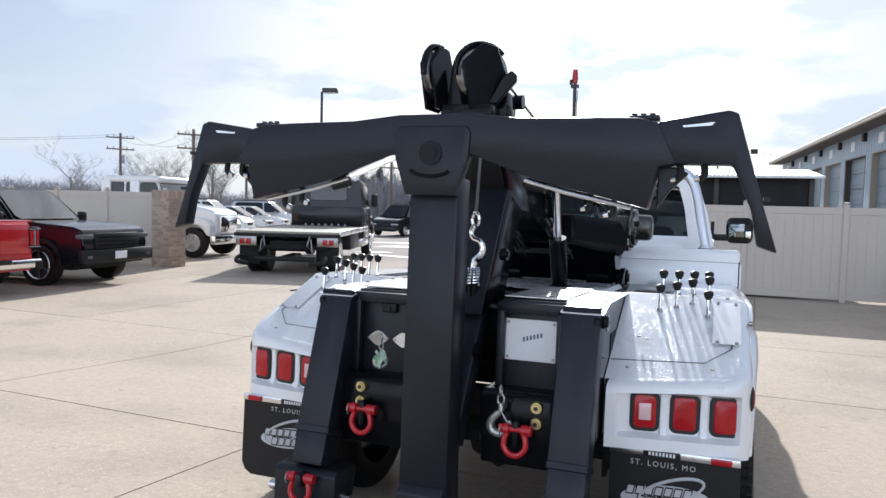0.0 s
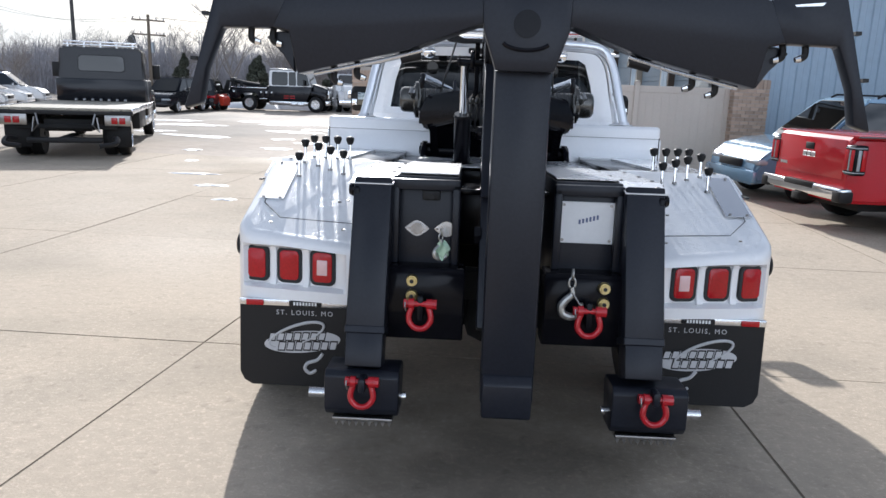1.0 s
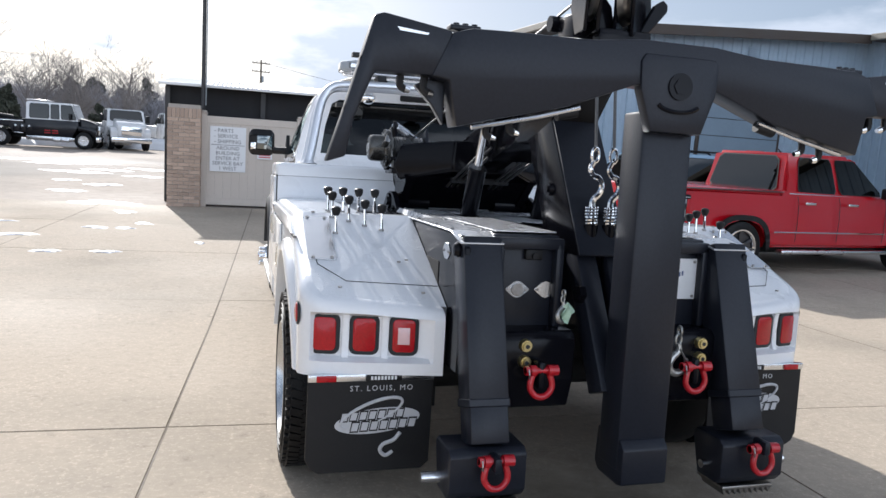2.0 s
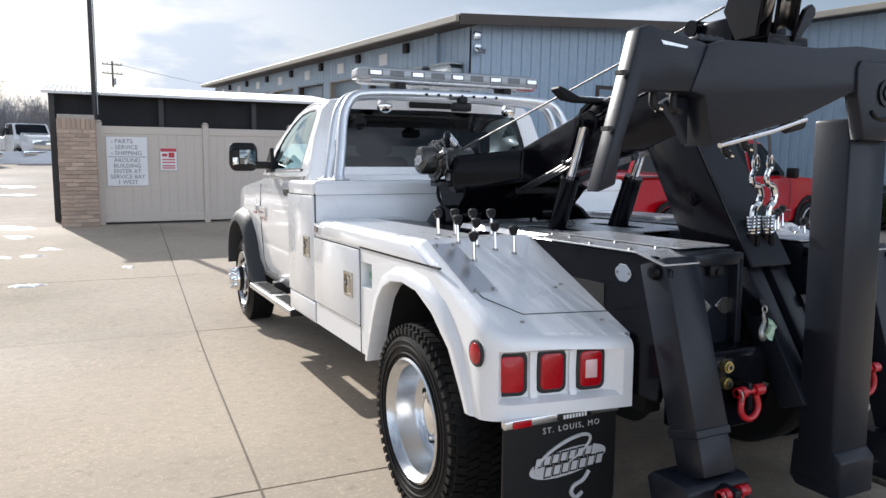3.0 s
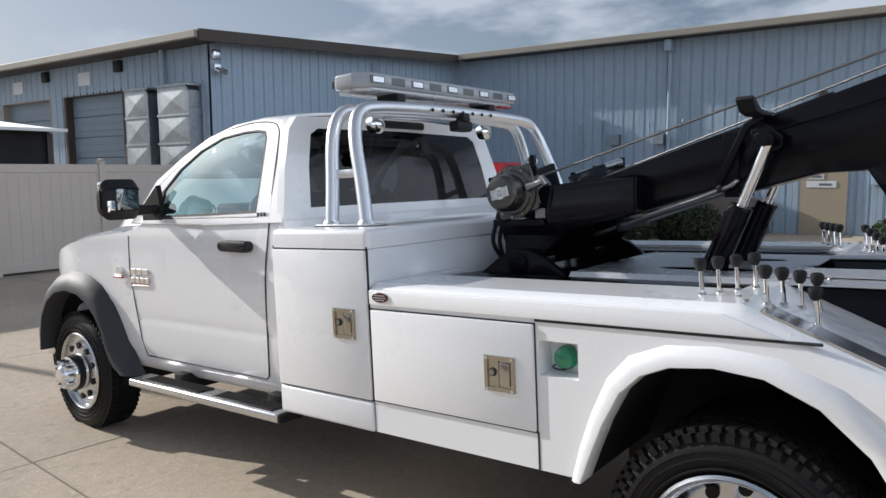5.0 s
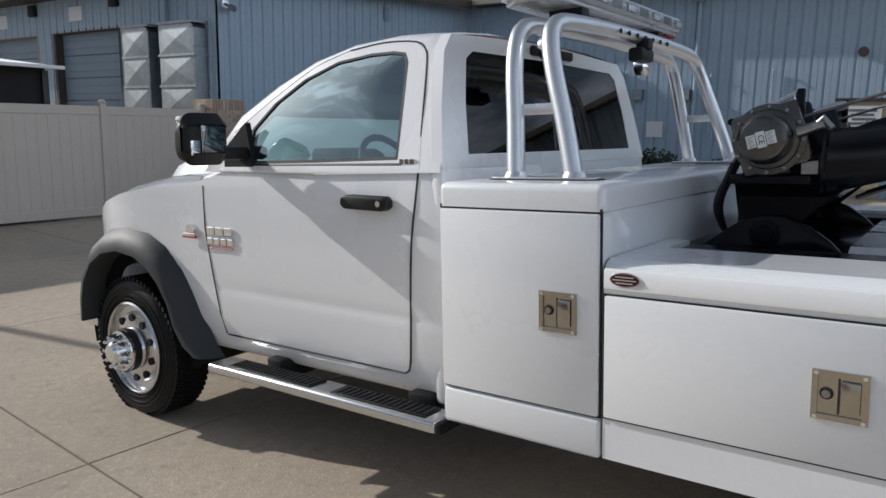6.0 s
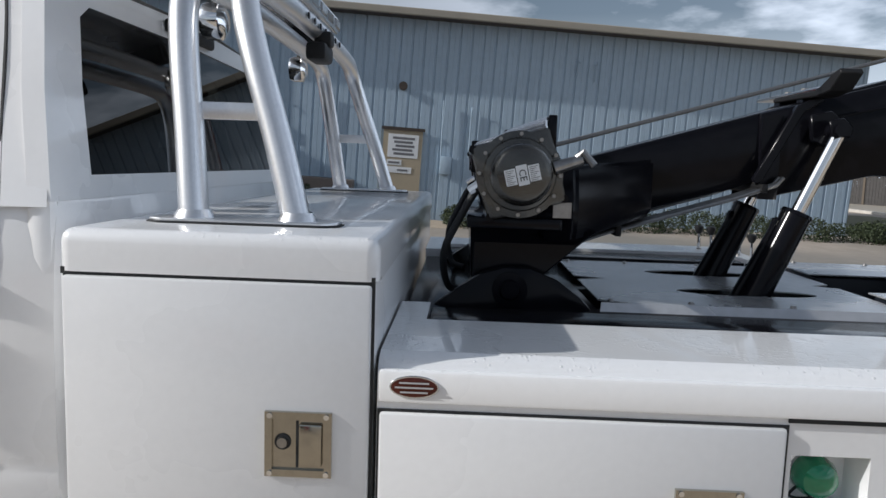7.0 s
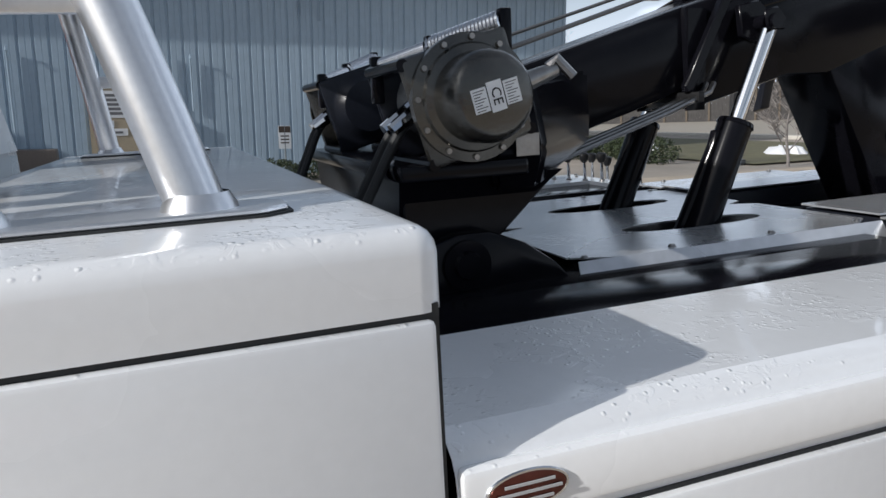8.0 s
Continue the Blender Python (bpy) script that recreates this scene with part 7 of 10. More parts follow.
# wide boom foot
bm = B()
pl = [(-0.45, 1.67), (0.45, 1.67), (0.46, 1.60), (0.20, 1.32), (-0.20, 1.32), (-0.46, 1.60)]
top = [bm.verts.new((x * 0.96, y, 1.515 + (0.03 if y < 1.5 else 0.0))) for x, y in pl]
mid = [bm.verts.new((x * 1.07 if y > 1.5 else x, y + (0.04 if y > 1.65 else 0), 1.385 + (0.03 if y < 1.5 else 0))) for x, y in pl]
bot = [bm.verts.new((x * 0.98, y + (0.02 if y > 1.65 else 0), 1.30 + (0.07 if y < 1.5 else 0))) for x, y in pl]
for a, b in ((top, mid), (mid, bot)):
    for k in range(6):
        bm.faces.new((a[k], a[(k + 1) % 6], b[(k + 1) % 6], b[k]))
bm.faces.new(top), bm.faces.new(bot[::-1])
bmesh.ops.bevel(bm, geom=list(bm.edges), offset=0.010, segments=2, affect="EDGES")
bpart("boom_foot", bm, BLACKGLOSS, boom, "glossy black flared boom foot")
bm = B()
prism(bm, [(-0.48, 1.90), (0.48, 1.90), (0.49, 1.64), (0.30, 1.55), (-0.30, 1.55), (-0.49, 1.64)], 1.335, 1.368, "z", 0.006, 2)
bpart("winch_tray", bm, BLACKGLOSS, boom, "black steel winch tray")
bm = B()
lo = [bm.verts.new(p) for p in ((-0.36, 1.88, 1.13), (0.36, 1.88, 1.13), (0.36, 1.79, 1.13), (-0.36, 1.79, 1.13))]
hi = [bm.verts.new(p) for p in ((-0.43, 1.89, 1.334), (0.43, 1.89, 1.334), (0.43, 1.53, 1.334), (-0.43, 1.53, 1.334))]
for k in range(4):
    bm.faces.new((lo[k], lo[(k + 1) % 4], hi[(k + 1) % 4], hi[k]))
bm.faces.new(lo[::-1]), bm.faces.new(hi)
bpart("tray_gusset", bm, BLACKGLOSS)
# mast: one box under the boom with a satin plate down its back
bm = B()
prism(bm, [(0.445, 1.535), (0.22, 1.16), (0.16, 1.06), (-0.145, 1.06), (0.195, 1.60), (0.30, 1.62)], -0.107, 0.107, "x", 0.006, 2)
lg = bpart("mast", bm, BLACKGLOSS, boom, "glossy black slanted mast under the boom")
bm = B()
prism(bm, [(-0.147, 1.06), (0.193, 1.60), (0.183, 1.606), (-0.157, 1.066)], -0.105, 0.105, "x", 0.002)
bpart("back_plate", bm, BLACKSATIN, lg, "blue-black satin back plate")
for s in (-1, 1):
    def X(a, b):
        return min(s * a, s * b), max(s * a, s * b)
    bm = B()
    prism(bm, [(1.995, 1.10), (1.985, 1.115), (1.93, 1.155), (1.86, 1.205), (1.79, 1.226), (1.72, 1.226), (1.64, 1.195), (1.57, 1.145), (1.518, 1.09), (1.514, 1.06), (1.995, 1.06)], *X(0.435, 0.470), "x", 0.005, 2)
    bpart("pivot_cheek", bm, BLACKGLOSS, boom, "black arched pivot cheek")
    bm = B()
    prism(bm, [(1.88, 1.08), (1.76, 1.10), (1.72, 1.16), (1.53, 1.33), (1.88, 1.34)], *X(0.36, 0.415), "x", 0.004)
    cyl(bm, (s * 0.22, 1.774, 1.165), (s * 0.482, 1.774, 1.165), 0.050, seg=24)
    cyl(bm, (s * 0.482, 1.774, 1.165), (s * 0.490, 1.774, 1.165), 0.030, 0.026, seg=18)
    bpart("pivot_arm", bm, BLACKGLOSS)
    bm = B()
    box(bm, s * 0.488 - 0.0015, s * 0.488 + 0.0015, 1.615, 1.665, 1.372, 1.415)
    bpart("data_plate", bm, STEEL)
    # lower tilt arm and pins of the mast
    bm = B()
    prism(bm, [(-0.06, 1.10), (-0.10, 1.10), (-0.40, 0.60), (-0.30, 0.56), (-0.03, 1.04)], *X(0.02, 0.104), "x", 0.006, 2)
    bpart("tilt_arm", bm, BLACKSATIN, lg, "blue-black tilt arm")
    bm = B()
    cyl(bm, (s * 0.105, 0.15, 1.31), (s * 0.124, 0.15, 1.31), 0.030, 0.026, 16)
    cyl(bm, (s * 0.124, 0.15, 1.31), (s * 0.132, 0.15, 1.31), 0.016, seg=6)
    cyl(bm, (s * 0.10, -0.19, 0.92), (s * 0.125, -0.19, 0.92), 0.036, seg=6)
    bpieces("pin", bm, BLACKGLOSS, lg)
    bm = B()
    box(bm, *X(0.10, 0.24), 0.05, 0.34, 1.052, 1.075, 0.006)
    bpart("leg_shoe", bm, BLACKGLOSS, lg)
    # lift cylinder and rod
    c0, c1, c2 = Vector((s * 0.200, 1.020, 1.03)), Vector((s * 0.200, 0.872, 1.385)), Vector((s * 0.200, 0.765, 1.64))
    bm = B()
    cyl(bm, c0, c1, 0.046, seg=22)
    cyl(bm, c1, c1 + (c2 - c1).normalized() * 0.012, 0.050, 0.046, seg=22)
    cy = bpart("lift_cylinder", bm, BLACKGLOSS, boom, "black hydraulic lift cylinder")
    bm = B()
    cyl(bm, c1, c2, 0.021, seg=18)
    bpart("piston_rod", bm, CHROME, cy, "chrome piston rod")
    bm = B()
    off = Vector((-s * 0.012, 0.062, 0.0))
    tube(bm, [c0 + off, c1 + off - Vector((0, 0, 0.05)), c1 + off * 0.9 - Vector((0, 0, 0.02)), c1 + off * 0.4 - Vector((0, 0, 0.015))], 0.015, 10)
    bpart("hydraulic_pipe", bm, BLACKGLOSS, cy)
    bm = B()
    prism(bm, [(0.985, 1.478), (0.992, 1.495), (0.872, 1.73), (0.80, 1.765), (0.79, 1.745), (0.85, 1.71), (0.965, 1.486)], *X(0.125, 0.150), "x", 0.003)
    prism(bm, [(0.83, 1.62), (0.84, 1.70), (0.775, 1.715), (0.715, 1.67), (0.72, 1.62), (0.78, 1.60)], *X(0.150, 0.172), "x", 0.004)
    prism(bm, [(0.80, 1.63), (0.81, 1.68), (0.765, 1.69), (0.735, 1.66), (0.74, 1.63)], *X(0.222, 0.232), "x", 0.004)
    cyl(bm, (s * 0.10, 0.775, 1.652), (s * 0.240, 0.775, 1.652), 0.020, seg=14)
    bpart("cylinder_bracket", bm, BLACKGLOSS, cy)

    # winch: flange, gear case, drum, tie bars, springs
    wx, wy, wz = 0.49, 1.764, 1.488
    bm = B()
    q = pose(s * wx, wy, wz, -16)
    box(bm, -0.012, 0.012, -0.112, 0.112, -0.106, 0.106, 0.012, 2, m=q)
    win = bpart("winch", bm, GUNMETAL, boom, "dark grey hydraulic winch")
    o = pose(s * 0.50, wy, wz) @ (Matrix() if s > 0 else pose(0, 0, 0, 0, 0, 180))
    bm = B()
    lathe(bm, [(0.118, 0.0), (0.118, 0.018), (0.100, 0.022), (0.096, 0.030), (0.0825, 0.034), (0.0815, 0.092), (0.078, 0.106), (0.071, 0.115), (0.062, 0.1195), (0.0, 0.120)], 36, o)
    gc = bpart("gear_case", bm, GUNMETAL, win, "round grey gear case")
    bm = B()
    for k in range(12):
        a = 2 * math.pi * k / 12
        p = o @ Vector((0.020, 0.109 * math.cos(a), 0.109 * math.sin(a)))
        cyl(bm, p, p + Vector((s * 0.006, 0, 0)), 0.0055, seg=8)
    bpieces("cap_screw", bm, STEEL, gc)
    bm = B()
    for dy, h in ((0.031, 0.021), (0.0, 0.026), (-0.031, 0.021)):
        box(bm, 0.1205, 0.1215, dy - 0.0143, dy + 0.0143, -h, h, m=o @ pose(0, 0, 0, -14 if s > 0 else 14))
    st = bpart("label_sticker", bm, SIGNWHITE, gc, "white sticker", smooth=0)
    for dy in (0.031, -0.031):
        for k in range(8):
            bm = B()
            box(bm, 0.1216, 0.1220, dy - 0.011, dy + 0.011 - 0.005 * (k % 3), 0.0155 - 0.0048 * k, 0.0168 - 0.0048 * k, m=o @ pose(0, 0, 0, -14 if s > 0 else 14))
            bpart("printed_line", bm, GUNMETAL, st, smooth=0)
    wm = Matrix.Translation(-OW) @ o @ pose(0.122, 0, 0, -14 if s > 0 else 14) @ pose(0, 0, 0, 90, 0, 90) @ pose(0, 0, 0, 0, 0, -90)
    writing("lettering", "CE", 0.026, wm, BLACKMATT, st, depth=0.0004)
    bm = B()
    p = [o @ Vector(v) for v in ((0.03, -0.10 if s > 0 else 0.10, 0.02), (0.03, -0.15 if s > 0 else 0.15, 0.03))]
    cyl(bm, Vector((s * 0.53, wy - 0.09, wz + 0.02)), Vector((s * 0.53, wy - 0.165, wz + 0.045)), 0.020, 0.014, 12)
    tube(bm, [(s * 0.53, wy - 0.15, wz + 0.05), (s * 0.535, wy - 0.165, wz + 0.065), (s * 0.545, wy - 0.195, wz + 0.03)], 0.010, 8)
    bpart("clutch_lever", bm, STEEL, win, "bright free-spool lever")
    bm = B()
    lathe(bm, [(0.0, 0.0)] + [(0.070 + 0.0075 * (k % 2), 0.0075 * k) for k in range(28)] + [(0.0, 0.21)], 24, pose(s * 0.28, wy, wz) @ (Matrix() if s > 0 else pose(0, 0, 0, 0, 0, 180)))
    bpart("drum", bm, ROPE, win, "drum wound with wire rope")
    bm = B()
    box(bm, -0.010, 0.010, -0.112, 0.112, -0.106, 0.106, 0.012, 2, m=pose(s * 0.27, wy, wz, -16))
    lathe(bm, [(0.0, -0.040), (0.070, -0.036), (0.092, -0.012), (0.100, -0.010)], 28, pose(s * 0.27, wy, wz) @ (Matrix() if s > 0 else pose(0, 0, 0, 0, 0, 180)))
    bpart("motor_flange", bm, BLACKSATIN, win, "black inner winch flange")
    bm = B()
    for dy, dz in ((0.105, 0.095), (0.105, -0.095), (-0.105, -0.095)):
        v = pose(0, wy, wz, -16) @ Vector((0, dy, dz))
        cyl(bm, (s * 0.27, v.y, v.z), (s * 0.50, v.y, v.z), 0.012, seg=10)
    bpieces("tie_bar", bm, BLACKGLOSS, win)
    bm = B()
    v0, v1 = Vector((s * 0.29, 1.882, 1.557)), Vector((s * 0.475, 1.677, 1.627))
    cyl(bm, v0, v1, 0.012, seg=8)
    n = 220
    u, v, d = basis(v1 - v0)
    hel = [v0 + (v1 - v0) * (0.45 + 0.53 * k / n) + 0.0215 * (math.cos(k * 0.55) * u + math.sin(k * 0.55) * v) for k in range(n)]
    tube(bm, hel, 0.0042, 5)
    cyl(bm, v0 + (v1 - v0) * 0.05, v0 + (v1 - v0) * 0.42, 0.019, seg=12)
    bpart("tension_spring", bm, BRUSHED, win, "coil spring of the cable tensioner")
    bm = B()
    for p in (v0, v0.lerp(v1, 0.45), v1):
        box(bm, p.x - 0.012, p.x + 0.012, p.y - 0.012, p.y + 0.012, p.z - 0.07, p.z + 0.025, 0.004)
    bpieces("tensioner_bracket", bm, BLACKGLOSS, win)
    # hydraulic hoses
    for k in range(2):
        bm = B()
        x0 = 0.37 + 0.055 * k
        tube(bm, smooth_path([(s * x0, 1.842, wz - 0.02), (s * (x0 + 0.005), 1.880, wz - 0.055), (s * (x0 - 0.01), 1.92, wz - 0.13), (s * (x0 - 0.04), 1.965, 1.25), (s * 0.29, 1.95, 1.14), (s * 0.25, 1.90, 1.12)], 5), 0.0105, 10)
        ho = bpart("hose", bm, SEAL, win, "black hydraulic hose")
        bm = B()
        cyl(bm, (s * x0, 1.822, wz - 0.005), (s * (x0 + 0.004), 1.897, wz - 0.055), 0.0185, 0.0145, 10)
        bpart("fitting", bm, CHROME, ho, "bright crimped hose fitting")
        bm = B()
        cyl(bm, (s * x0, 1.809, wz + 0.002), (s * x0, 1.826, wz - 0.008), 0.023, seg=6)
        bpart("nut", bm, CHROME, ho)
    # cable from drum to head
    bm = B()
    tube(bm, [(s * 0.36, 1.74, 1.548), (s * 0.12, 0.02, 2.05)], 0.0055, 8)
    bpart("cable", bm, ROPE, win, "steel winch cable")
    # service lines along the underside
    for k in range(3):
        bm = B()
        x = s * (0.165 - 0.032 * k)
        tube(bm, [(x, 1.54, 1.275), (x, 1.44, 1.312), (x, 1.05, 1.432), (x, 0.925, 1.478), (x * 0.9, 0.90, 1.50)], 0.0075, 8)
        bpart("service_line", bm, STEEL, boom, "steel hydraulic line")
bm = B()
box(bm, -0.18, 0.18, 0.955, 0.975, 1.452, 1.480, 0.004)
box(bm, -0.18, 0.18, 1.405, 1.425, 1.298, 1.335, 0.004)
bpieces("line_clamp", bm, BLACKMATT)
# cable guide bar across the boom
bm = B()
box(bm, -0.225, 0.25, 0.785, 0.845, 1.772, 1.782, 0.002)
guide = bpart("cable_guide", bm, BRUSHED, boom, "bright steel cable guide bar")
bm = B()
prism(bm, [(-0.20, 1.771), (-0.235, 1.784), (-0.30, 1.812), (-0.335, 1.822), (-0.345, 1.808), (-0.29, 1.762), (-0.21, 1.752), (0.10, 1.758), (0.10, 1.771)], 0.782, 0.848, "y", 0.003)
bpart("guide_lip", bm, BLACKMATT, guide, "black upturned guide lip")
bm = B()
for x in (-0.085, 0.085):
    box(bm, x - 0.022, x + 0.022, 0.79, 0.84, 1.69, 1.771)
bpieces("guide_post", bm, BLACKGLOSS, guide)
bm = B()
for x in (-0.06, 0.06):
    cyl(bm, (x, 0.815, 1.782), (x, 0.815, 1.792), 0.012, seg=6)
bpieces("guide_bolt", bm, STEEL, guide)
# boom head with sheaves
bm = B()
box(bm, -0.15, 0.15, -0.05, 0.10, 1.86, 2.0, 0.01)
box(bm, -0.10, 0.12, -0.17, -0.04, 1.86, 1.925, 0.01)
cyl(bm, (-0.17, 0.14, 1.985), (0.17, 0.14, 1.985), 0.032, seg=16)
head = bpart("boom_head", bm, BLACKGLOSS, boom, "black boom head with twin sheaves")
for x, lean, gap, swivel in ((-0.181, -2, 0.024, -9), (0.012, 5, 0.034, -48)):
    q = pose(x + 0.045, -0.12, 2.055, 0, lean, swivel)
    bm = B()
    lathe(bm, [(0.0, 0.008 - gap), (0.105, 0.008 - gap), (0.09, -0.006), (0.09, 0.006), (0.105, gap - 0.008), (0.0, gap - 0.008)], 28, q)
    sv = bpart("sheave", bm, STEEL, head, "grooved cable sheave")
    for off in (-gap, gap):
        bm = B()
        prism(bm, [(-0.06, -0.15), (0.05, -0.15), (0.118, -0.03), (0.078, 0.035), (0.045, 0.112), (-0.02, 0.122), (-0.105, 0.035), (-0.085, -0.05)], off - 0.007, off + 0.007, "x", 0.004)
        bmesh.ops.transform(bm, matrix=q, verts=bm.verts)
        bpart("sheave_cheek", bm, BLACKGLOSS, sv, "black sheave cheek")
    bm = B()
    tube(bm, [q @ Vector((0, 0.12 * math.cos(a), 0.12 * math.sin(a))) for a in [math.radians(t) for t in range(45, 190, 12)]], 0.014, 8)
    bpart("sheave_guard", bm, BLACKGLOSS, sv)
bm = B()
prism(bm, [(-0.085, 2.09), (-0.02, 2.02), (0.0, 1.93), (-0.10, 1.93)], -0.10, -0.085, "y", 0.003)
bpart("link_plate", bm, BLACKGLOSS, head)
bm = B()
prism(bm, [(0.09, 1.93), (0.13, 1.93), (0.205, 2.02), (0.205, 2.045), (0.185, 2.062), (0.15, 2.04)], -0.13, -0.105, "y", 0.004)
bpart("side_roller", bm, BLACKGLOSS, head)

# ---- stowed winch hooks in their tubes ----
for x, y in ((-0.035, -0.085), (0.045, -0.085)):
    hh = thing("cable_hook_holder", pose(x, y, 0.98), "black tube holding a cable hook with spring collar", "hook holder", group="stowed cable hooks")
    bm = B()
    cyl(bm, (0, 0, -0.16), (0, 0, 0.20), 0.030, seg=18)
    part("tube", bm, BLACKGLOSS, hh)
    bm = B()
    tube(bm, [(0.026 * math.cos(k * 0.5), 0.026 * math.sin(k * 0.5), 0.20 + 0.072 * k / 75) for k in range(76)], 0.0048, 6)
    part("spring", bm, CHROME, hh)
    bm = B()
    pts = [(0, 0, 0.27), (0.004, 0, 0.30), (0.028, 0, 0.325), (0.036, 0, 0.355), (0.022, 0, 0.385), (-0.004, 0, 0.395), (-0.016, 0, 0.42), (-0.004, 0, 0.45)]
    p = smooth_path(pts, 4)
    tube(bm, p, [0.015 - 0.005 * i / len(p) for i in range(len(p))], 10)
    tube(bm, [(0.015 * math.cos(a), 0.0, 0.475 + 0.028 * math.sin(a)) for a in [2 * math.pi * k / 16 for k in range(17)]], 0.007, 8, cap=False)
    part("hook", bm, CHROME, hh)
    bm = B()
    tube(bm, [(0, 0, 0.50), (0.0, 0.03, 0.75), (0.0, 0.10, 1.02)], 0.0065, 8)
    part("rope_eye", bm, ROPE, hh)

# ---- wheel lift, folded up at the tail ----
lift = thing("wheel_lift", pose(0.014, -0.47, 0.30) @ Matrix.Diagonal((0.98, 1, 0.983, 1)), "blue-black wheel lift folded upright with its crossbar on top", "wheel lift")
OL = Vector((0, -0.47, 0.30))


def lpieces(name, bm, mat, parent=lift, label="", smooth=35):
    bmesh.ops.translate(bm, verts=bm.verts, vec=-OL)
    pieces(name, bm, mat, parent, label, smooth)


def lpart(name, bm, mat, parent=lift, label="", smooth=35):
    bmesh.ops.translate(bm, verts=bm.verts, vec=-OL)
    return part(name, bm, mat, parent, label, smooth)


bm = B()
box(bm, -0.098, 0.098, -0.50, -0.36, 0.34, 1.62, 0.012, 2)
lpart("stinger", bm, BLACKSATIN, lift, "blue-black square stinger tube")
bm = B()
prism(bm, [(-0.53, 0.30), (-0.53, 0.43), (-0.50, 0.46), (-0.34, 0.46), (-0.33, 0.32), (-0.36, 0.29), (-0.50, 0.29)], -0.092, 0.092, "x", 0.008, 2)
lpart("stinger_end", bm, BLACKSATIN)
bm = B()
prism(bm, [(-0.099, 1.545), (0.099, 1.545), (0.112, 1.585), (0.145, 1.68), (0.150, 1.775), (0.135, 1.80), (-0.135, 1.80), (-0.150, 1.775), (-0.145, 1.68), (-0.112, 1.585)], -0.545, -0.495, "y", 0.008, 2)
lpart("knuckle_plate", bm, BLACKSATIN, lift, "blue-black knuckle plate")
bm = B()
cyl(bm, (0, -0.544, 1.70), (0, -0.552, 1.70), 0.045, seg=24)
cyl(bm, (0, -0.551, 1.70), (0, -0.556, 1.70), 0.028, seg=6)
tube(bm, [(0.08 * math.cos(a), -0.546, 1.645 + 0.03 * math.sin(a)) for a in [math.radians(180 + t) for t in range(15, 170, 12)]], 0.008, 6)
lpart("knuckle_pin", bm, BLACKGLOSS)
half = [(0.0, 1.845), (0.14, 1.845), (0.33, 1.825), (0.60, 1.822), (0.735, 1.818), (0.80, 1.800), (0.86, 1.665), (0.805, 1.655), (0.775, 1.515), (0.655, 1.545), (0.40, 1.605), (0.16, 1.695), (0.0, 1.695)]
poly = half + [(-x, z) for x, z in reversed(half[1:-1])]
bm = B()
prism(bm, poly, -0.535, -0.43, "y", 0.006, 2)
lpart("crossbar", bm, BLACKSATIN, lift, "blue-black tapered crossbar plate")
for s in (-1, 1):
    bm = B()
    box(bm, min(s * 0.70, s * 0.80), max(s * 0.70, s * 0.80), -0.50, -0.45, 1.815, 1.832, 0.004)
    for k in range(3):
        cyl(bm, (s * (0.715 + 0.03 * k), -0.475, 1.832), (s * (0.715 + 0.03 * k), -0.475, 1.840), 0.010, seg=8)
    lpart("top_stop", bm, BLACKSATIN)
    # L-arm: slotted head and hanging claw
    bm = B()
    prism(bm, [(s * x, z) for x, z in ((0.80, 1.805), (1.015, 1.838), (1.045, 1.828), (1.13, 1.53), (1.175, 1.385), (1.115, 1.405), (1.095, 1.52), (1.05, 1.63), (1.035, 1.662), (0.84, 1.665), (0.80, 1.70))], -0.530, -0.472, "y", 0.008, 2)
    arm = lpart("l_arm", bm, BLACKSATIN, lift, "blue-black L-arm with hanging claw")
    bm = B()
    prism(bm, [(s * x, z) for x, z in ((0.875, 1.789), (0.975, 1.799), (0.966, 1.788), (0.88, 1.783))], -0.5325, -0.5285, "y")
    lpart("arm_slot", bm, POLISHED, arm, "bright slot in the arm")
    bm = B()
    for z, x in ((1.70, 1.085), (1.55, 1.128)):
        box(bm, min(s * x, s * (x + 0.02)), max(s * x, s * (x + 0.02)), -0.528, -0.50, z, z + 0.012)
    lpieces("arm_notch", bm, SEAL, arm, smooth=0)
    # pins, chains and catches under the crossbar
    bm = B()
    cyl(bm, (s * 0.355, -0.50, 1.596), (s * 0.425, -0.50, 1.580), 0.021, seg=14)
    lpart("grip_pin", bm, BLACKMATT)
    bm = B()
    tube(bm, [(s * 0.35, -0.515, 1.606), (s * 0.50, -0.515, 1.565), (s * 0.72, -0.515, 1.518)], 0.008, 8)
    lpart("release_rod", bm, BRUSHED, lift, "bright release rod")
    for x, z in ((0.575, 1.535), (0.655, 1.515), (0.87, 1.64), (0.945, 1.645)):
        bm = B()
        tube(bm, smooth_path([(s * x, -0.48, z + 0.03), (s * (x + 0.004), -0.48, z + 0.005), (s * (x + 0.002), -0.48, z - 0.014), (s * (x - 0.016), -0.48, z - 0.024)], 4), 0.012, 8)
        ct = lpart("catch", bm, BLACKMATT, lift, "black catch with bright tip")
        bm = B()
        cyl(bm, (s * (x - 0.012), -0.48, z - 0.022), (s * (x - 0.028), -0.48, z - 0.026), 0.013, 0.009, seg=10)
        lpart("tip", bm, CHROME, ct)
    bm = B()
    prism(bm, [(s * 0.80, 1.66), (s * 0.86, 1.66), (s * 0.90, 1.64), (s * 0.84, 1.58), (s * 0.80, 1.52)], -0.47, -0.44, "y", 0.004)
    lpart("arm_gusset", bm, BLACKSATIN, arm)

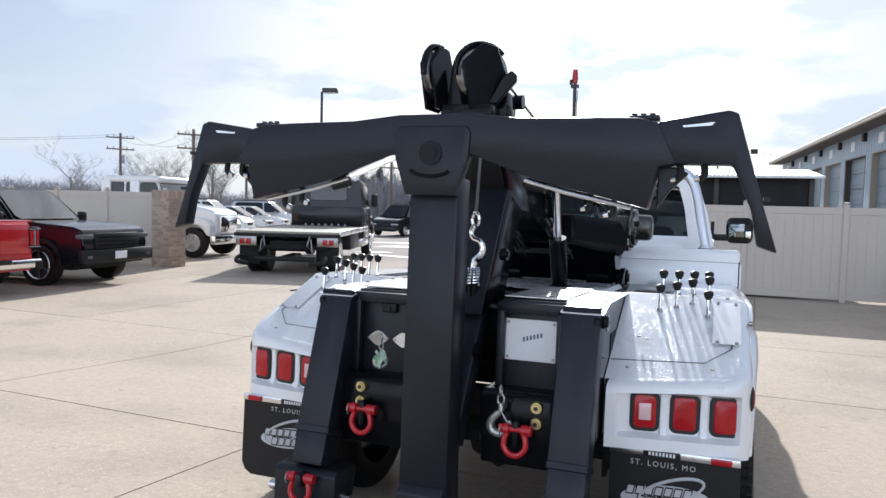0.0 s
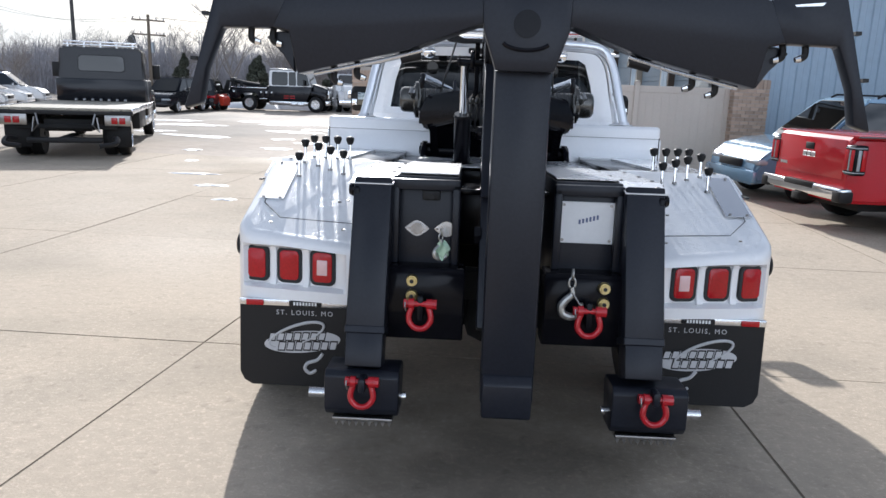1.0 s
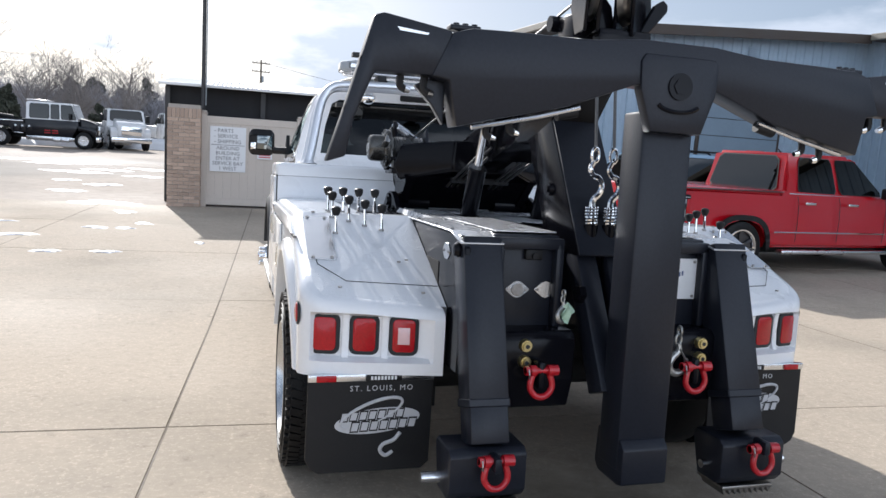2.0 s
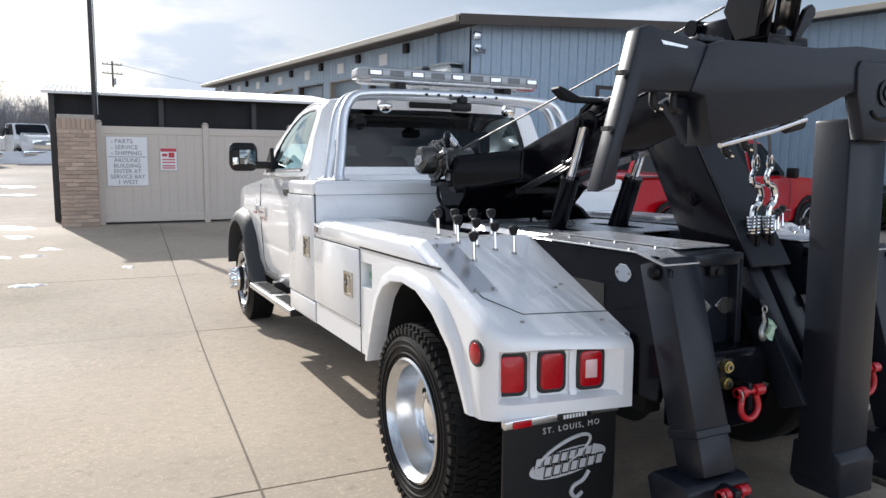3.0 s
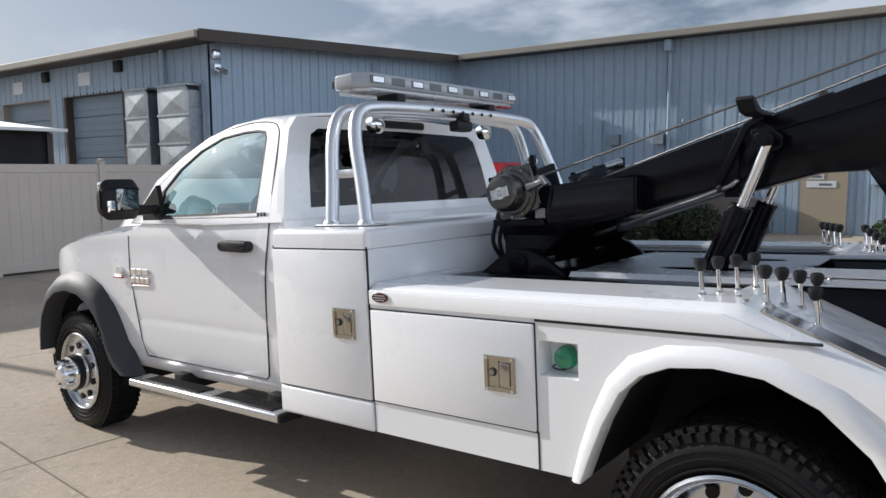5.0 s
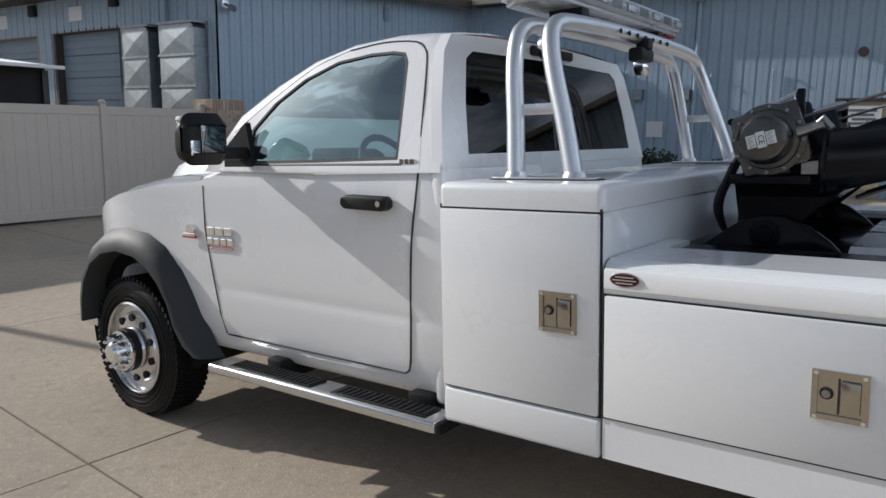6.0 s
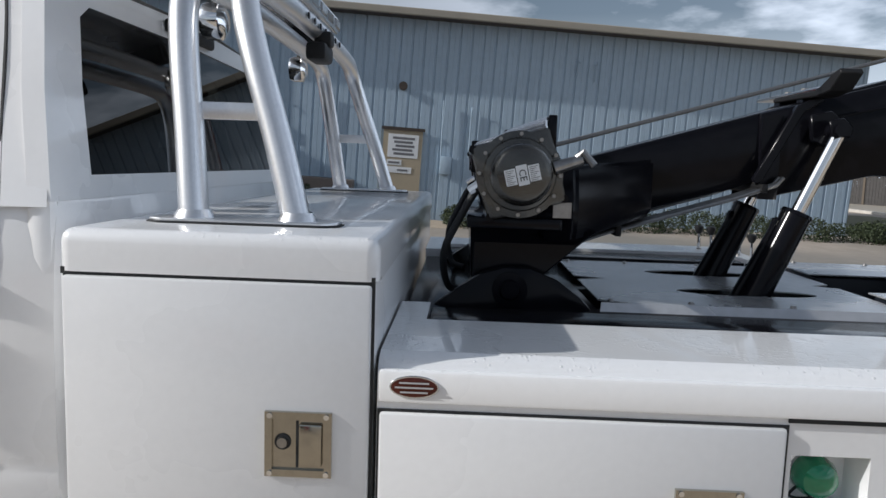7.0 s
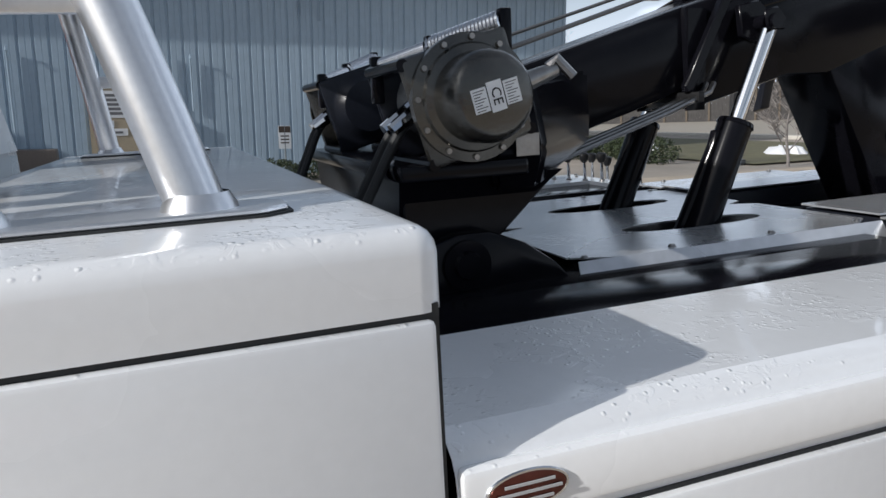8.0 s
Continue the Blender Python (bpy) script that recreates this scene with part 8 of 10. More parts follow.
# the wrecker and all it carries lean with the ground under its wheels
SIT = pose(0, 0.635, 0, math.degrees(math.atan(0.006))) @ pose(0, -0.635, 0)
for ob in [o for o in bpy.data.objects if o.parent is None and o not in BEFORE_TRUCK and o.type not in ("CAMERA", "LIGHT")]:
    ob.matrix_world = SIT @ ob.matrix_basis

# ---- parked vehicles ----
def arch_points(cy, r, z0, n=10, square=1.0):
    """Points over a wheel, front to back, in (y, z); square below 1 fills out the shoulders."""
    pts = []
    for k in range(n + 1):
        a, b = math.cos(math.pi * k / n), math.sin(math.pi * k / n)
        pts.append((cy + r * math.copysign(abs(a) ** square, a), max(z0, 0.36 + r * abs(b) ** square)))
    return pts


def body_shell(bm, top, zb, wheels, r, w, tuck=0.07, round_=0.05, square=1.0):
    """A car's lower body: outline top (from front to back), wheel openings below, drawn in at sill and shoulder."""
    y0, y1 = top[0][0], top[-1][0]
    low = []
    for cy in sorted(wheels):
        low += list(reversed(arch_points(cy, r, zb, 14 if square < 1 else 10, square)))
    outline = [(y1, zb)] + low + [(y0, zb)] + top
    cols = []
    for x, k in ((-w + tuck, 0.0), (-w, 1.0), (w, 1.0), (w - tuck, 0.0)):
        cols.append([bm.verts.new((x, y, z)) for y, z in outline])
    mids = []
    n = len(outline)
    zs = [z for _, z in outline]
    zm, zt = min(zs), max(zs)
    for col, s in ((cols[1], -1), (cols[2], 1)):
        for v in col:
            f = (v.co.z - zm) / (zt - zm)
            v.co.x = s * (w - tuck * 0.9 * max(0, (f - 0.62) / 0.38) ** 1.6 - tuck * 0.5 * max(0, (0.25 - f) / 0.25))
            e = min(abs(v.co.y - y0), abs(v.co.y - y1))
            if e < 0.3:
                v.co.x -= s * 0.10 * (1 - e / 0.3)
    for v in cols[0]:
        bm.verts.remove(v)
    for v in cols[3]:
        bm.verts.remove(v)
    a, b = cols[1], cols[2]
    bm.faces.new(a[::-1]), bm.faces.new(b)
    for k in range(n):
        j = (k + 1) % n
        bm.faces.new((a[k], a[j], b[j], b[k]))
    es = [e for e in bm.edges if abs(e.verts[0].co.x) > w * 0.6 and abs(e.verts[1].co.x) > w * 0.6 and e.verts[0].co.x * e.verts[1].co.x > 0]
    bmesh.ops.bevel(bm, geom=es, offset=round_, segments=3, affect="EDGES", clamp_overlap=True)
    return bm


def greenhouse(parent, base, roof, w0, w1, paint, glass, pillars, roof_trim=None, inset=(0.93, 0.84)):
    """Cab upper with a crowned roof and panes set into it. base, roof: (y front, y back, z)."""
    (bf, bb, bz), (rf, rb, rz) = base, roof
    bm = B()
    rings = []
    for t in (0.0, 0.5, 0.9, 1.0):
        bow = 0.012 * math.sin(math.pi * t)
        w = w0 + (w1 - w0) * t + bow
        f, r = bf + (rf - bf) * t + bow, bb + (rb - bb) * t
        z = bz - 0.03 + (rz - bz + 0.03) * t
        rings.append([bm.verts.new(v) for v in ((-w, r, z), (w, r, z), (w, f, z), (-w, f, z))])
    for lo, hi in zip(rings, rings[1:]):
        for k in range(4):
            bm.faces.new((lo[k], lo[(k + 1) % 4], hi[(k + 1) % 4], hi[k]))
    bm.faces.new(rings[-1])
    bm.faces.new(rings[0][::-1])
    up = [e for e in bm.edges if min(v.co.z for v in e.verts) > rz - 0.002]
    corner = [e for e in bm.edges if abs(e.verts[0].co.z - e.verts[1].co.z) > 0.01 and e not in up]
    bmesh.ops.bevel(bm, geom=up + corner, offset=0.05, segments=4, affect="EDGES", clamp_overlap=True)
    part("cab_frame", bm, paint, parent)

    def window(name, q, u0, u1, v0, v1):
        """A pane on the face q (low start, low end, high end, high start), with its rubber seal."""
        q = [Vector(v) for v in q]
        n = (q[1] - q[0]).cross(q[3] - q[0]).normalized()
        if n.dot(q[0] - Vector((0, (bf + bb) / 2, bz))) < 0:
            n = -n

        def at(u, v, off):
            return q[0].lerp(q[1], u).lerp(q[3].lerp(q[2], u), v) + n * off
        for off, grow in ((0.016, 0.018), (0.021, 0.0)):
            gu, gv = grow / max(0.1, (q[1] - q[0]).length), grow / max(0.1, (q[3] - q[0]).length)
            c = (0.06, 0.12)
            pts = []
            for (u, v), (du, dv) in (((u0 - gu, v0 - gv), (1, 1)), ((u1 + gu, v0 - gv), (-1, 1)), ((u1 + gu, v1 + gv), (-1, -1)), ((u0 - gu, v1 + gv), (1, -1))):
                a2, b2 = at(u + du * c[0] * (u1 - u0), v, off), at(u, v + dv * c[1] * (v1 - v0), off)
                pts += [b2, a2] if du * dv > 0 else [a2, b2]
            if grow:
                bm = B()
                bm.faces.new([bm.verts.new(v) for v in pts])
                part("window_seal", bm, SEAL, parent, smooth=0)
            else:
                pane(name, pts, glass, parent, (0, (bf + bb) / 2, bz))

    window("windscreen", [(w0, bf, bz), (-w0, bf, bz), (-w1, rf, rz), (w1, rf, rz)], 0.07, 0.93, 0.06, 0.90)
    iu, iv = (1 - inset[0]) / 2 + 0.06, (1 - inset[1]) / 2
    window("back_window", [(-w0, bb, bz), (w0, bb, bz), (w1, rb, rz), (-w1, rb, rz)], iu, 1 - iu, iv, 0.98 - iv)
    ps = sorted(pillars, reverse=True)
    for s in (-1, 1):
        for k, ((a0, a1), (b0, b1)) in enumerate(zip(ps, ps[1:])):
            back_gap = 0.17 if k == len(ps) - 2 and len(ps) > 2 else 0.05
            window("side_window", [(s * w0, a0 - 0.05, bz), (s * w0, b0 + back_gap, bz), (s * w1, b1 + back_gap, rz), (s * w1, a1 - 0.05, rz)], 0.0, 1.0, 0.07, 0.88)


SPOKE = material("dark_alloy", (0.10, 0.10, 0.11), 0.3, metal=0.8, vary=0.1)


def car_wheel(parent, x, y, r, w, rim, mat, spokes=6):
    s = 1 if x > 0 else -1
    m = pose(x, y, r) @ (Matrix() if s > 0 else pose(0, 0, 0, 0, 0, 180))
    bm = B()
    lathe(bm, [(rim - 0.02, -0.02), (rim, 0.0), (r - 0.05, 0.004), (r - 0.01, -0.015), (r, -0.04), (r, -w + 0.04), (r - 0.02, -w), (rim, -w), (0.05, -w)], 32, m)
    t = part("wheel", bm, RUBBER, parent, "dark tyre on alloy wheel")
    bm = B()
    lathe(bm, [(rim + 0.006, -0.004), (rim - 0.004, 0.004), (rim - 0.018, -0.006), (rim - 0.03, -0.05), (0.06, -0.055), (0.05, -0.02), (0.0, -0.018)], 32, m)
    for k in range(spokes):
        q = m @ pose(0, 0, 0, 360 * k / spokes)
        box(bm, -0.035, -0.012, -0.028, 0.028, 0.05, rim - 0.015, 0.006, 1, m=q)
    rm = part("rim", bm, mat, t)
    bm = B()
    lathe(bm, [(rim + 0.012, -0.002), (rim + 0.004, 0.010), (rim - 0.012, 0.010), (rim - 0.026, -0.004), (rim - 0.034, -0.03)], 32, m)
    part("rim_lip", bm, CHROME if mat is SPOKE else mat, rm, "bright rim lip")
    bm = B()
    lathe(bm, [(0.058, -0.03), (0.052, 0.0), (0.0, 0.004)], 16, m)
    for k in range(6):
        q = m @ pose(0, 0, 0, 60 * k + 30)
        cyl(bm, tuple(q @ Vector((-0.02, 0, 0.085))), tuple(q @ Vector((0.002, 0, 0.085))), 0.010, seg=6)
    part("hub", bm, CHROME, rm)
    return t


def box_part(parent, name, dims, mat, r=0.01, label="", seg=2):
    bm = B()
    box(bm, *dims, r, seg)
    return part(name, bm, mat, parent, label)


def pickup(name, m, paint, label, crew=True, rim_mat=CHROME, spokes=6, bed_cover=True, show_tail=True):
    p = thing(name, m, label, "pickup truck")
    L0, L1 = 2.92, -2.92
    bm = B()
    top = [(L0 - 0.04, 0.60), (L0, 0.80), (L0 - 0.02, 1.0), (L0 - 0.08, 1.09), (L0 - 0.25, 1.15), (2.0, 1.20), (1.55, 1.23), (1.25, 1.235), (-0.95, 1.24), (-1.0, 1.25), (L1 + 0.06, 1.26), (L1, 1.20), (L1, 0.58)]
    body_shell(bm, top, 0.42, (1.95, -1.75), 0.50, 1.0, 0.09, 0.045, 0.72)
    part("body", bm, paint, p)
    for cy in (1.95, -1.75):
        for s in (-1, 1):
            bm = B()
            for lo, hi in zip(*(lambda q: (q, q[1:]))(list(zip(arch_points(cy, 0.545, 0.40, 18, 0.72), arch_points(cy, 0.47, 0.40, 18, 0.72))))):
                v = [bm.verts.new((s * (0.985 - 0.05 * max(0.0, z - 0.72)), y, z)) for y, z in (lo[0], lo[1], hi[1], hi[0])]
                w = [bm.verts.new((s * (1.012 - 0.05 * max(0.0, z - 0.72)), y, z)) for y, z in (lo[0], lo[1], hi[1], hi[0])]
                bm.faces.new(w), bm.faces.new(v[::-1])
                for k in range(4):
                    bm.faces.new((v[k], v[(k + 1) % 4], w[(k + 1) % 4], w[k]))
            bmesh.ops.remove_doubles(bm, verts=bm.verts, dist=0.0005)
            part("wheel_trim", bm, BLACKMATT, p, "black wheel-arch trim")
            bm = B()
            arc2 = arch_points(cy, 0.51, 0.36, 14, 0.72)
            rows = [[bm.verts.new((s * x, y, z)) for x in (0.5, 0.975)] for y, z in arc2]
            for a, b in zip(rows, rows[1:]):
                bm.faces.new((a[0], a[1], b[1], b[0]))
            part("wheel_house", bm, UNDER, p)
            car_wheel(p, s * 0.99, cy, 0.405, 0.26, 0.28, rim_mat, spokes)
    back = -0.92
    greenhouse(p, (1.30, back, 1.22), (0.55, back + 0.12, 1.86), 0.90, 0.74, paint, CARGLASS, ((1.28, 0.57), (0.20, 0.10), (back + 0.10, back + 0.16)))
    box_part(p, "interior", (-0.8, 0.8, back + 0.15, 1.1, 0.6, 1.20), INTERIOR, 0.03)
    if bed_cover:
        box_part(p, "bed_cover", (-0.93, 0.93, L1 + 0.07, back - 0.06, 1.245, 1.285), paint, 0.015, "flush painted bed cover")
        for s in (-1, 1):
            box_part(p, "bed_rail", (min(s * 0.915, s * 0.945), max(s * 0.915, s * 0.945), L1 + 0.05, back - 0.06, 1.255, 1.275), SPOKE, 0.004)
    box_part(p, "rear_bumper", (-0.96, 0.96, L1 - 0.12, L1 + 0.05, 0.46, 0.62), CHROME, 0.03, "chrome step bumper", 3)
    for s in (-1, 1):
        box_part(p, "bumper_corner", (min(s * 0.80, s * 0.975), max(s * 0.80, s * 0.975), L1 - 0.126, L1 + 0.06, 0.44, 0.585), BLACKMATT, 0.02)
    box_part(p, "bumper_step", (-0.35, 0.35, L1 - 0.128, L1 - 0.05, 0.55, 0.625), BLACKMATT, 0.008)
    box_part(p, "front_bumper", (-0.98, 0.98, L0 - 0.05, L0 + 0.10, 0.46, 0.72), CHROME if paint is not NIGHT else BLACKMATT, 0.04)
    box_part(p, "grille", (-0.60, 0.60, L0 - 0.05, L0 + 0.035, 0.72, 1.03), BLACKMATT, 0.03)
    for z in (0.79, 0.87, 0.95):
        box_part(p, "grille_bar", (-0.56, 0.56, L0 + 0.03, L0 + 0.048, z - 0.012, z + 0.012), BLACKGLOSS if paint is NIGHT else CHROME, 0.004)
    box_part(p, "number_plate", (-0.16, 0.16, L0 + 0.10, L0 + 0.112, 0.52, 0.67), SIGNWHITE, 0.003)
    for s in (-1, 1):
        box_part(p, "headlamp", (min(s * 0.60, s * 0.95), max(s * 0.60, s * 0.95), L0 - 0.14, L0 + 0.008, 0.92, 1.01), CLEARPLASTIC if paint is not NIGHT else SPOKEGREY, 0.03)
        box_part(p, "fog_lamp", (min(s * 0.76, s * 0.88), max(s * 0.76, s * 0.88), L0 + 0.06, L0 + 0.105, 0.55, 0.61), CLEARPLASTIC if paint is not NIGHT else SPOKEGREY, 0.01)
        tl = box_part(p, "tail_lamp", (min(s * 0.78, s * 1.0), max(s * 0.78, s * 1.0), L1 - 0.016, L1 + 0.155, 0.79, 1.17), BLACKGLOSS, 0.03, "dark-framed tail lamp", 3)
        for z0, z1, y1 in ((0.82, 0.835, 0.13), (1.125, 1.14, 0.13)):
            box_part(tl, "lamp_band", (min(s * 0.79, s * 1.006), max(s * 0.79, s * 1.006), L1 - 0.024, L1 + y1, z0, z1), CLEARPLASTIC, 0.006)
        for x0, x1, y0, y1, mt in ((0.80, 0.87, -0.026, 0.0, REDLENS), (0.885, 0.905, -0.026, 0.0, CLEARPLASTIC), (0.92, 0.975, -0.024, 0.02, REDLENS), (0.985, 1.008, 0.02, 0.06, CLEARPLASTIC), (0.985, 1.007, 0.075, 0.135, REDLENS)):
            box_part(tl, "lamp_cell", (min(s * x0, s * x1), max(s * x0, s * x1), L1 + y0, L1 + y1, 0.85, 1.11), mt, 0.006)
        for y0 in (0.32, -0.60):
            box_part(p, "door_handle", (min(s * 1.0, s * 1.03), max(s * 1.0, s * 1.03), y0, y0 + 0.22, 1.085, 1.125), CHROME, 0.01, "chrome door handle")
        bm = B()
        for y in (1.22, 0.18, -0.70):
            tube(bm, [(s * 1.001, y, 0.52), (s * 1.003, y, 0.85), (s * 0.985, y, 1.10), (s * 0.95, y, 1.21)], 0.005, 5)
        part("door_seam", bm, SEAL, p)
        bm = B()
        tube(bm, [(s * 0.915, 1.15, 1.232), (s * 0.915, -0.85, 1.242)], 0.012, 6)
        tube(bm, [(s * 1.004, 1.25, 0.66), (s * 1.004, -1.15, 0.66)], 0.010, 6)
        part("bright_moulding", bm, CHROME, p)
        box_part(p, "side_step", (min(s * 0.92, s * 1.06), max(s * 0.92, s * 1.06), -1.0, 1.35, 0.33, 0.39), BRUSHED, 0.02, "bright side step")
        box_part(p, "mirror", (min(s * 0.98, s * 1.17), max(s * 0.98, s * 1.17), 1.05, 1.16, 1.22, 1.40), BLACKMATT, 0.03)
    box_part(p, "brake_lamp", (-0.16, 0.16, back + 0.17, back + 0.24, 1.835, 1.868), REDLENS, 0.008, "high red brake lamp")
    bm = B()
    tube(bm, [(0.25, back + 0.5, 1.87), (0.25, back + 0.42, 1.93)], [0.014, 0.005], 6)
    part("aerial", bm, BLACKMATT, p)
    box_part(p, "underbody", (-0.7, 0.7, -2.6, 2.5, 0.30, 0.55), UNDER, 0.02)
    if show_tail:
        box_part(p, "tailgate", (-0.78, 0.78, L1 - 0.012, L1 + 0.02, 0.72, 1.22), paint, 0.012, "painted tailgate")
        box_part(p, "tailgate_handle", (-0.10, 0.10, L1 - 0.024, L1 - 0.010, 1.05, 1.14), BLACKMATT, 0.01)
        bm = B()
        for k in range(3):
            box(bm, -0.14 + 0.10 * k, -0.05 + 0.10 * k, L1 - 0.026, L1 - 0.012, 0.95, 1.02, 0.006, 1)
        part("brand_plate", bm, CHROME, p, "chrome mark drawn as bars")
        bm = B()
        box(bm, -0.70, -0.52, L1 - 0.016, L1 - 0.012, 0.80, 0.84)
        part("model_mark", bm, CHROME, p, smooth=0)
    box_part(p, "hitch", (-0.09, 0.09, L1 - 0.14, L1 + 0.2, 0.36, 0.46), UNDER, 0.01)
    return p


REDPAINT = material("red_car_paint", (0.47, 0.004, 0.012), 0.24, coat=0.9, vary=0.05, spec=0.3)
NIGHT = material("black_car_paint", (0.007, 0.008, 0.012), 0.2, coat=0.12, vary=0.1, spec=0.32)
BLUEPAINT = material("pale_blue_car_paint", (0.17, 0.31, 0.44), 0.25, coat=1.0, vary=0.05, metal=0.25)
TRUCKWHITE = material("white_truck_paint", (0.76, 0.76, 0.76), 0.3, coat=0.8, vary=0.04)
ORANGE = material("orange_machine_paint", (0.55, 0.045, 0.02), 0.4, vary=0.12)
SILVERPAINT = material("silver_car_paint", (0.45, 0.46, 0.48), 0.3, coat=0.9, metal=0.4, vary=0.04)


def lot_pose(x, y, heading):
    """heading: degrees from +y, anticlockwise."""
    return on_lot(x, y) @ pose(0, 0, 0, 0, 0, heading)


# red crew-cab by the building; its nose points to the wing wall
hd = -83.7
d = Vector((math.sin(radians(83.7)), math.cos(radians(83.7))))
tail = Vector((4.62, 6.20)) + Vector((-d.y, d.x)) * 0.98
c = tail + d * 2.92
pickup("pickup_truck", lot_pose(c.x, c.y, hd), REDPAINT, "red crew-cab pickup with covered bed parked on the lot", rim_mat=SPOKE, spokes=6)
pickup("pickup_truck", lot_pose(-13.07, 7.96, -85.0), NIGHT, "black crew-cab pickup parked beside a brick column", rim_mat=SPOKE, show_tail=True)
pickup("pickup_truck", lot_pose(-12.99, 5.31, 92.0), REDPAINT, "dark red pickup with chrome bumper at the lot edge")


def sedan(name, m, paint, label, L=4.7, h=1.45, w=0.92, van=False, category="car"):
    p = thing(name, m, label, category)
    f, b = L / 2, -L / 2
    belt = 0.92 if not van else 1.05
    bm = B()
    top = [(f, 0.50), (f - 0.02, 0.64), (f - 0.09, 0.73), (f - 0.28, belt - 0.16), (f - 0.65, belt - 0.06), (f - 1.15, belt), (b + 0.7, belt + 0.05), (b + 0.1, belt + 0.02), (b, belt - 0.15), (b, 0.45)]
    body_shell(bm, top, 0.28, (f - 0.9, b + 0.95), 0.38, w, round_=0.07)
    part("body", bm, paint, p)
    back = b + (0.25 if van else 0.55)
    greenhouse(p, (f - 1.10, back, belt - 0.01), (f - 1.95, back + (0.25 if van else 0.65), h), w - 0.10, w - 0.28, paint, CARGLASS, ((f - 1.12, f - 1.93), (f - 2.25, f - 2.3), (back + 0.1, back + (0.30 if van else 0.70))))
    box_part(p, "interior", (-w + 0.2, w - 0.2, back + 0.2, f - 1.3, 0.4, belt), INTERIOR, 0.03)
    for s in (-1, 1):
        for cy in (f - 0.9, b + 0.95):
            car_wheel(p, s * w, cy, 0.33, 0.2, 0.21, BRUSHED, 8)
        box_part(p, "headlamp", (min(s * 0.45, s * (w - 0.06)), max(s * 0.45, s * (w - 0.14)), f - 0.22, f - 0.012, 0.61, 0.71), CLEARPLASTIC, 0.045, "", 4)
        box_part(p, "tail_lamp", (min(s * 0.5, s * (w - 0.06)), max(s * 0.5, s * (w - 0.06)), b - 0.005, b + 0.12, 0.70, 0.86), REDLENS, 0.03)
        box_part(p, "mirror", (min(s * (w - 0.02), s * (w + 0.14)), max(s * (w - 0.02), s * (w + 0.14)), f - 1.5, f - 1.40, belt - 0.02, belt + 0.12), paint, 0.03)
    box_part(p, "front_bumper", (-w + 0.06, w - 0.06, f - 0.05, f + 0.06, 0.30, 0.52), paint, 0.05)
    box_part(p, "grille", (-0.40, 0.40, f - 0.03, f + 0.035, 0.54, 0.68), BLACKMATT, 0.02)
    if van:
        bm = B()
        for s in (-1, 1):
            tube(bm, [(s * (w - 0.32), f - 2.1, h + 0.01), (s * (w - 0.32), f - 2.2, h + 0.06), (s * (w - 0.32), back + 0.5, h + 0.06), (s * (w - 0.32), back + 0.4, h + 0.01)], 0.02, 6)
        part("roof_rack", bm, BLACKMATT, p)
    return p


sedan("minivan", lot_pose(6.91, 10.33, 96.8), BLUEPAINT, "pale blue minivan with roof rails parked by the fence", 4.9, 1.76, 0.97, True, "minivan")
for k, (x, y, hdg, paint, van, lab) in enumerate(((-21.29, 21.06, -70, REDPAINT, False, "red and white sedan parked in a row"), (-22.24, 23.83, -70, TRUCKWHITE, False, "white sedan parked in a row"), (-23.18, 26.87, -70, TRUCKWHITE, True, "white van parked in a row"), (-24.11, 29.98, -70, SILVERPAINT, False, "silver sedan parked in a row"), (-25.04, 32.99, -70, TRUCKWHITE, False, "white sedan parked in a row"), (-25.97, 36.16, -70, SILVERPAINT, True, "silver van parked in a row"), (-15.89, 40.0, 10, NIGHT, True, "dark van far across the lot"), (-15.93, 35.33, 176, NIGHT, True, "black off-road vehicle behind the flatbed"))):
    sedan("van" if van else "car", lot_pose(x, y, hdg), paint, lab, 4.7, 1.75 if van else 1.45, 0.92, van, "van" if van else "car")


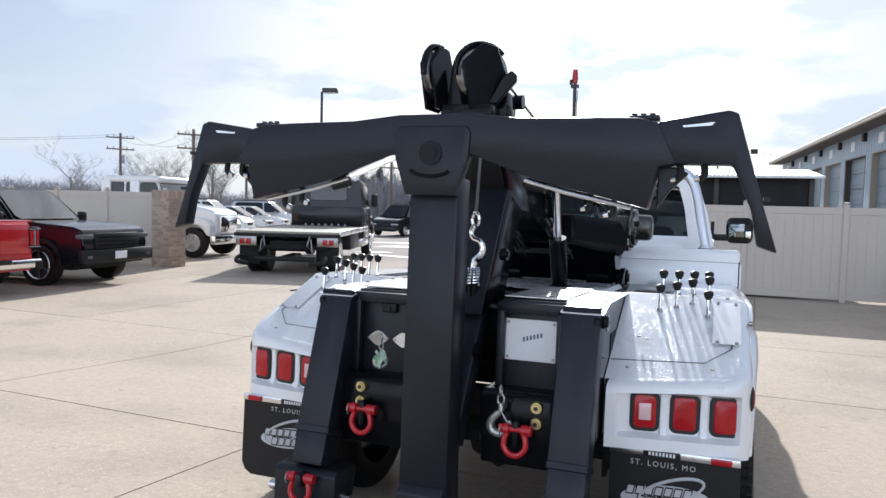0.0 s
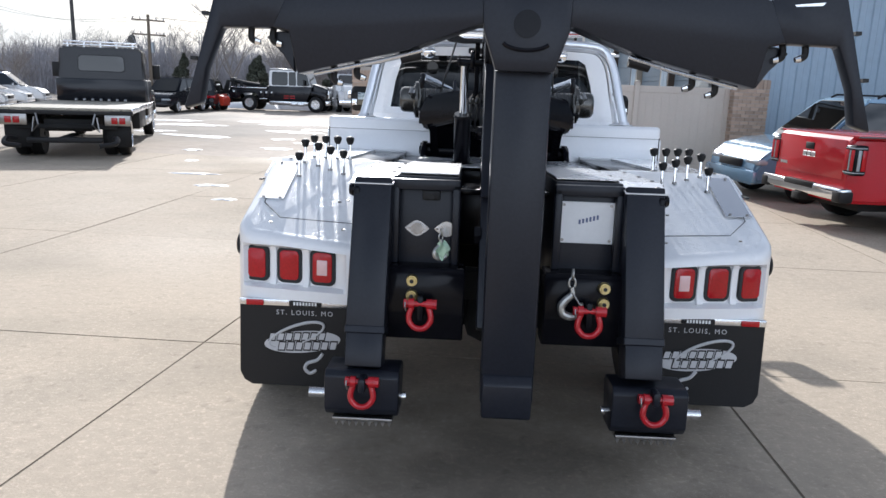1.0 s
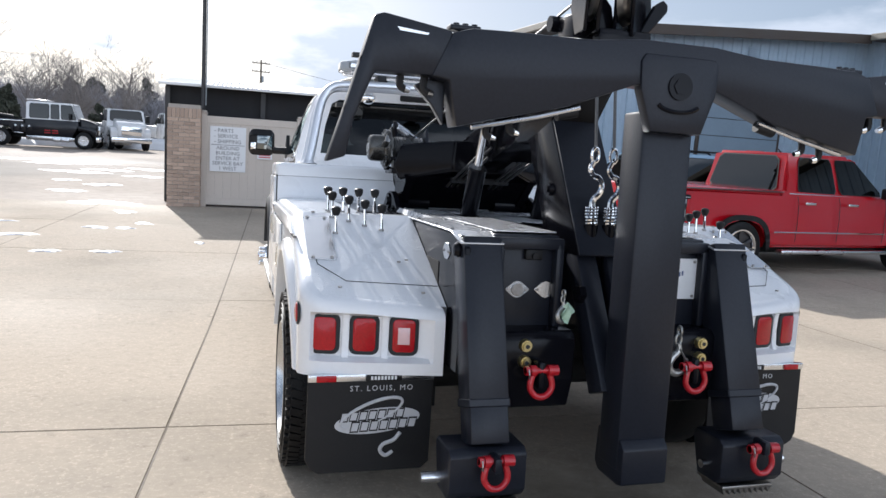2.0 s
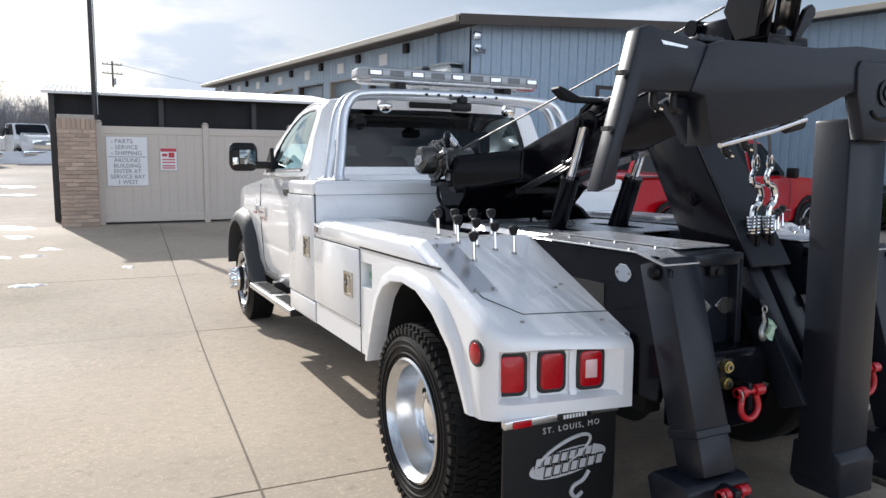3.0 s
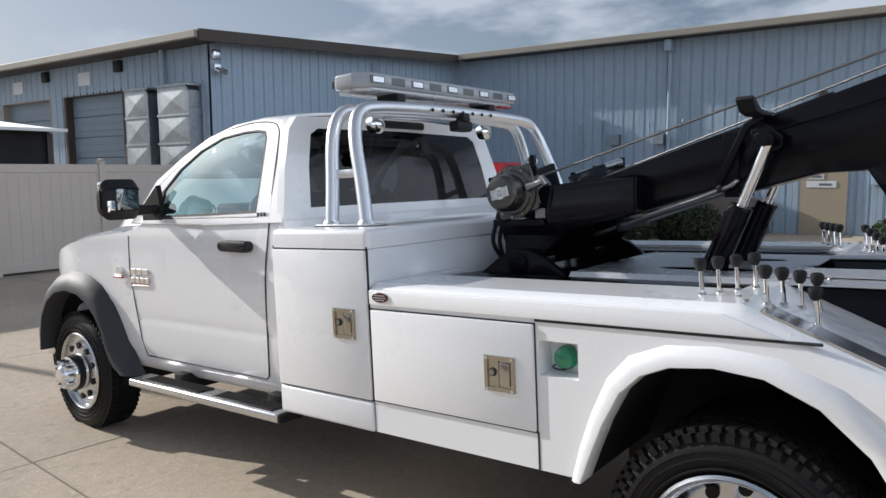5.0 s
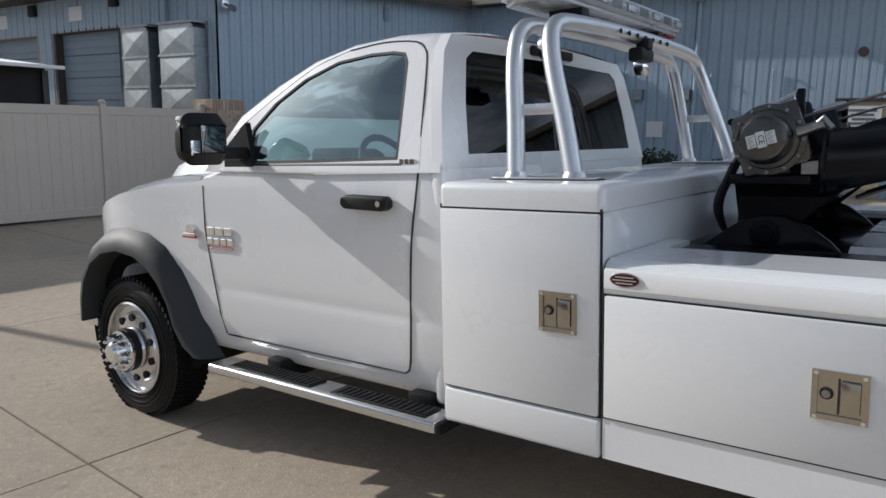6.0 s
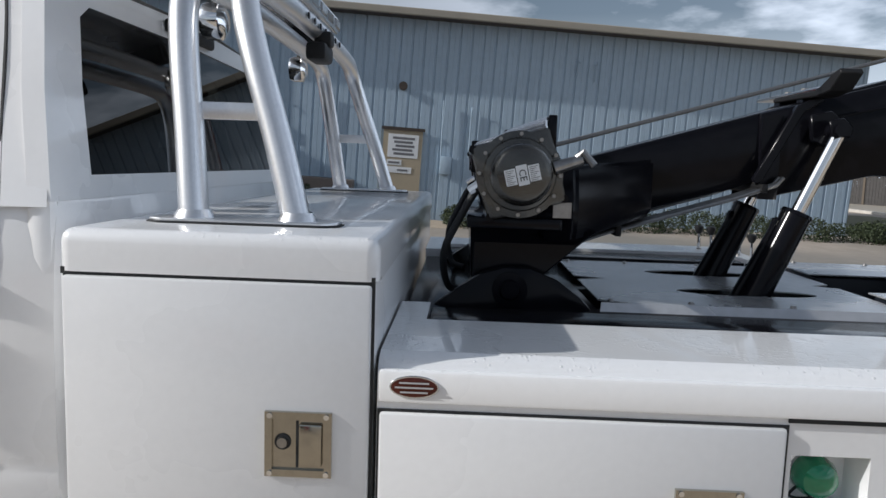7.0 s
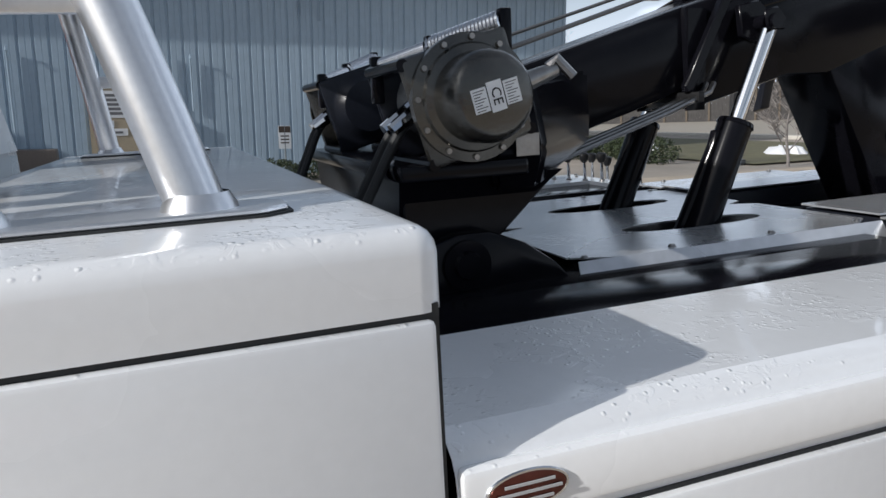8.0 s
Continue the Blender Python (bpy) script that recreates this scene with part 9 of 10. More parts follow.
def truck_cab(p, y0, paint, w=1.12, sleeper=0.0, hood=1.5, ztop=2.55, zb=0.75, roof_paint=None, inset=(0.93, 0.84), cap=0.0):
    """A bonneted truck cab standing on the local origin, nose at y0."""
    bm = B()
    yw = y0 - hood
    prism(bm, [(y0 - 0.02, zb), (y0, 1.38), (y0 - 0.07, 1.52), (y0 - 0.35, 1.64), (yw, 1.82), (yw, zb)], -w * 0.70, w * 0.70, "x", 0.11, 4)
    part("hood", bm, paint, p)
    for s in (-1, 1):
        bm = B()
        arc = [(y0 - 0.72 + 0.56 * math.cos(a), 0.52 + 0.58 * math.sin(a)) for a in [math.radians(t) for t in range(25, 156, 13)]]
        prism(bm, [(y0 - 0.06, 0.70), (y0 - 0.05, 1.10), (y0 - 0.20, 1.27), (y0 - 0.50, 1.33), (y0 - 1.0, 1.34), (yw, 1.36), (yw, 0.68), (arc[-1][0] - 0.04, 0.68)] + arc[::-1], min(s * w * 0.66, s * w), max(s * w * 0.66, s * w), "x", 0.05, 3)
        part("front_fender", bm, paint, p)
    yb = yw - 1.45 - sleeper
    bm = B()
    box(bm, -w, w, yb, yw, zb - 0.1, 1.62, 0.05, 2)
    part("cab_body", bm, paint, p)
    pill = [(yw - 0.02, yw - 0.35), (yw - 0.95, yw - 0.98)] + ([(yw - 1.5, yw - 1.5)] if sleeper else []) + [(yb + 0.06, yb + 0.08)]
    greenhouse(p, (yw - 0.02, yb + 0.02, 1.62), (yw - 0.38, yb + 0.06, ztop), w - 0.04, w - 0.12, roof_paint or paint, CARGLASS, pill, None, inset)
    if cap:
        box_part(p, "roof_cap", (-w + 0.06, w - 0.06, yb, yw - 0.22, ztop - 0.10, ztop + cap), roof_paint or paint, 0.09, "", 4)
        for s in (-1, 1):
            for y in (yw - 1.28, yb):
                box_part(p, "cab_panel", (min(s * (w - 0.14), s * (w - 0.01)), max(s * (w - 0.14), s * (w - 0.01)), y, y + 0.34, 1.55, ztop - 0.05), paint, 0.03)
    box_part(p, "interior", (-w + 0.1, w - 0.1, yb + 0.1, yw - 0.3, 0.9, 1.66), INTERIOR, 0.03)
    box_part(p, "grille", (-w * 0.5, w * 0.5, y0 - 0.02, y0 + 0.05, 0.85, 1.38), CHROME, 0.03)
    box_part(p, "front_bumper", (-w, w, y0 - 0.05, y0 + 0.14, 0.45, 0.75), CHROME, 0.04)
    for s in (-1, 1):
        box_part(p, "headlamp", (min(s * 0.60, s * 1.0), max(s * 0.60, s * 1.0), y0 - 0.30, y0 - 0.22, 0.92, 1.12), CLEARPLASTIC, 0.03)
        box_part(p, "mirror", (min(s * (w + 0.08), s * (w + 0.28)), max(s * (w + 0.08), s * (w + 0.28)), yw - 0.45, yw - 0.36, 1.65, 2.05), BLACKMATT, 0.02)
        box_part(p, "fuel_tank", (min(s * 0.65, s * 1.1), max(s * 0.65, s * 1.1), yb, yw - 0.1, 0.40, 0.72), POLISHED, 0.08)
    return yb


def big_wheel(p, x, y, r=0.50, w=0.28, rimmat=POLISHED):
    return car_wheel(p, x, y, r, w, 0.29, rimmat, 8)


# white bonneted highway truck
t = thing("highway_truck", lot_pose(-15.76, 15.09, -79.75) @ Matrix.Diagonal((0.9, 0.9, 0.9, 1)), "white bonneted highway truck with chrome trim", "truck")
yb = truck_cab(t, 3.0, TRUCKWHITE, 1.15, 0.9, 1.7, 2.56, cap=0.12)
for s in (-1, 1):
    big_wheel(t, s * 1.15, 2.3)
    big_wheel(t, s * 1.15, -2.6)
    big_wheel(t, s * 1.15, -3.7)
box_part(t, "chassis_frame", (-0.45, 0.45, -4.4, 2.6, 0.6, 0.85), UNDER, 0.02)

# flatbed carrier with its deck towards the wrecker
fb = thing("flatbed_truck", lot_pose(-9.14, 13.63, 19.3), "black flatbed tow truck with wooden deck boards", "flatbed truck")
yb = truck_cab(fb, 5.9, NIGHT, 1.12, 0.0, 1.2, 2.45, inset=(0.66, 0.50))
box_part(fb, "chassis_frame", (-0.45, 0.45, -1.9, 5.2, 0.55, 0.80), UNDER, 0.02)
DECKWOOD = material("worn_carrier_deck", (0.36, 0.33, 0.27), 0.7, vary=0.3, grain=8, blotch=1.0)
for k in range(12):
    x = -1.24 + 2.48 * k / 12
    bm = B()
    box(bm, x + 0.004, x + 2.48 / 12 - 0.004, -2.0, 3.05, 0.98, 1.03, 0.004, 1)
    part("deck_board", bm, DECKWOOD, fb)
box_part(fb, "deck_rail", (-1.27, -1.24, -2.0, 3.05, 0.93, 1.05), BRUSHED, 0.006)
box_part(fb, "deck_rail", (1.24, 1.27, -2.0, 3.05, 0.93, 1.05), BRUSHED, 0.006)
box_part(fb, "tail_beam", (-1.27, 1.27, -2.05, -1.95, 0.895, 0.975), BLACKMATT, 0.01, "black tail beam")
box_part(fb, "bulkhead", (-1.1, 1.1, 3.02, 3.10, 1.03, 1.62), NIGHT, 0.02)
for s in (-1, 1):
    pn = box_part(fb, "lamp_panel", (min(s * 0.72, s * 1.22), max(s * 0.72, s * 1.22), -2.075, -2.05, 0.68, 0.90), STEEL, 0.01, "worn steel lamp panel")
    for dx in (0.85, 1.0):
        box_part(pn, "lens", (min(s * dx, s * (dx + 0.12)), max(s * dx, s * (dx + 0.12)), -2.088, -2.07, 0.72, 0.85), REDLENS, 0.008)
    for q in (-1.15,):
        big_wheel(fb, s * 1.12, q, 0.45, 0.24, BRUSHED)
        big_wheel(fb, s * 0.84, q, 0.45, 0.24, BRUSHED)
    big_wheel(fb, s * 1.08, 5.15, 0.45, 0.26, BRUSHED)
    box_part(fb, "tool_box", (min(s * 0.75, s * 1.2), max(s * 0.75, s * 1.2), 0.0, 1.5, 0.50, 0.92), BLACKMATT, 0.02)
for s in (-1, 1):
    bm = B()
    tube(bm, smooth_path([(s * 0.9, -2.25, 0.42), (s * 1.0, -2.5, 0.45), (s * 0.98, -2.75, 0.36), (s * 0.7, -2.8, 0.32)], 4), 0.05, 8)
    part("wheel_arm", bm, BLACKMATT, fb, "black wheel-lift arm")
    bm = B()
    tube(bm, [(s * 0.55, -2.08, 0.92), (s * 0.5, -2.16, 0.70), (s * 0.62, -2.14, 0.55), (s * 0.58, -2.1, 0.85)], 0.018, 6)
    part("chain", bm, STEEL, fb, "hanging chain loop")
box_part(fb, "mud_flap", (-1.2, -0.72, -1.82, -1.79, 0.22, 0.72), RUBBER, 0.006)
box_part(fb, "mud_flap", (0.72, 1.2, -1.82, -1.79, 0.22, 0.72), RUBBER, 0.006)
box_part(fb, "cross_tube", (-0.95, 0.95, -2.0, -1.9, 0.60, 0.70), UNDER, 0.02)
box_part(fb, "tow_bar", (-0.70, 0.70, -2.32, -2.2, 0.34, 0.45), BLACKMATT, 0.03)
box_part(fb, "tow_stinger", (-0.12, 0.12, -2.3, -1.0, 0.34, 0.46), BLACKMATT, 0.02)
bm = B()
for z in (2.48, 2.56):
    box(bm, -0.9, 0.9, 3.28, 3.60, z, z + 0.04, 0.01)
for x in (-0.8, -0.4, 0.0, 0.4, 0.8):
    box(bm, x - 0.02, x + 0.02, 3.3, 3.58, 2.44, 2.56)
part("roof_bar", bm, BRUSHED, fb)
bm = B()
for k in range(7):
    lathe(bm, [(0.0, -0.03), (0.05, -0.03), (0.05, 0.03), (0, 0.03)], 10, pose(-0.6 + 0.2 * k, 2.8, 1.06))
part("chain_pile", bm, STEEL, fb)

# black heavy wrecker across the lot, its window surrounds painted white
hw = thing("heavy_wrecker", lot_pose(-12.36, 41.67, -90.4) @ Matrix.Diagonal((0.92, 0.92, 0.92, 1)), "black wrecker truck with crew cab across the lot", "tow truck")
yb = truck_cab(hw, 3.78, NIGHT, 1.15, 1.35, 1.0, 2.62, 0.75, TRUCKWHITE)
bm = B()
prism(bm, [(yb - 0.08, 0.72), (yb - 0.08, 1.60), (-2.0, 1.56), (-2.5, 1.50), (-2.7, 1.1), (-2.5, 0.75), (-2.0, 0.75), (-1.75, 1.12), (-0.85, 1.12), (-0.62, 0.72)], -1.15, 1.15, "x", 0.03)
part("bed", bm, NIGHT, hw)
bm = B()
tube(bm, [(0, yb - 0.9, 1.62), (0, -2.0, 1.75), (0, -2.6, 1.86)], 0.15, 8)
box(bm, -0.25, 0.25, -2.85, -2.55, 1.78, 2.05, 0.03)
part("boom", bm, BLACKMATT, hw, "short folded boom")
bm = B()
box(bm, -0.9, 0.9, -3.05, -2.90, 1.05, 1.30, 0.02)
cyl(bm, (0, -2.95, 0.5), (0, -2.8, 1.5), 0.10)
for x in (-0.8, 0.8):
    prism(bm, [(-3.15, 1.1), (-2.85, 1.9), (-2.65, 1.9), (-2.85, 0.7), (-3.05, 0.7)], x - 0.08, x + 0.08, "x", 0.02)
box(bm, -1.0, 1.0, -2.9, -2.6, 0.45, 0.75, 0.03)
part("wheel_lift", bm, BLACKMATT, hw, "folded wheel lift")
for k, (x, y, z) in enumerate(((0.5, -2.6, 1.62), (-0.4, -2.3, 1.66), (0.8, -1.9, 1.62))):
    bm = B()
    cyl(bm, (x, y, z - 0.1), (x, y, z + 0.16), 0.11, 0.09, 10)
    part("work_lamp", bm, BLACKMATT, hw)
for s in (-1, 1):
    for y in (3.06, -1.3):
        big_wheel(hw, s * 1.15, y)
    for k in range(4):
        y = (-2.45, -1.0 + 0.35, -0.3, 0.05)[k]
        dr = box_part(hw, "body_door", (min(s * 1.15, s * 1.165), max(s * 1.15, s * 1.165), y, y + 0.32, 0.85, 1.35), NIGHT, 0.006)
        box_part(dr, "latch", (min(s * 1.163, s * 1.175), max(s * 1.163, s * 1.175), y + 0.10, y + 0.20, 1.14, 1.24), SIGNWHITE, 0.004, "white latch plate")
    bm = B()
    box(bm, min(s * 1.15, s * 1.168), max(s * 1.15, s * 1.168), -2.5, yb - 0.1, 1.44, 1.49, 0.004)
    box(bm, min(s * 1.15, s * 1.168), max(s * 1.15, s * 1.168), -0.6, yb - 0.1, 0.76, 0.80, 0.004)
    pieces("bright_rail", bm, BRUSHED, hw)
    for y, z in ((1.15, 1.0), (1.55, 1.0), (1.15, 0.86), (1.55, 0.86)):
        box_part(hw, "body_marking", (min(s * 1.15, s * 1.156), max(s * 1.15, s * 1.156), y - 0.16, y + 0.16, z - 0.03, z + 0.03), REDLENS, 0.002, "dull red marking bar")
    for y in (1.1, 1.55):
        box_part(hw, "step", (min(s * 1.0, s * 1.22), max(s * 1.0, s * 1.22), y + 0.35, y + 0.75, 0.36, 0.60), POLISHED, 0.02, "bright cab step")
box_part(hw, "roof_bar", (-0.95, 0.95, yb + 0.05, yb + 1.1, 2.66, 2.74), SILVERPAINT, 0.03, "pale roof bar")
box_part(hw, "chassis_frame", (-0.45, 0.45, -3.1, 3.4, 0.5, 0.78), UNDER, 0.02)

# pale trucks at the far fence
for x, y, hdg, pt, lab in ((-8.35, 45.18, 200, TRUCKWHITE, "white and red service truck far across the lot"), (-5.83, 49.81, 205, TRUCKWHITE, "white pickup truck far across the lot")):
    q = thing("service_truck", lot_pose(x, y, hdg), lab, "truck", group="trucks at the far fence")
    yb = truck_cab(q, 2.8, pt, 1.1, 0.0, 1.2, 2.35)
    box_part(q, "bed", (-1.1, 1.1, -2.8, yb - 0.1, 0.7, 1.5), pt, 0.04)
    for s in (-1, 1):
        big_wheel(q, s * 1.1, 2.0, 0.45)
        big_wheel(q, s * 1.1, -1.8, 0.45)
sedan("car", lot_pose(-10.06, 45.0, 235), SILVERPAINT, "silver car far across the lot")

# orange-red loader
om = thing("loader", lot_pose(-15.45, 39.26, 85.7) @ Matrix.Diagonal((0.78, 0.78, 0.78, 1)), "orange-red loader with dark cab beside the black wrecker", "loader")
bm = B()
prism(bm, [(1.25, 0.35), (1.25, 0.62), (0.7, 0.80), (-0.5, 0.86), (-0.7, 1.10), (-1.25, 1.05), (-1.35, 0.8), (-1.3, 0.35)], -0.62, 0.62, "x", 0.06)
part("body", bm, ORANGE, om)
bm = B()
for x in (-0.45, 0.45):
    tube(bm, [(x, 0.55, 0.8), (x, 0.45, 1.78), (x, -0.55, 1.80), (x, -0.65, 0.9)], 0.05, 8)
box(bm, -0.5, 0.5, -0.6, 0.5, 1.76, 1.83)
box(bm, -0.42, 0.42, -0.5, -0.1, 0.85, 1.35, 0.05)
part("cab", bm, BLACKMATT, om, "dark open cab")
bm = B()
box(bm, -0.52, 0.52, -0.62, 0.52, 1.83, 1.90, 0.03)
part("roof_snow", bm, SNOW, om, "snow lying on the roof")
for s in (-1, 1):
    bm = B()
    tube(bm, [(s * 0.72, -1.0, 1.12), (s * 0.72, 0.3, 1.02), (s * 0.72, 1.2, 1.25), (s * 0.72, 1.55, 1.55)], 0.085, 8)
    tube(bm, [(s * 0.72, 1.2, 1.25), (s * 0.72, 1.5, 0.9)], 0.06, 8)
    part("lift_arm", bm, ORANGE, om)
    car_wheel(om, s * 0.75, 0.72, 0.36, 0.28, 0.2, ORANGE, 5)
    car_wheel(om, s * 0.75, -0.72, 0.36, 0.28, 0.2, ORANGE, 5)

# ---- poles and wires ----
def lamp_post(x, y, h, turn):
    lp = thing("lot_lamp", on_lot(x, y, turn), "tall dark parking-lot lamp post", "lamp post")
    bm = B()
    cyl(bm, (0, 0, -0.1), (0, 0, h), 0.09, 0.06, 12)
    part("pole", bm, POLEMETAL, lp)
    bm = B()
    box(bm, 0.05, 0.75, -0.2, 0.2, h - 0.05, h + 0.16, 0.03)
    part("lamp_head", bm, POLEMETAL, lp)
    bm = B()
    box(bm, 0.12, 0.68, -0.15, 0.15, h - 0.075, h - 0.051)
    part("lens", bm, SIGNWHITE, lp, smooth=0)
    return lp


lamp_post(-16.64, 27.13, 7.0, 15)


def utility_pole(x, y, h, turn, arms=2):
    up = thing("utility_pole", on_lot(x, y, turn), "weathered wooden utility pole with crossarms", "utility pole", group="utility poles")
    bm = B()
    cyl(bm, (0, 0, -0.3), (0, 0, h), 0.16, 0.11, 10)
    part("pole", bm, WOOD, up)
    for k in range(arms):
        bm = B()
        box(bm, -1.25, 1.25, -0.06, 0.06, h - 0.5 - 1.1 * k, h - 0.38 - 1.1 * k)
        ar = part("crossarm", bm, WOOD, up)
        bm = B()
        for px in (-1.15, -0.6, 0.6, 1.15):
            cyl(bm, (px, 0, h - 0.38 - 1.1 * k), (px, 0, h - 0.20 - 1.1 * k), 0.05, seg=8)
        part("insulator", bm, STEEL, ar)
    bm = B()
    cyl(bm, (0.22, 0, h - 2.9), (0.22, 0, h - 2.1), 0.18, seg=10)
    part("transformer", bm, GALV, up)
    return (x, y, ground_z(y) + h - 0.3)


tops = [utility_pole(x, y, h, t) for x, y, h, t in ((-102, 42, 9.5, 70), (-52.8, 51.1, 8.0, 55), (-38.3, 44.1, 7.4, 50), (-47.4, 63.6, 8.8, 40), (-26.1, 55.5, 6.6, 35), (1.13, 99.3, 11.0, 20), (40, 120, 9.0, 15))]
for a, b in zip(tops, tops[1:]):
    for off in (-1.1, 1.1):
        bm = B()
        p, q = Vector(a), Vector(b)
        pts = [p.lerp(q, k / 16) + Vector((off * 0.5, off * 0.5, 0.15 - 1.1 * (1 - (k / 8 - 1) ** 2))) for k in range(17)]
        tube(bm, pts, 0.012, 4)
        tagged(part("overhead_wire", bm, POLEMETAL), "thin black overhead power wire", "wire", group="overhead wires")

# ---- bare trees ----
def bare_tree(seed, h, spread=0.5, twigs=4):
    """Trunk, limbs and twigs of a leafless tree as trunk and crown meshes."""
    rg = random.Random(seed)
    trunk, crown = B(), B()
    count = [0]

    def grow(bm, p, d, ln, r, depth):
        n = 4 if depth < 3 else 2
        pts, rs = [p], [r]
        for k in range(n):
            d = (d + Vector((rg.uniform(-1, 1), rg.uniform(-1, 1), rg.uniform(-0.3, 0.9))) * 0.16).normalized()
            p = p + d * ln / n
            pts.append(p)
            rs.append(r * (1 - 0.6 * (k + 1) / n))
        tube(bm, pts, rs, 6 if depth < 2 else 3, cap=False)
        count[0] += 1
        if depth >= twigs:
            return
        kids = (rg.randint(8, 11), rg.randint(5, 6), rg.randint(4, 6), 4)[depth]
        for k in range(kids):
            t = rg.uniform(0.3, 1.0)
            i = min(n - 1, int(t * n))
            q = pts[i].lerp(pts[i + 1], t * n - i)
            a = rg.uniform(0, 2 * math.pi)
            side = Vector((math.cos(a), math.sin(a), rg.uniform(0.1, 0.7)))
            nd = (d * (1 - spread) + side * spread * 1.3).normalized()
            grow(crown, q, nd, ln * rg.uniform(0.42, 0.68), max(0.010, rs[i] * 0.5), depth + 1)
    grow(trunk, Vector((0, 0, -0.2)), Vector((0, 0, 1)), h * 0.62, h * 0.018, 0)
    return trunk, crown


def tree_thing(seed, m, h, label="leafless winter tree with fine grey-brown twigs", twigs=4, spread=0.5):
    t = thing("bare_tree", m, label, "tree", group="bare winter trees")
    a, b = bare_tree(seed, h, spread, twigs)
    part("trunk", a, BARK, t)
    part("crown", b, BARK, t)
    return t


proto = [tree_thing(20 + k, pose(0, 0, 0), 10.0) for k in range(4)]
wood_rng = random.Random(3)
spots = []
for k in range(62):
    a = radians(wood_rng.uniform(-72, 24))
    dist = wood_rng.uniform(64, 95) if k > 14 else wood_rng.uniform(58, 70)
    spots.append((dist * math.sin(a) - 2, dist * math.cos(a) + 2))
for k, (x, y) in enumerate(spots):
    sc = wood_rng.uniform(0.55, 1.0) * (1.15 if k % 9 == 0 else 0.9) * (0.6 if x < -0.62 * y else 0.85)
    m = on_lot(x, y, wood_rng.uniform(0, 360)) @ Matrix.Diagonal((sc, sc, sc, 1))
    if k < 4:
        proto[k].matrix_world = m
    else:
        o = copy_thing(proto[k % 4], on_lot(x, y, wood_rng.uniform(0, 360)))
        o.scale = (sc, sc, sc)
for k, (x, y, sc) in enumerate(((-31, 46, 0.42), (-37, 44, 0.38), (-27, 52, 0.5), (-19.4, 56.2, 0.92), (-47, 49, 0.42), (-14.1, 61.7, 0.7), (-10.7, 64.3, 0.8), (-40.2, 43.8, 0.62), (-39.5, 47.6, 0.74), (-33.5, 49.5, 0.6), (-44.5, 45.0, 0.6), (-30.5, 51.0, 0.52))):
    o = copy_thing(proto[(k + 1) % 4], on_lot(x, y, 70 * k))
    o.scale = (sc, sc, sc)

# far undergrowth: a tangle of thin stems, past counting
bm_v, bm_f = [], []
for k in range(30000):
    a = radians(wood_rng.uniform(-80, 30))
    dist = wood_rng.uniform(72, 104)
    x, y = dist * math.sin(a), dist * math.cos(a)
    h = wood_rng.uniform(2.4, 5.9) * (0.55 if a < -0.6 else 1.0) * (0.95 + 0.5 * noise.noise(Vector((x * 0.05, y * 0.05, 0))))
    z = ground_z(y)
    lx, ly = wood_rng.uniform(-0.8, 0.8), wood_rng.uniform(-0.8, 0.8)
    w = wood_rng.uniform(0.02, 0.06)
    stems = [((x, y, z - 0.1), (x + lx, y + ly, z + h), w)]
    for q in range(5):
        f, g, e = wood_rng.uniform(0.25, 0.8), wood_rng.uniform(-1.1, 1.1), wood_rng.uniform(-1.1, 1.1)
        stems.append(((x + lx * f, y + ly * f, z + h * f), (x + lx * f + g, y + ly * f + e, z + h * min(1.0, f + wood_rng.uniform(0.12, 0.3))), w * 0.6))
    for (x0, y0, z0), (x1, y1, z1), ww in stems:
        t = wood_rng.uniform(-0.5, 0.5)
        cx, cy = ww * math.cos(t + a), -ww * math.sin(t + a)
        i = len(bm_v)
        bm_v += [(x0 - cx, y0 - cy, z0), (x0 + cx, y0 + cy, z0), (x1, y1, z1)]
        bm_f += [(i, i + 1, i + 2)]
me = bpy.data.meshes.new("undergrowth")
me.from_pydata(bm_v, [], bm_f)
me.materials.append(SCRUB)
tagged(new("undergrowth", me), "dense grey-brown winter undergrowth along the lot", "undergrowth", kind="stuff")


def leafy(name, m, blobs, leaf, count, mat, label, category, seed):
    """Many small leaves scattered over rounded lobes."""
    rg = random.Random(seed)
    vs, fs = [], []
    for cx, cy, cz, rx, ry, rz in blobs:
        for k in range(count):
            u, t = rg.uniform(-1, 1), rg.uniform(0, 2 * math.pi)
            q = math.sqrt(1 - u * u)
            rr = rg.uniform(0.72, 1.06)
            p = Vector((cx + rx * rr * q * math.cos(t), cy + ry * rr * q * math.sin(t), max(0.0, cz + rz * rr * u)))
            a = Vector((rg.uniform(-1, 1), rg.uniform(-1, 1), rg.uniform(-1, 1))).normalized() * leaf
            b = a.cross(Vector((rg.uniform(-1, 1), rg.uniform(-1, 1), rg.uniform(-1, 1)))).normalized() * leaf * 0.5
            i = len(vs)
            vs += [p - a, p + b, p + a, p - b]
            fs.append((i, i + 1, i + 2, i + 3))
    me = bpy.data.meshes.new(name)
    me.from_pydata([tuple(v) for v in vs], [], fs)
    me.materials.append(mat)
    ob = new(name, me)
    ob.matrix_world = m
    return tagged(ob, label, category)


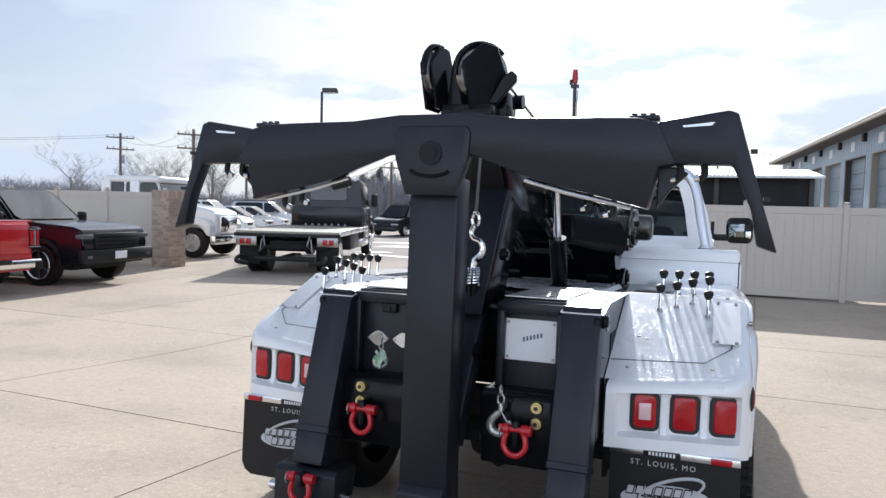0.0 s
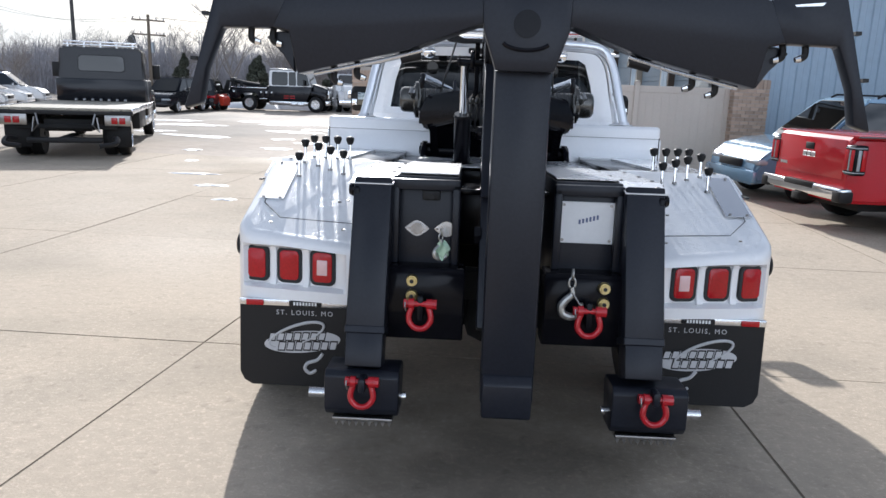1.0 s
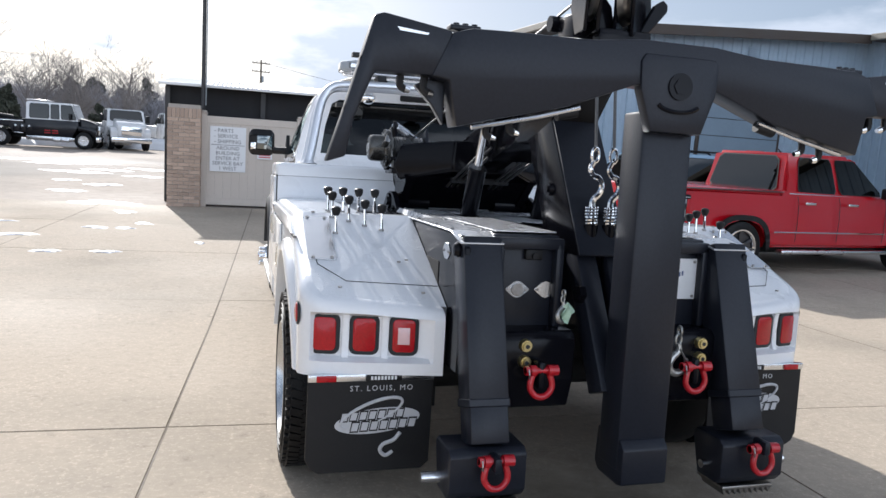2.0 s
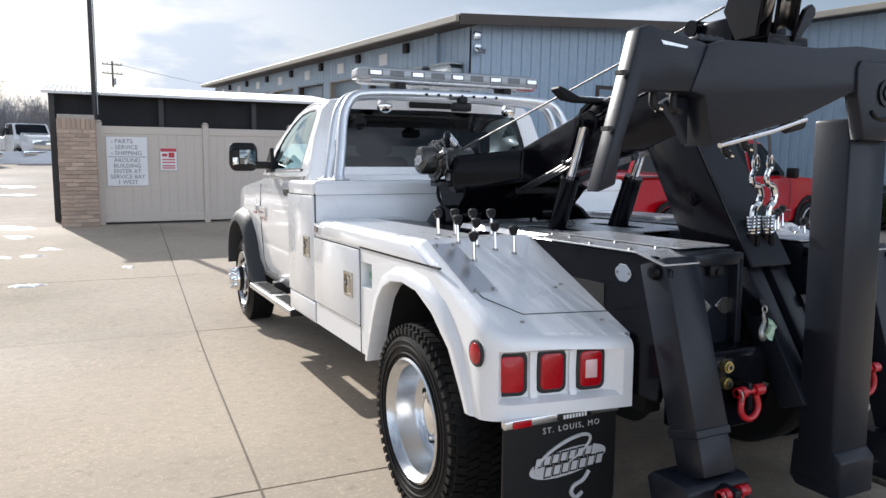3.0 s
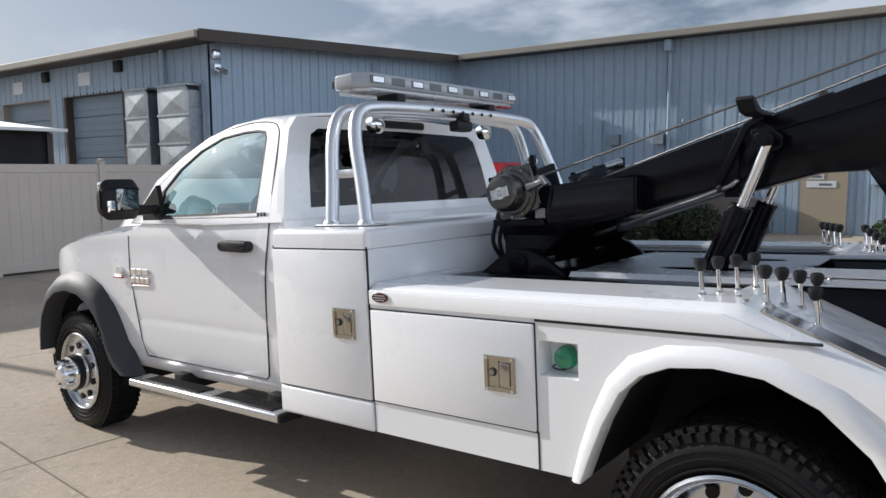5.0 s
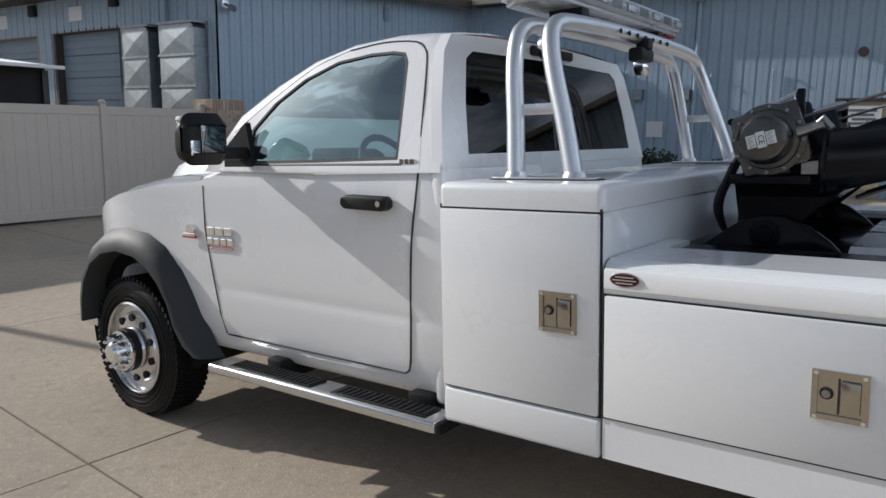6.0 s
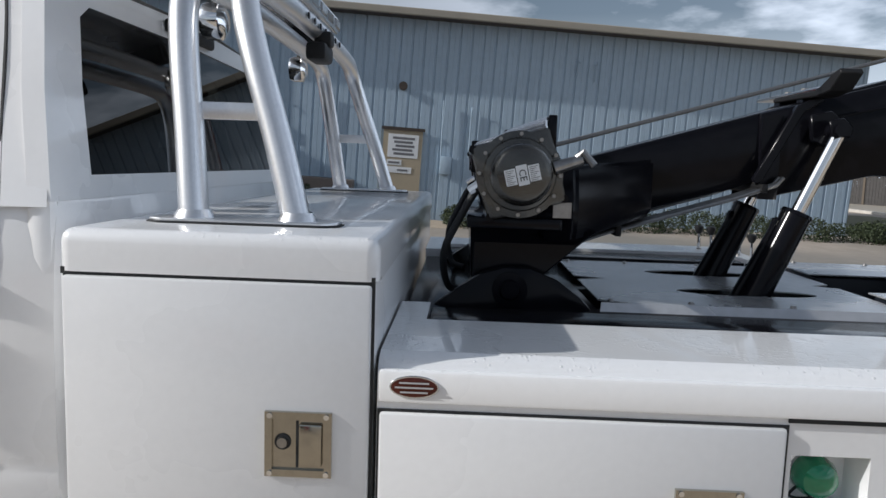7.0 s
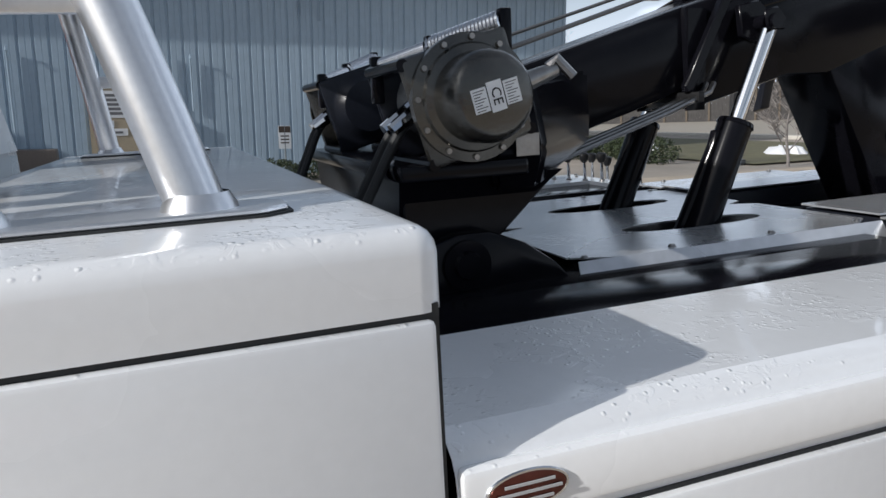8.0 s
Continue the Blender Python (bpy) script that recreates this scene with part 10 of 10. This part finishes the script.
def cedar(x, y, h, wide, seed, mat=None):
    t = thing("cedar_tree", on_lot(x, y, 40 * seed), "dark evergreen cedar at the edge of the lot", "tree", group="cedars")
    rg = random.Random(seed)
    bm = B()
    cyl(bm, (0, 0, -0.2), (0, 0, h * 0.9), 0.12, 0.02, 8)
    part("trunk", bm, BARK, t)
    lobes = []
    for q in range(26):
        f = rg.uniform(0.04, 0.97)
        r = wide * (1.05 - f) ** 0.7 * rg.uniform(0.45, 0.8)
        a = rg.uniform(0, 6.28)
        e = wide * (1.0 - f) ** 0.7 * 0.55
        lobes.append((e * math.cos(a), e * math.sin(a), h * f, r * 0.62, r * 0.62, h * 0.085))
    lv = leafy("crown", pose(0, 0, 0), lobes, 0.15, 190, mat or CEDAR, "", "", 40 + seed)
    lv.parent = t


for k, (x, y, h, wd) in enumerate(((-15.9, 50.4, 3.7, 1.35), (-10.2, 48.8, 2.5, 1.5), (-6.5, 51.0, 2.2, 1.3), (-24.5, 58.3, 3.6, 1.6), (-33, 58, 3.6, 1.5), (-2.5, 66, 4.6, 1.7))):
    cedar(x, y, h, wd, k + 1)
for k in range(14):
    a = radians(wood_rng.uniform(-30, 4))
    dd = wood_rng.uniform(76, 92)
    cedar(dd * math.sin(a), dd * math.cos(a), wood_rng.uniform(4.6, 6.0), wood_rng.uniform(2.6, 3.8), 20 + k)

# ---- clipped shrubs and verge beside the wing ----
shrub_rng = random.Random(8)
for k in range(8):
    v = -12.7 - 1.35 * k
    m = BLD @ pose(W1 - 1.5 + shrub_rng.uniform(-0.15, 0.15), v, 0.05)
    hh = shrub_rng.uniform(0.40, 0.55) + 0.09 * min(k, 4)
    leafy("shrub", m, [(0, 0, hh * 0.5, 0.66, 0.74, hh * 0.62), (0.3, 0.3, hh * 0.5, 0.4, 0.4, hh * 0.55), (-0.3, -0.25, hh * 0.5, 0.42, 0.4, hh * 0.6)], 0.035, 1100, HEDGE, "clipped dark green shrub beside the walk", "shrub", 60 + k)["group"] = "shrubs along the building"
for k, (x, y, hh) in enumerate(((13.4, 7.35, 1.22), (13.7, 5.9, 1.0))):
    leafy("shrub", on_lot(x, y), [(0, 0, hh * 0.5, 0.62, 0.66, hh * 0.5), (0.35, 0.3, hh * 0.42, 0.5, 0.45, hh * 0.42), (-0.2, -0.35, hh * 0.4, 0.5, 0.45, hh * 0.42), (0.1, 0.55, hh * 0.3, 0.4, 0.4, hh * 0.32)], 0.05, 1300, HEDGE, "loose dark green shrub against the blue building", "shrub", 90 + k)["group"] = "shrubs along the building"
bm = B()
grid(bm, [10.5, 13, 17, 22, 30], [-16.5, -13.0, -10.8, -9.4], lambda x, y: (x, y, ground_z(y) + 0.03))
tagged(part("grass_verge", bm, DRYGRASS), "dry winter grass verge beyond the lot", "grass", kind="structure")
bm = B()
grid(bm, [6, 14, 24, 40, 70, 120], [-60, -30, -18.5], lambda x, y: (x, y, ground_z(y) + 0.02))
tagged(part("road", bm, material("pale_road", (0.36, 0.32, 0.265), 0.85, vary=0.12, grain=3, blotch=0.1)), "pale road beyond the grass verge", "road", kind="structure")
bm = B()
grid(bm, [-10, 20, 60, 140, 260], [-260, -120, -60], lambda x, y: (x, y, ground_z(y) + 0.05))
tagged(part("far_bank", bm, DRYGRASS), "dry grass bank beyond the road", "grass", kind="structure")
bm = B()
box(bm, 6, 70, -18.62, -18.35, ground_z(-18.5) - 0.05, ground_z(-18.5) + 0.13, 0.02)
tagged(part("kerb", bm, material("pale_kerb", (0.55, 0.52, 0.47), 0.85, vary=0.12, grain=5)), "pale concrete kerb along the road", "kerb", kind="structure")
# dark board fence and thicket across the road
THICKET = material("winter_thicket", (0.12, 0.105, 0.095), 0.95, vary=0.4, grain=2, blotch=0.3)
DARKBOARD = material("weathered_dark_boards", (0.085, 0.080, 0.078), 0.85, vary=0.3, grain=4, blotch=0.5)
ff = thing("board_fence", pose(44.0, -33.5, ground_z(-33.5) + 0.05, 0, 0, 50.5), "weathered dark board fence across the road", "fence", kind="structure")
board_me = post_me = None
for k in range(34):
    x = -27.2 + 1.6 * k
    if board_me is None:
        bm = B()
        for q in range(8):
            box(bm, -0.72 + 0.195 * q, -0.54 + 0.195 * q, -0.02 - 0.012 * (q % 2), 0.02, -0.3, 2.05 + 0.03 * (q % 3))
        ob = part("fence_panel", bm, DARKBOARD, ff, smooth=0)
        board_me = ob.data
        bm = B()
        box(bm, -0.07, 0.07, -0.06, 0.08, -0.4, 2.3, 0.01, 1)
        po = part("fence_post", bm, WOOD, ff)
        post_me = po.data
    else:
        ob, po = new("fence_panel", board_me), new("fence_post", post_me)
        ob.parent = po.parent = ff
    ob.location, po.location = (x, 0, 0), (x + 0.8, 0, 0)
for k in range(12):
    a = -24 + 4.6 * k
    c = Vector((44.0, -33.5)) + a * Vector((math.cos(radians(50.5)), math.sin(radians(50.5)))) + Vector((3.2, -2.6))
    h = 3.4 + 1.3 * shrub_rng.random()
    leafy("thicket", pose(c.x, c.y, ground_z(c.y)), [(0, 0, h * 0.45, 2.6, 2.2, h * 0.55), (1.5, 0.6, h * 0.35, 2.0, 1.8, h * 0.45), (-1.6, 0.4, h * 0.4, 2.0, 1.8, h * 0.5)], 0.16, 900, THICKET, "grey-brown winter thicket behind the board fence", "thicket", 130 + k)["group"] = "thicket across the road"
for k, (x, y, hh) in enumerate(((12.6, -8.3, 0.55), (13.9, -8.9, 0.6), (15.4, -8.6, 0.5))):
    leafy("shrub", on_lot(x, y), [(0, 0, hh * 0.5, 0.7, 0.6, hh * 0.6), (0.45, 0.2, hh * 0.45, 0.5, 0.5, hh * 0.5)], 0.04, 1000, HEDGE, "low dark shrub on the verge", "shrub", 170 + k)["group"] = "shrubs along the building"
tree_thing(71, on_lot(9.9, -9.7), 2.3, "small leafless tree on the verge", 3, 0.6)
lp2 = thing("sign_post", on_lot(11.0, -9.2), "dark square post on the verge", "post")
bm = B()
box(bm, -0.06, 0.06, -0.06, 0.06, -0.1, 2.6, 0.01)
part("post", bm, POLEMETAL, lp2)
bm = B()
box(bm, -0.22, 0.22, -0.22, 0.22, -0.1, 0.12, 0.03)
part("footing", bm, POLEMETAL, lp2)
for k in range(16):
    a = radians(shrub_rng.uniform(112, 165))
    dd = shrub_rng.uniform(62, 110)
    o = copy_thing(proto[k % 4], on_lot(dd * math.sin(a), dd * math.cos(a), 40 * k))
    sc = shrub_rng.uniform(0.5, 0.8)
    o.scale = (sc, sc, sc)
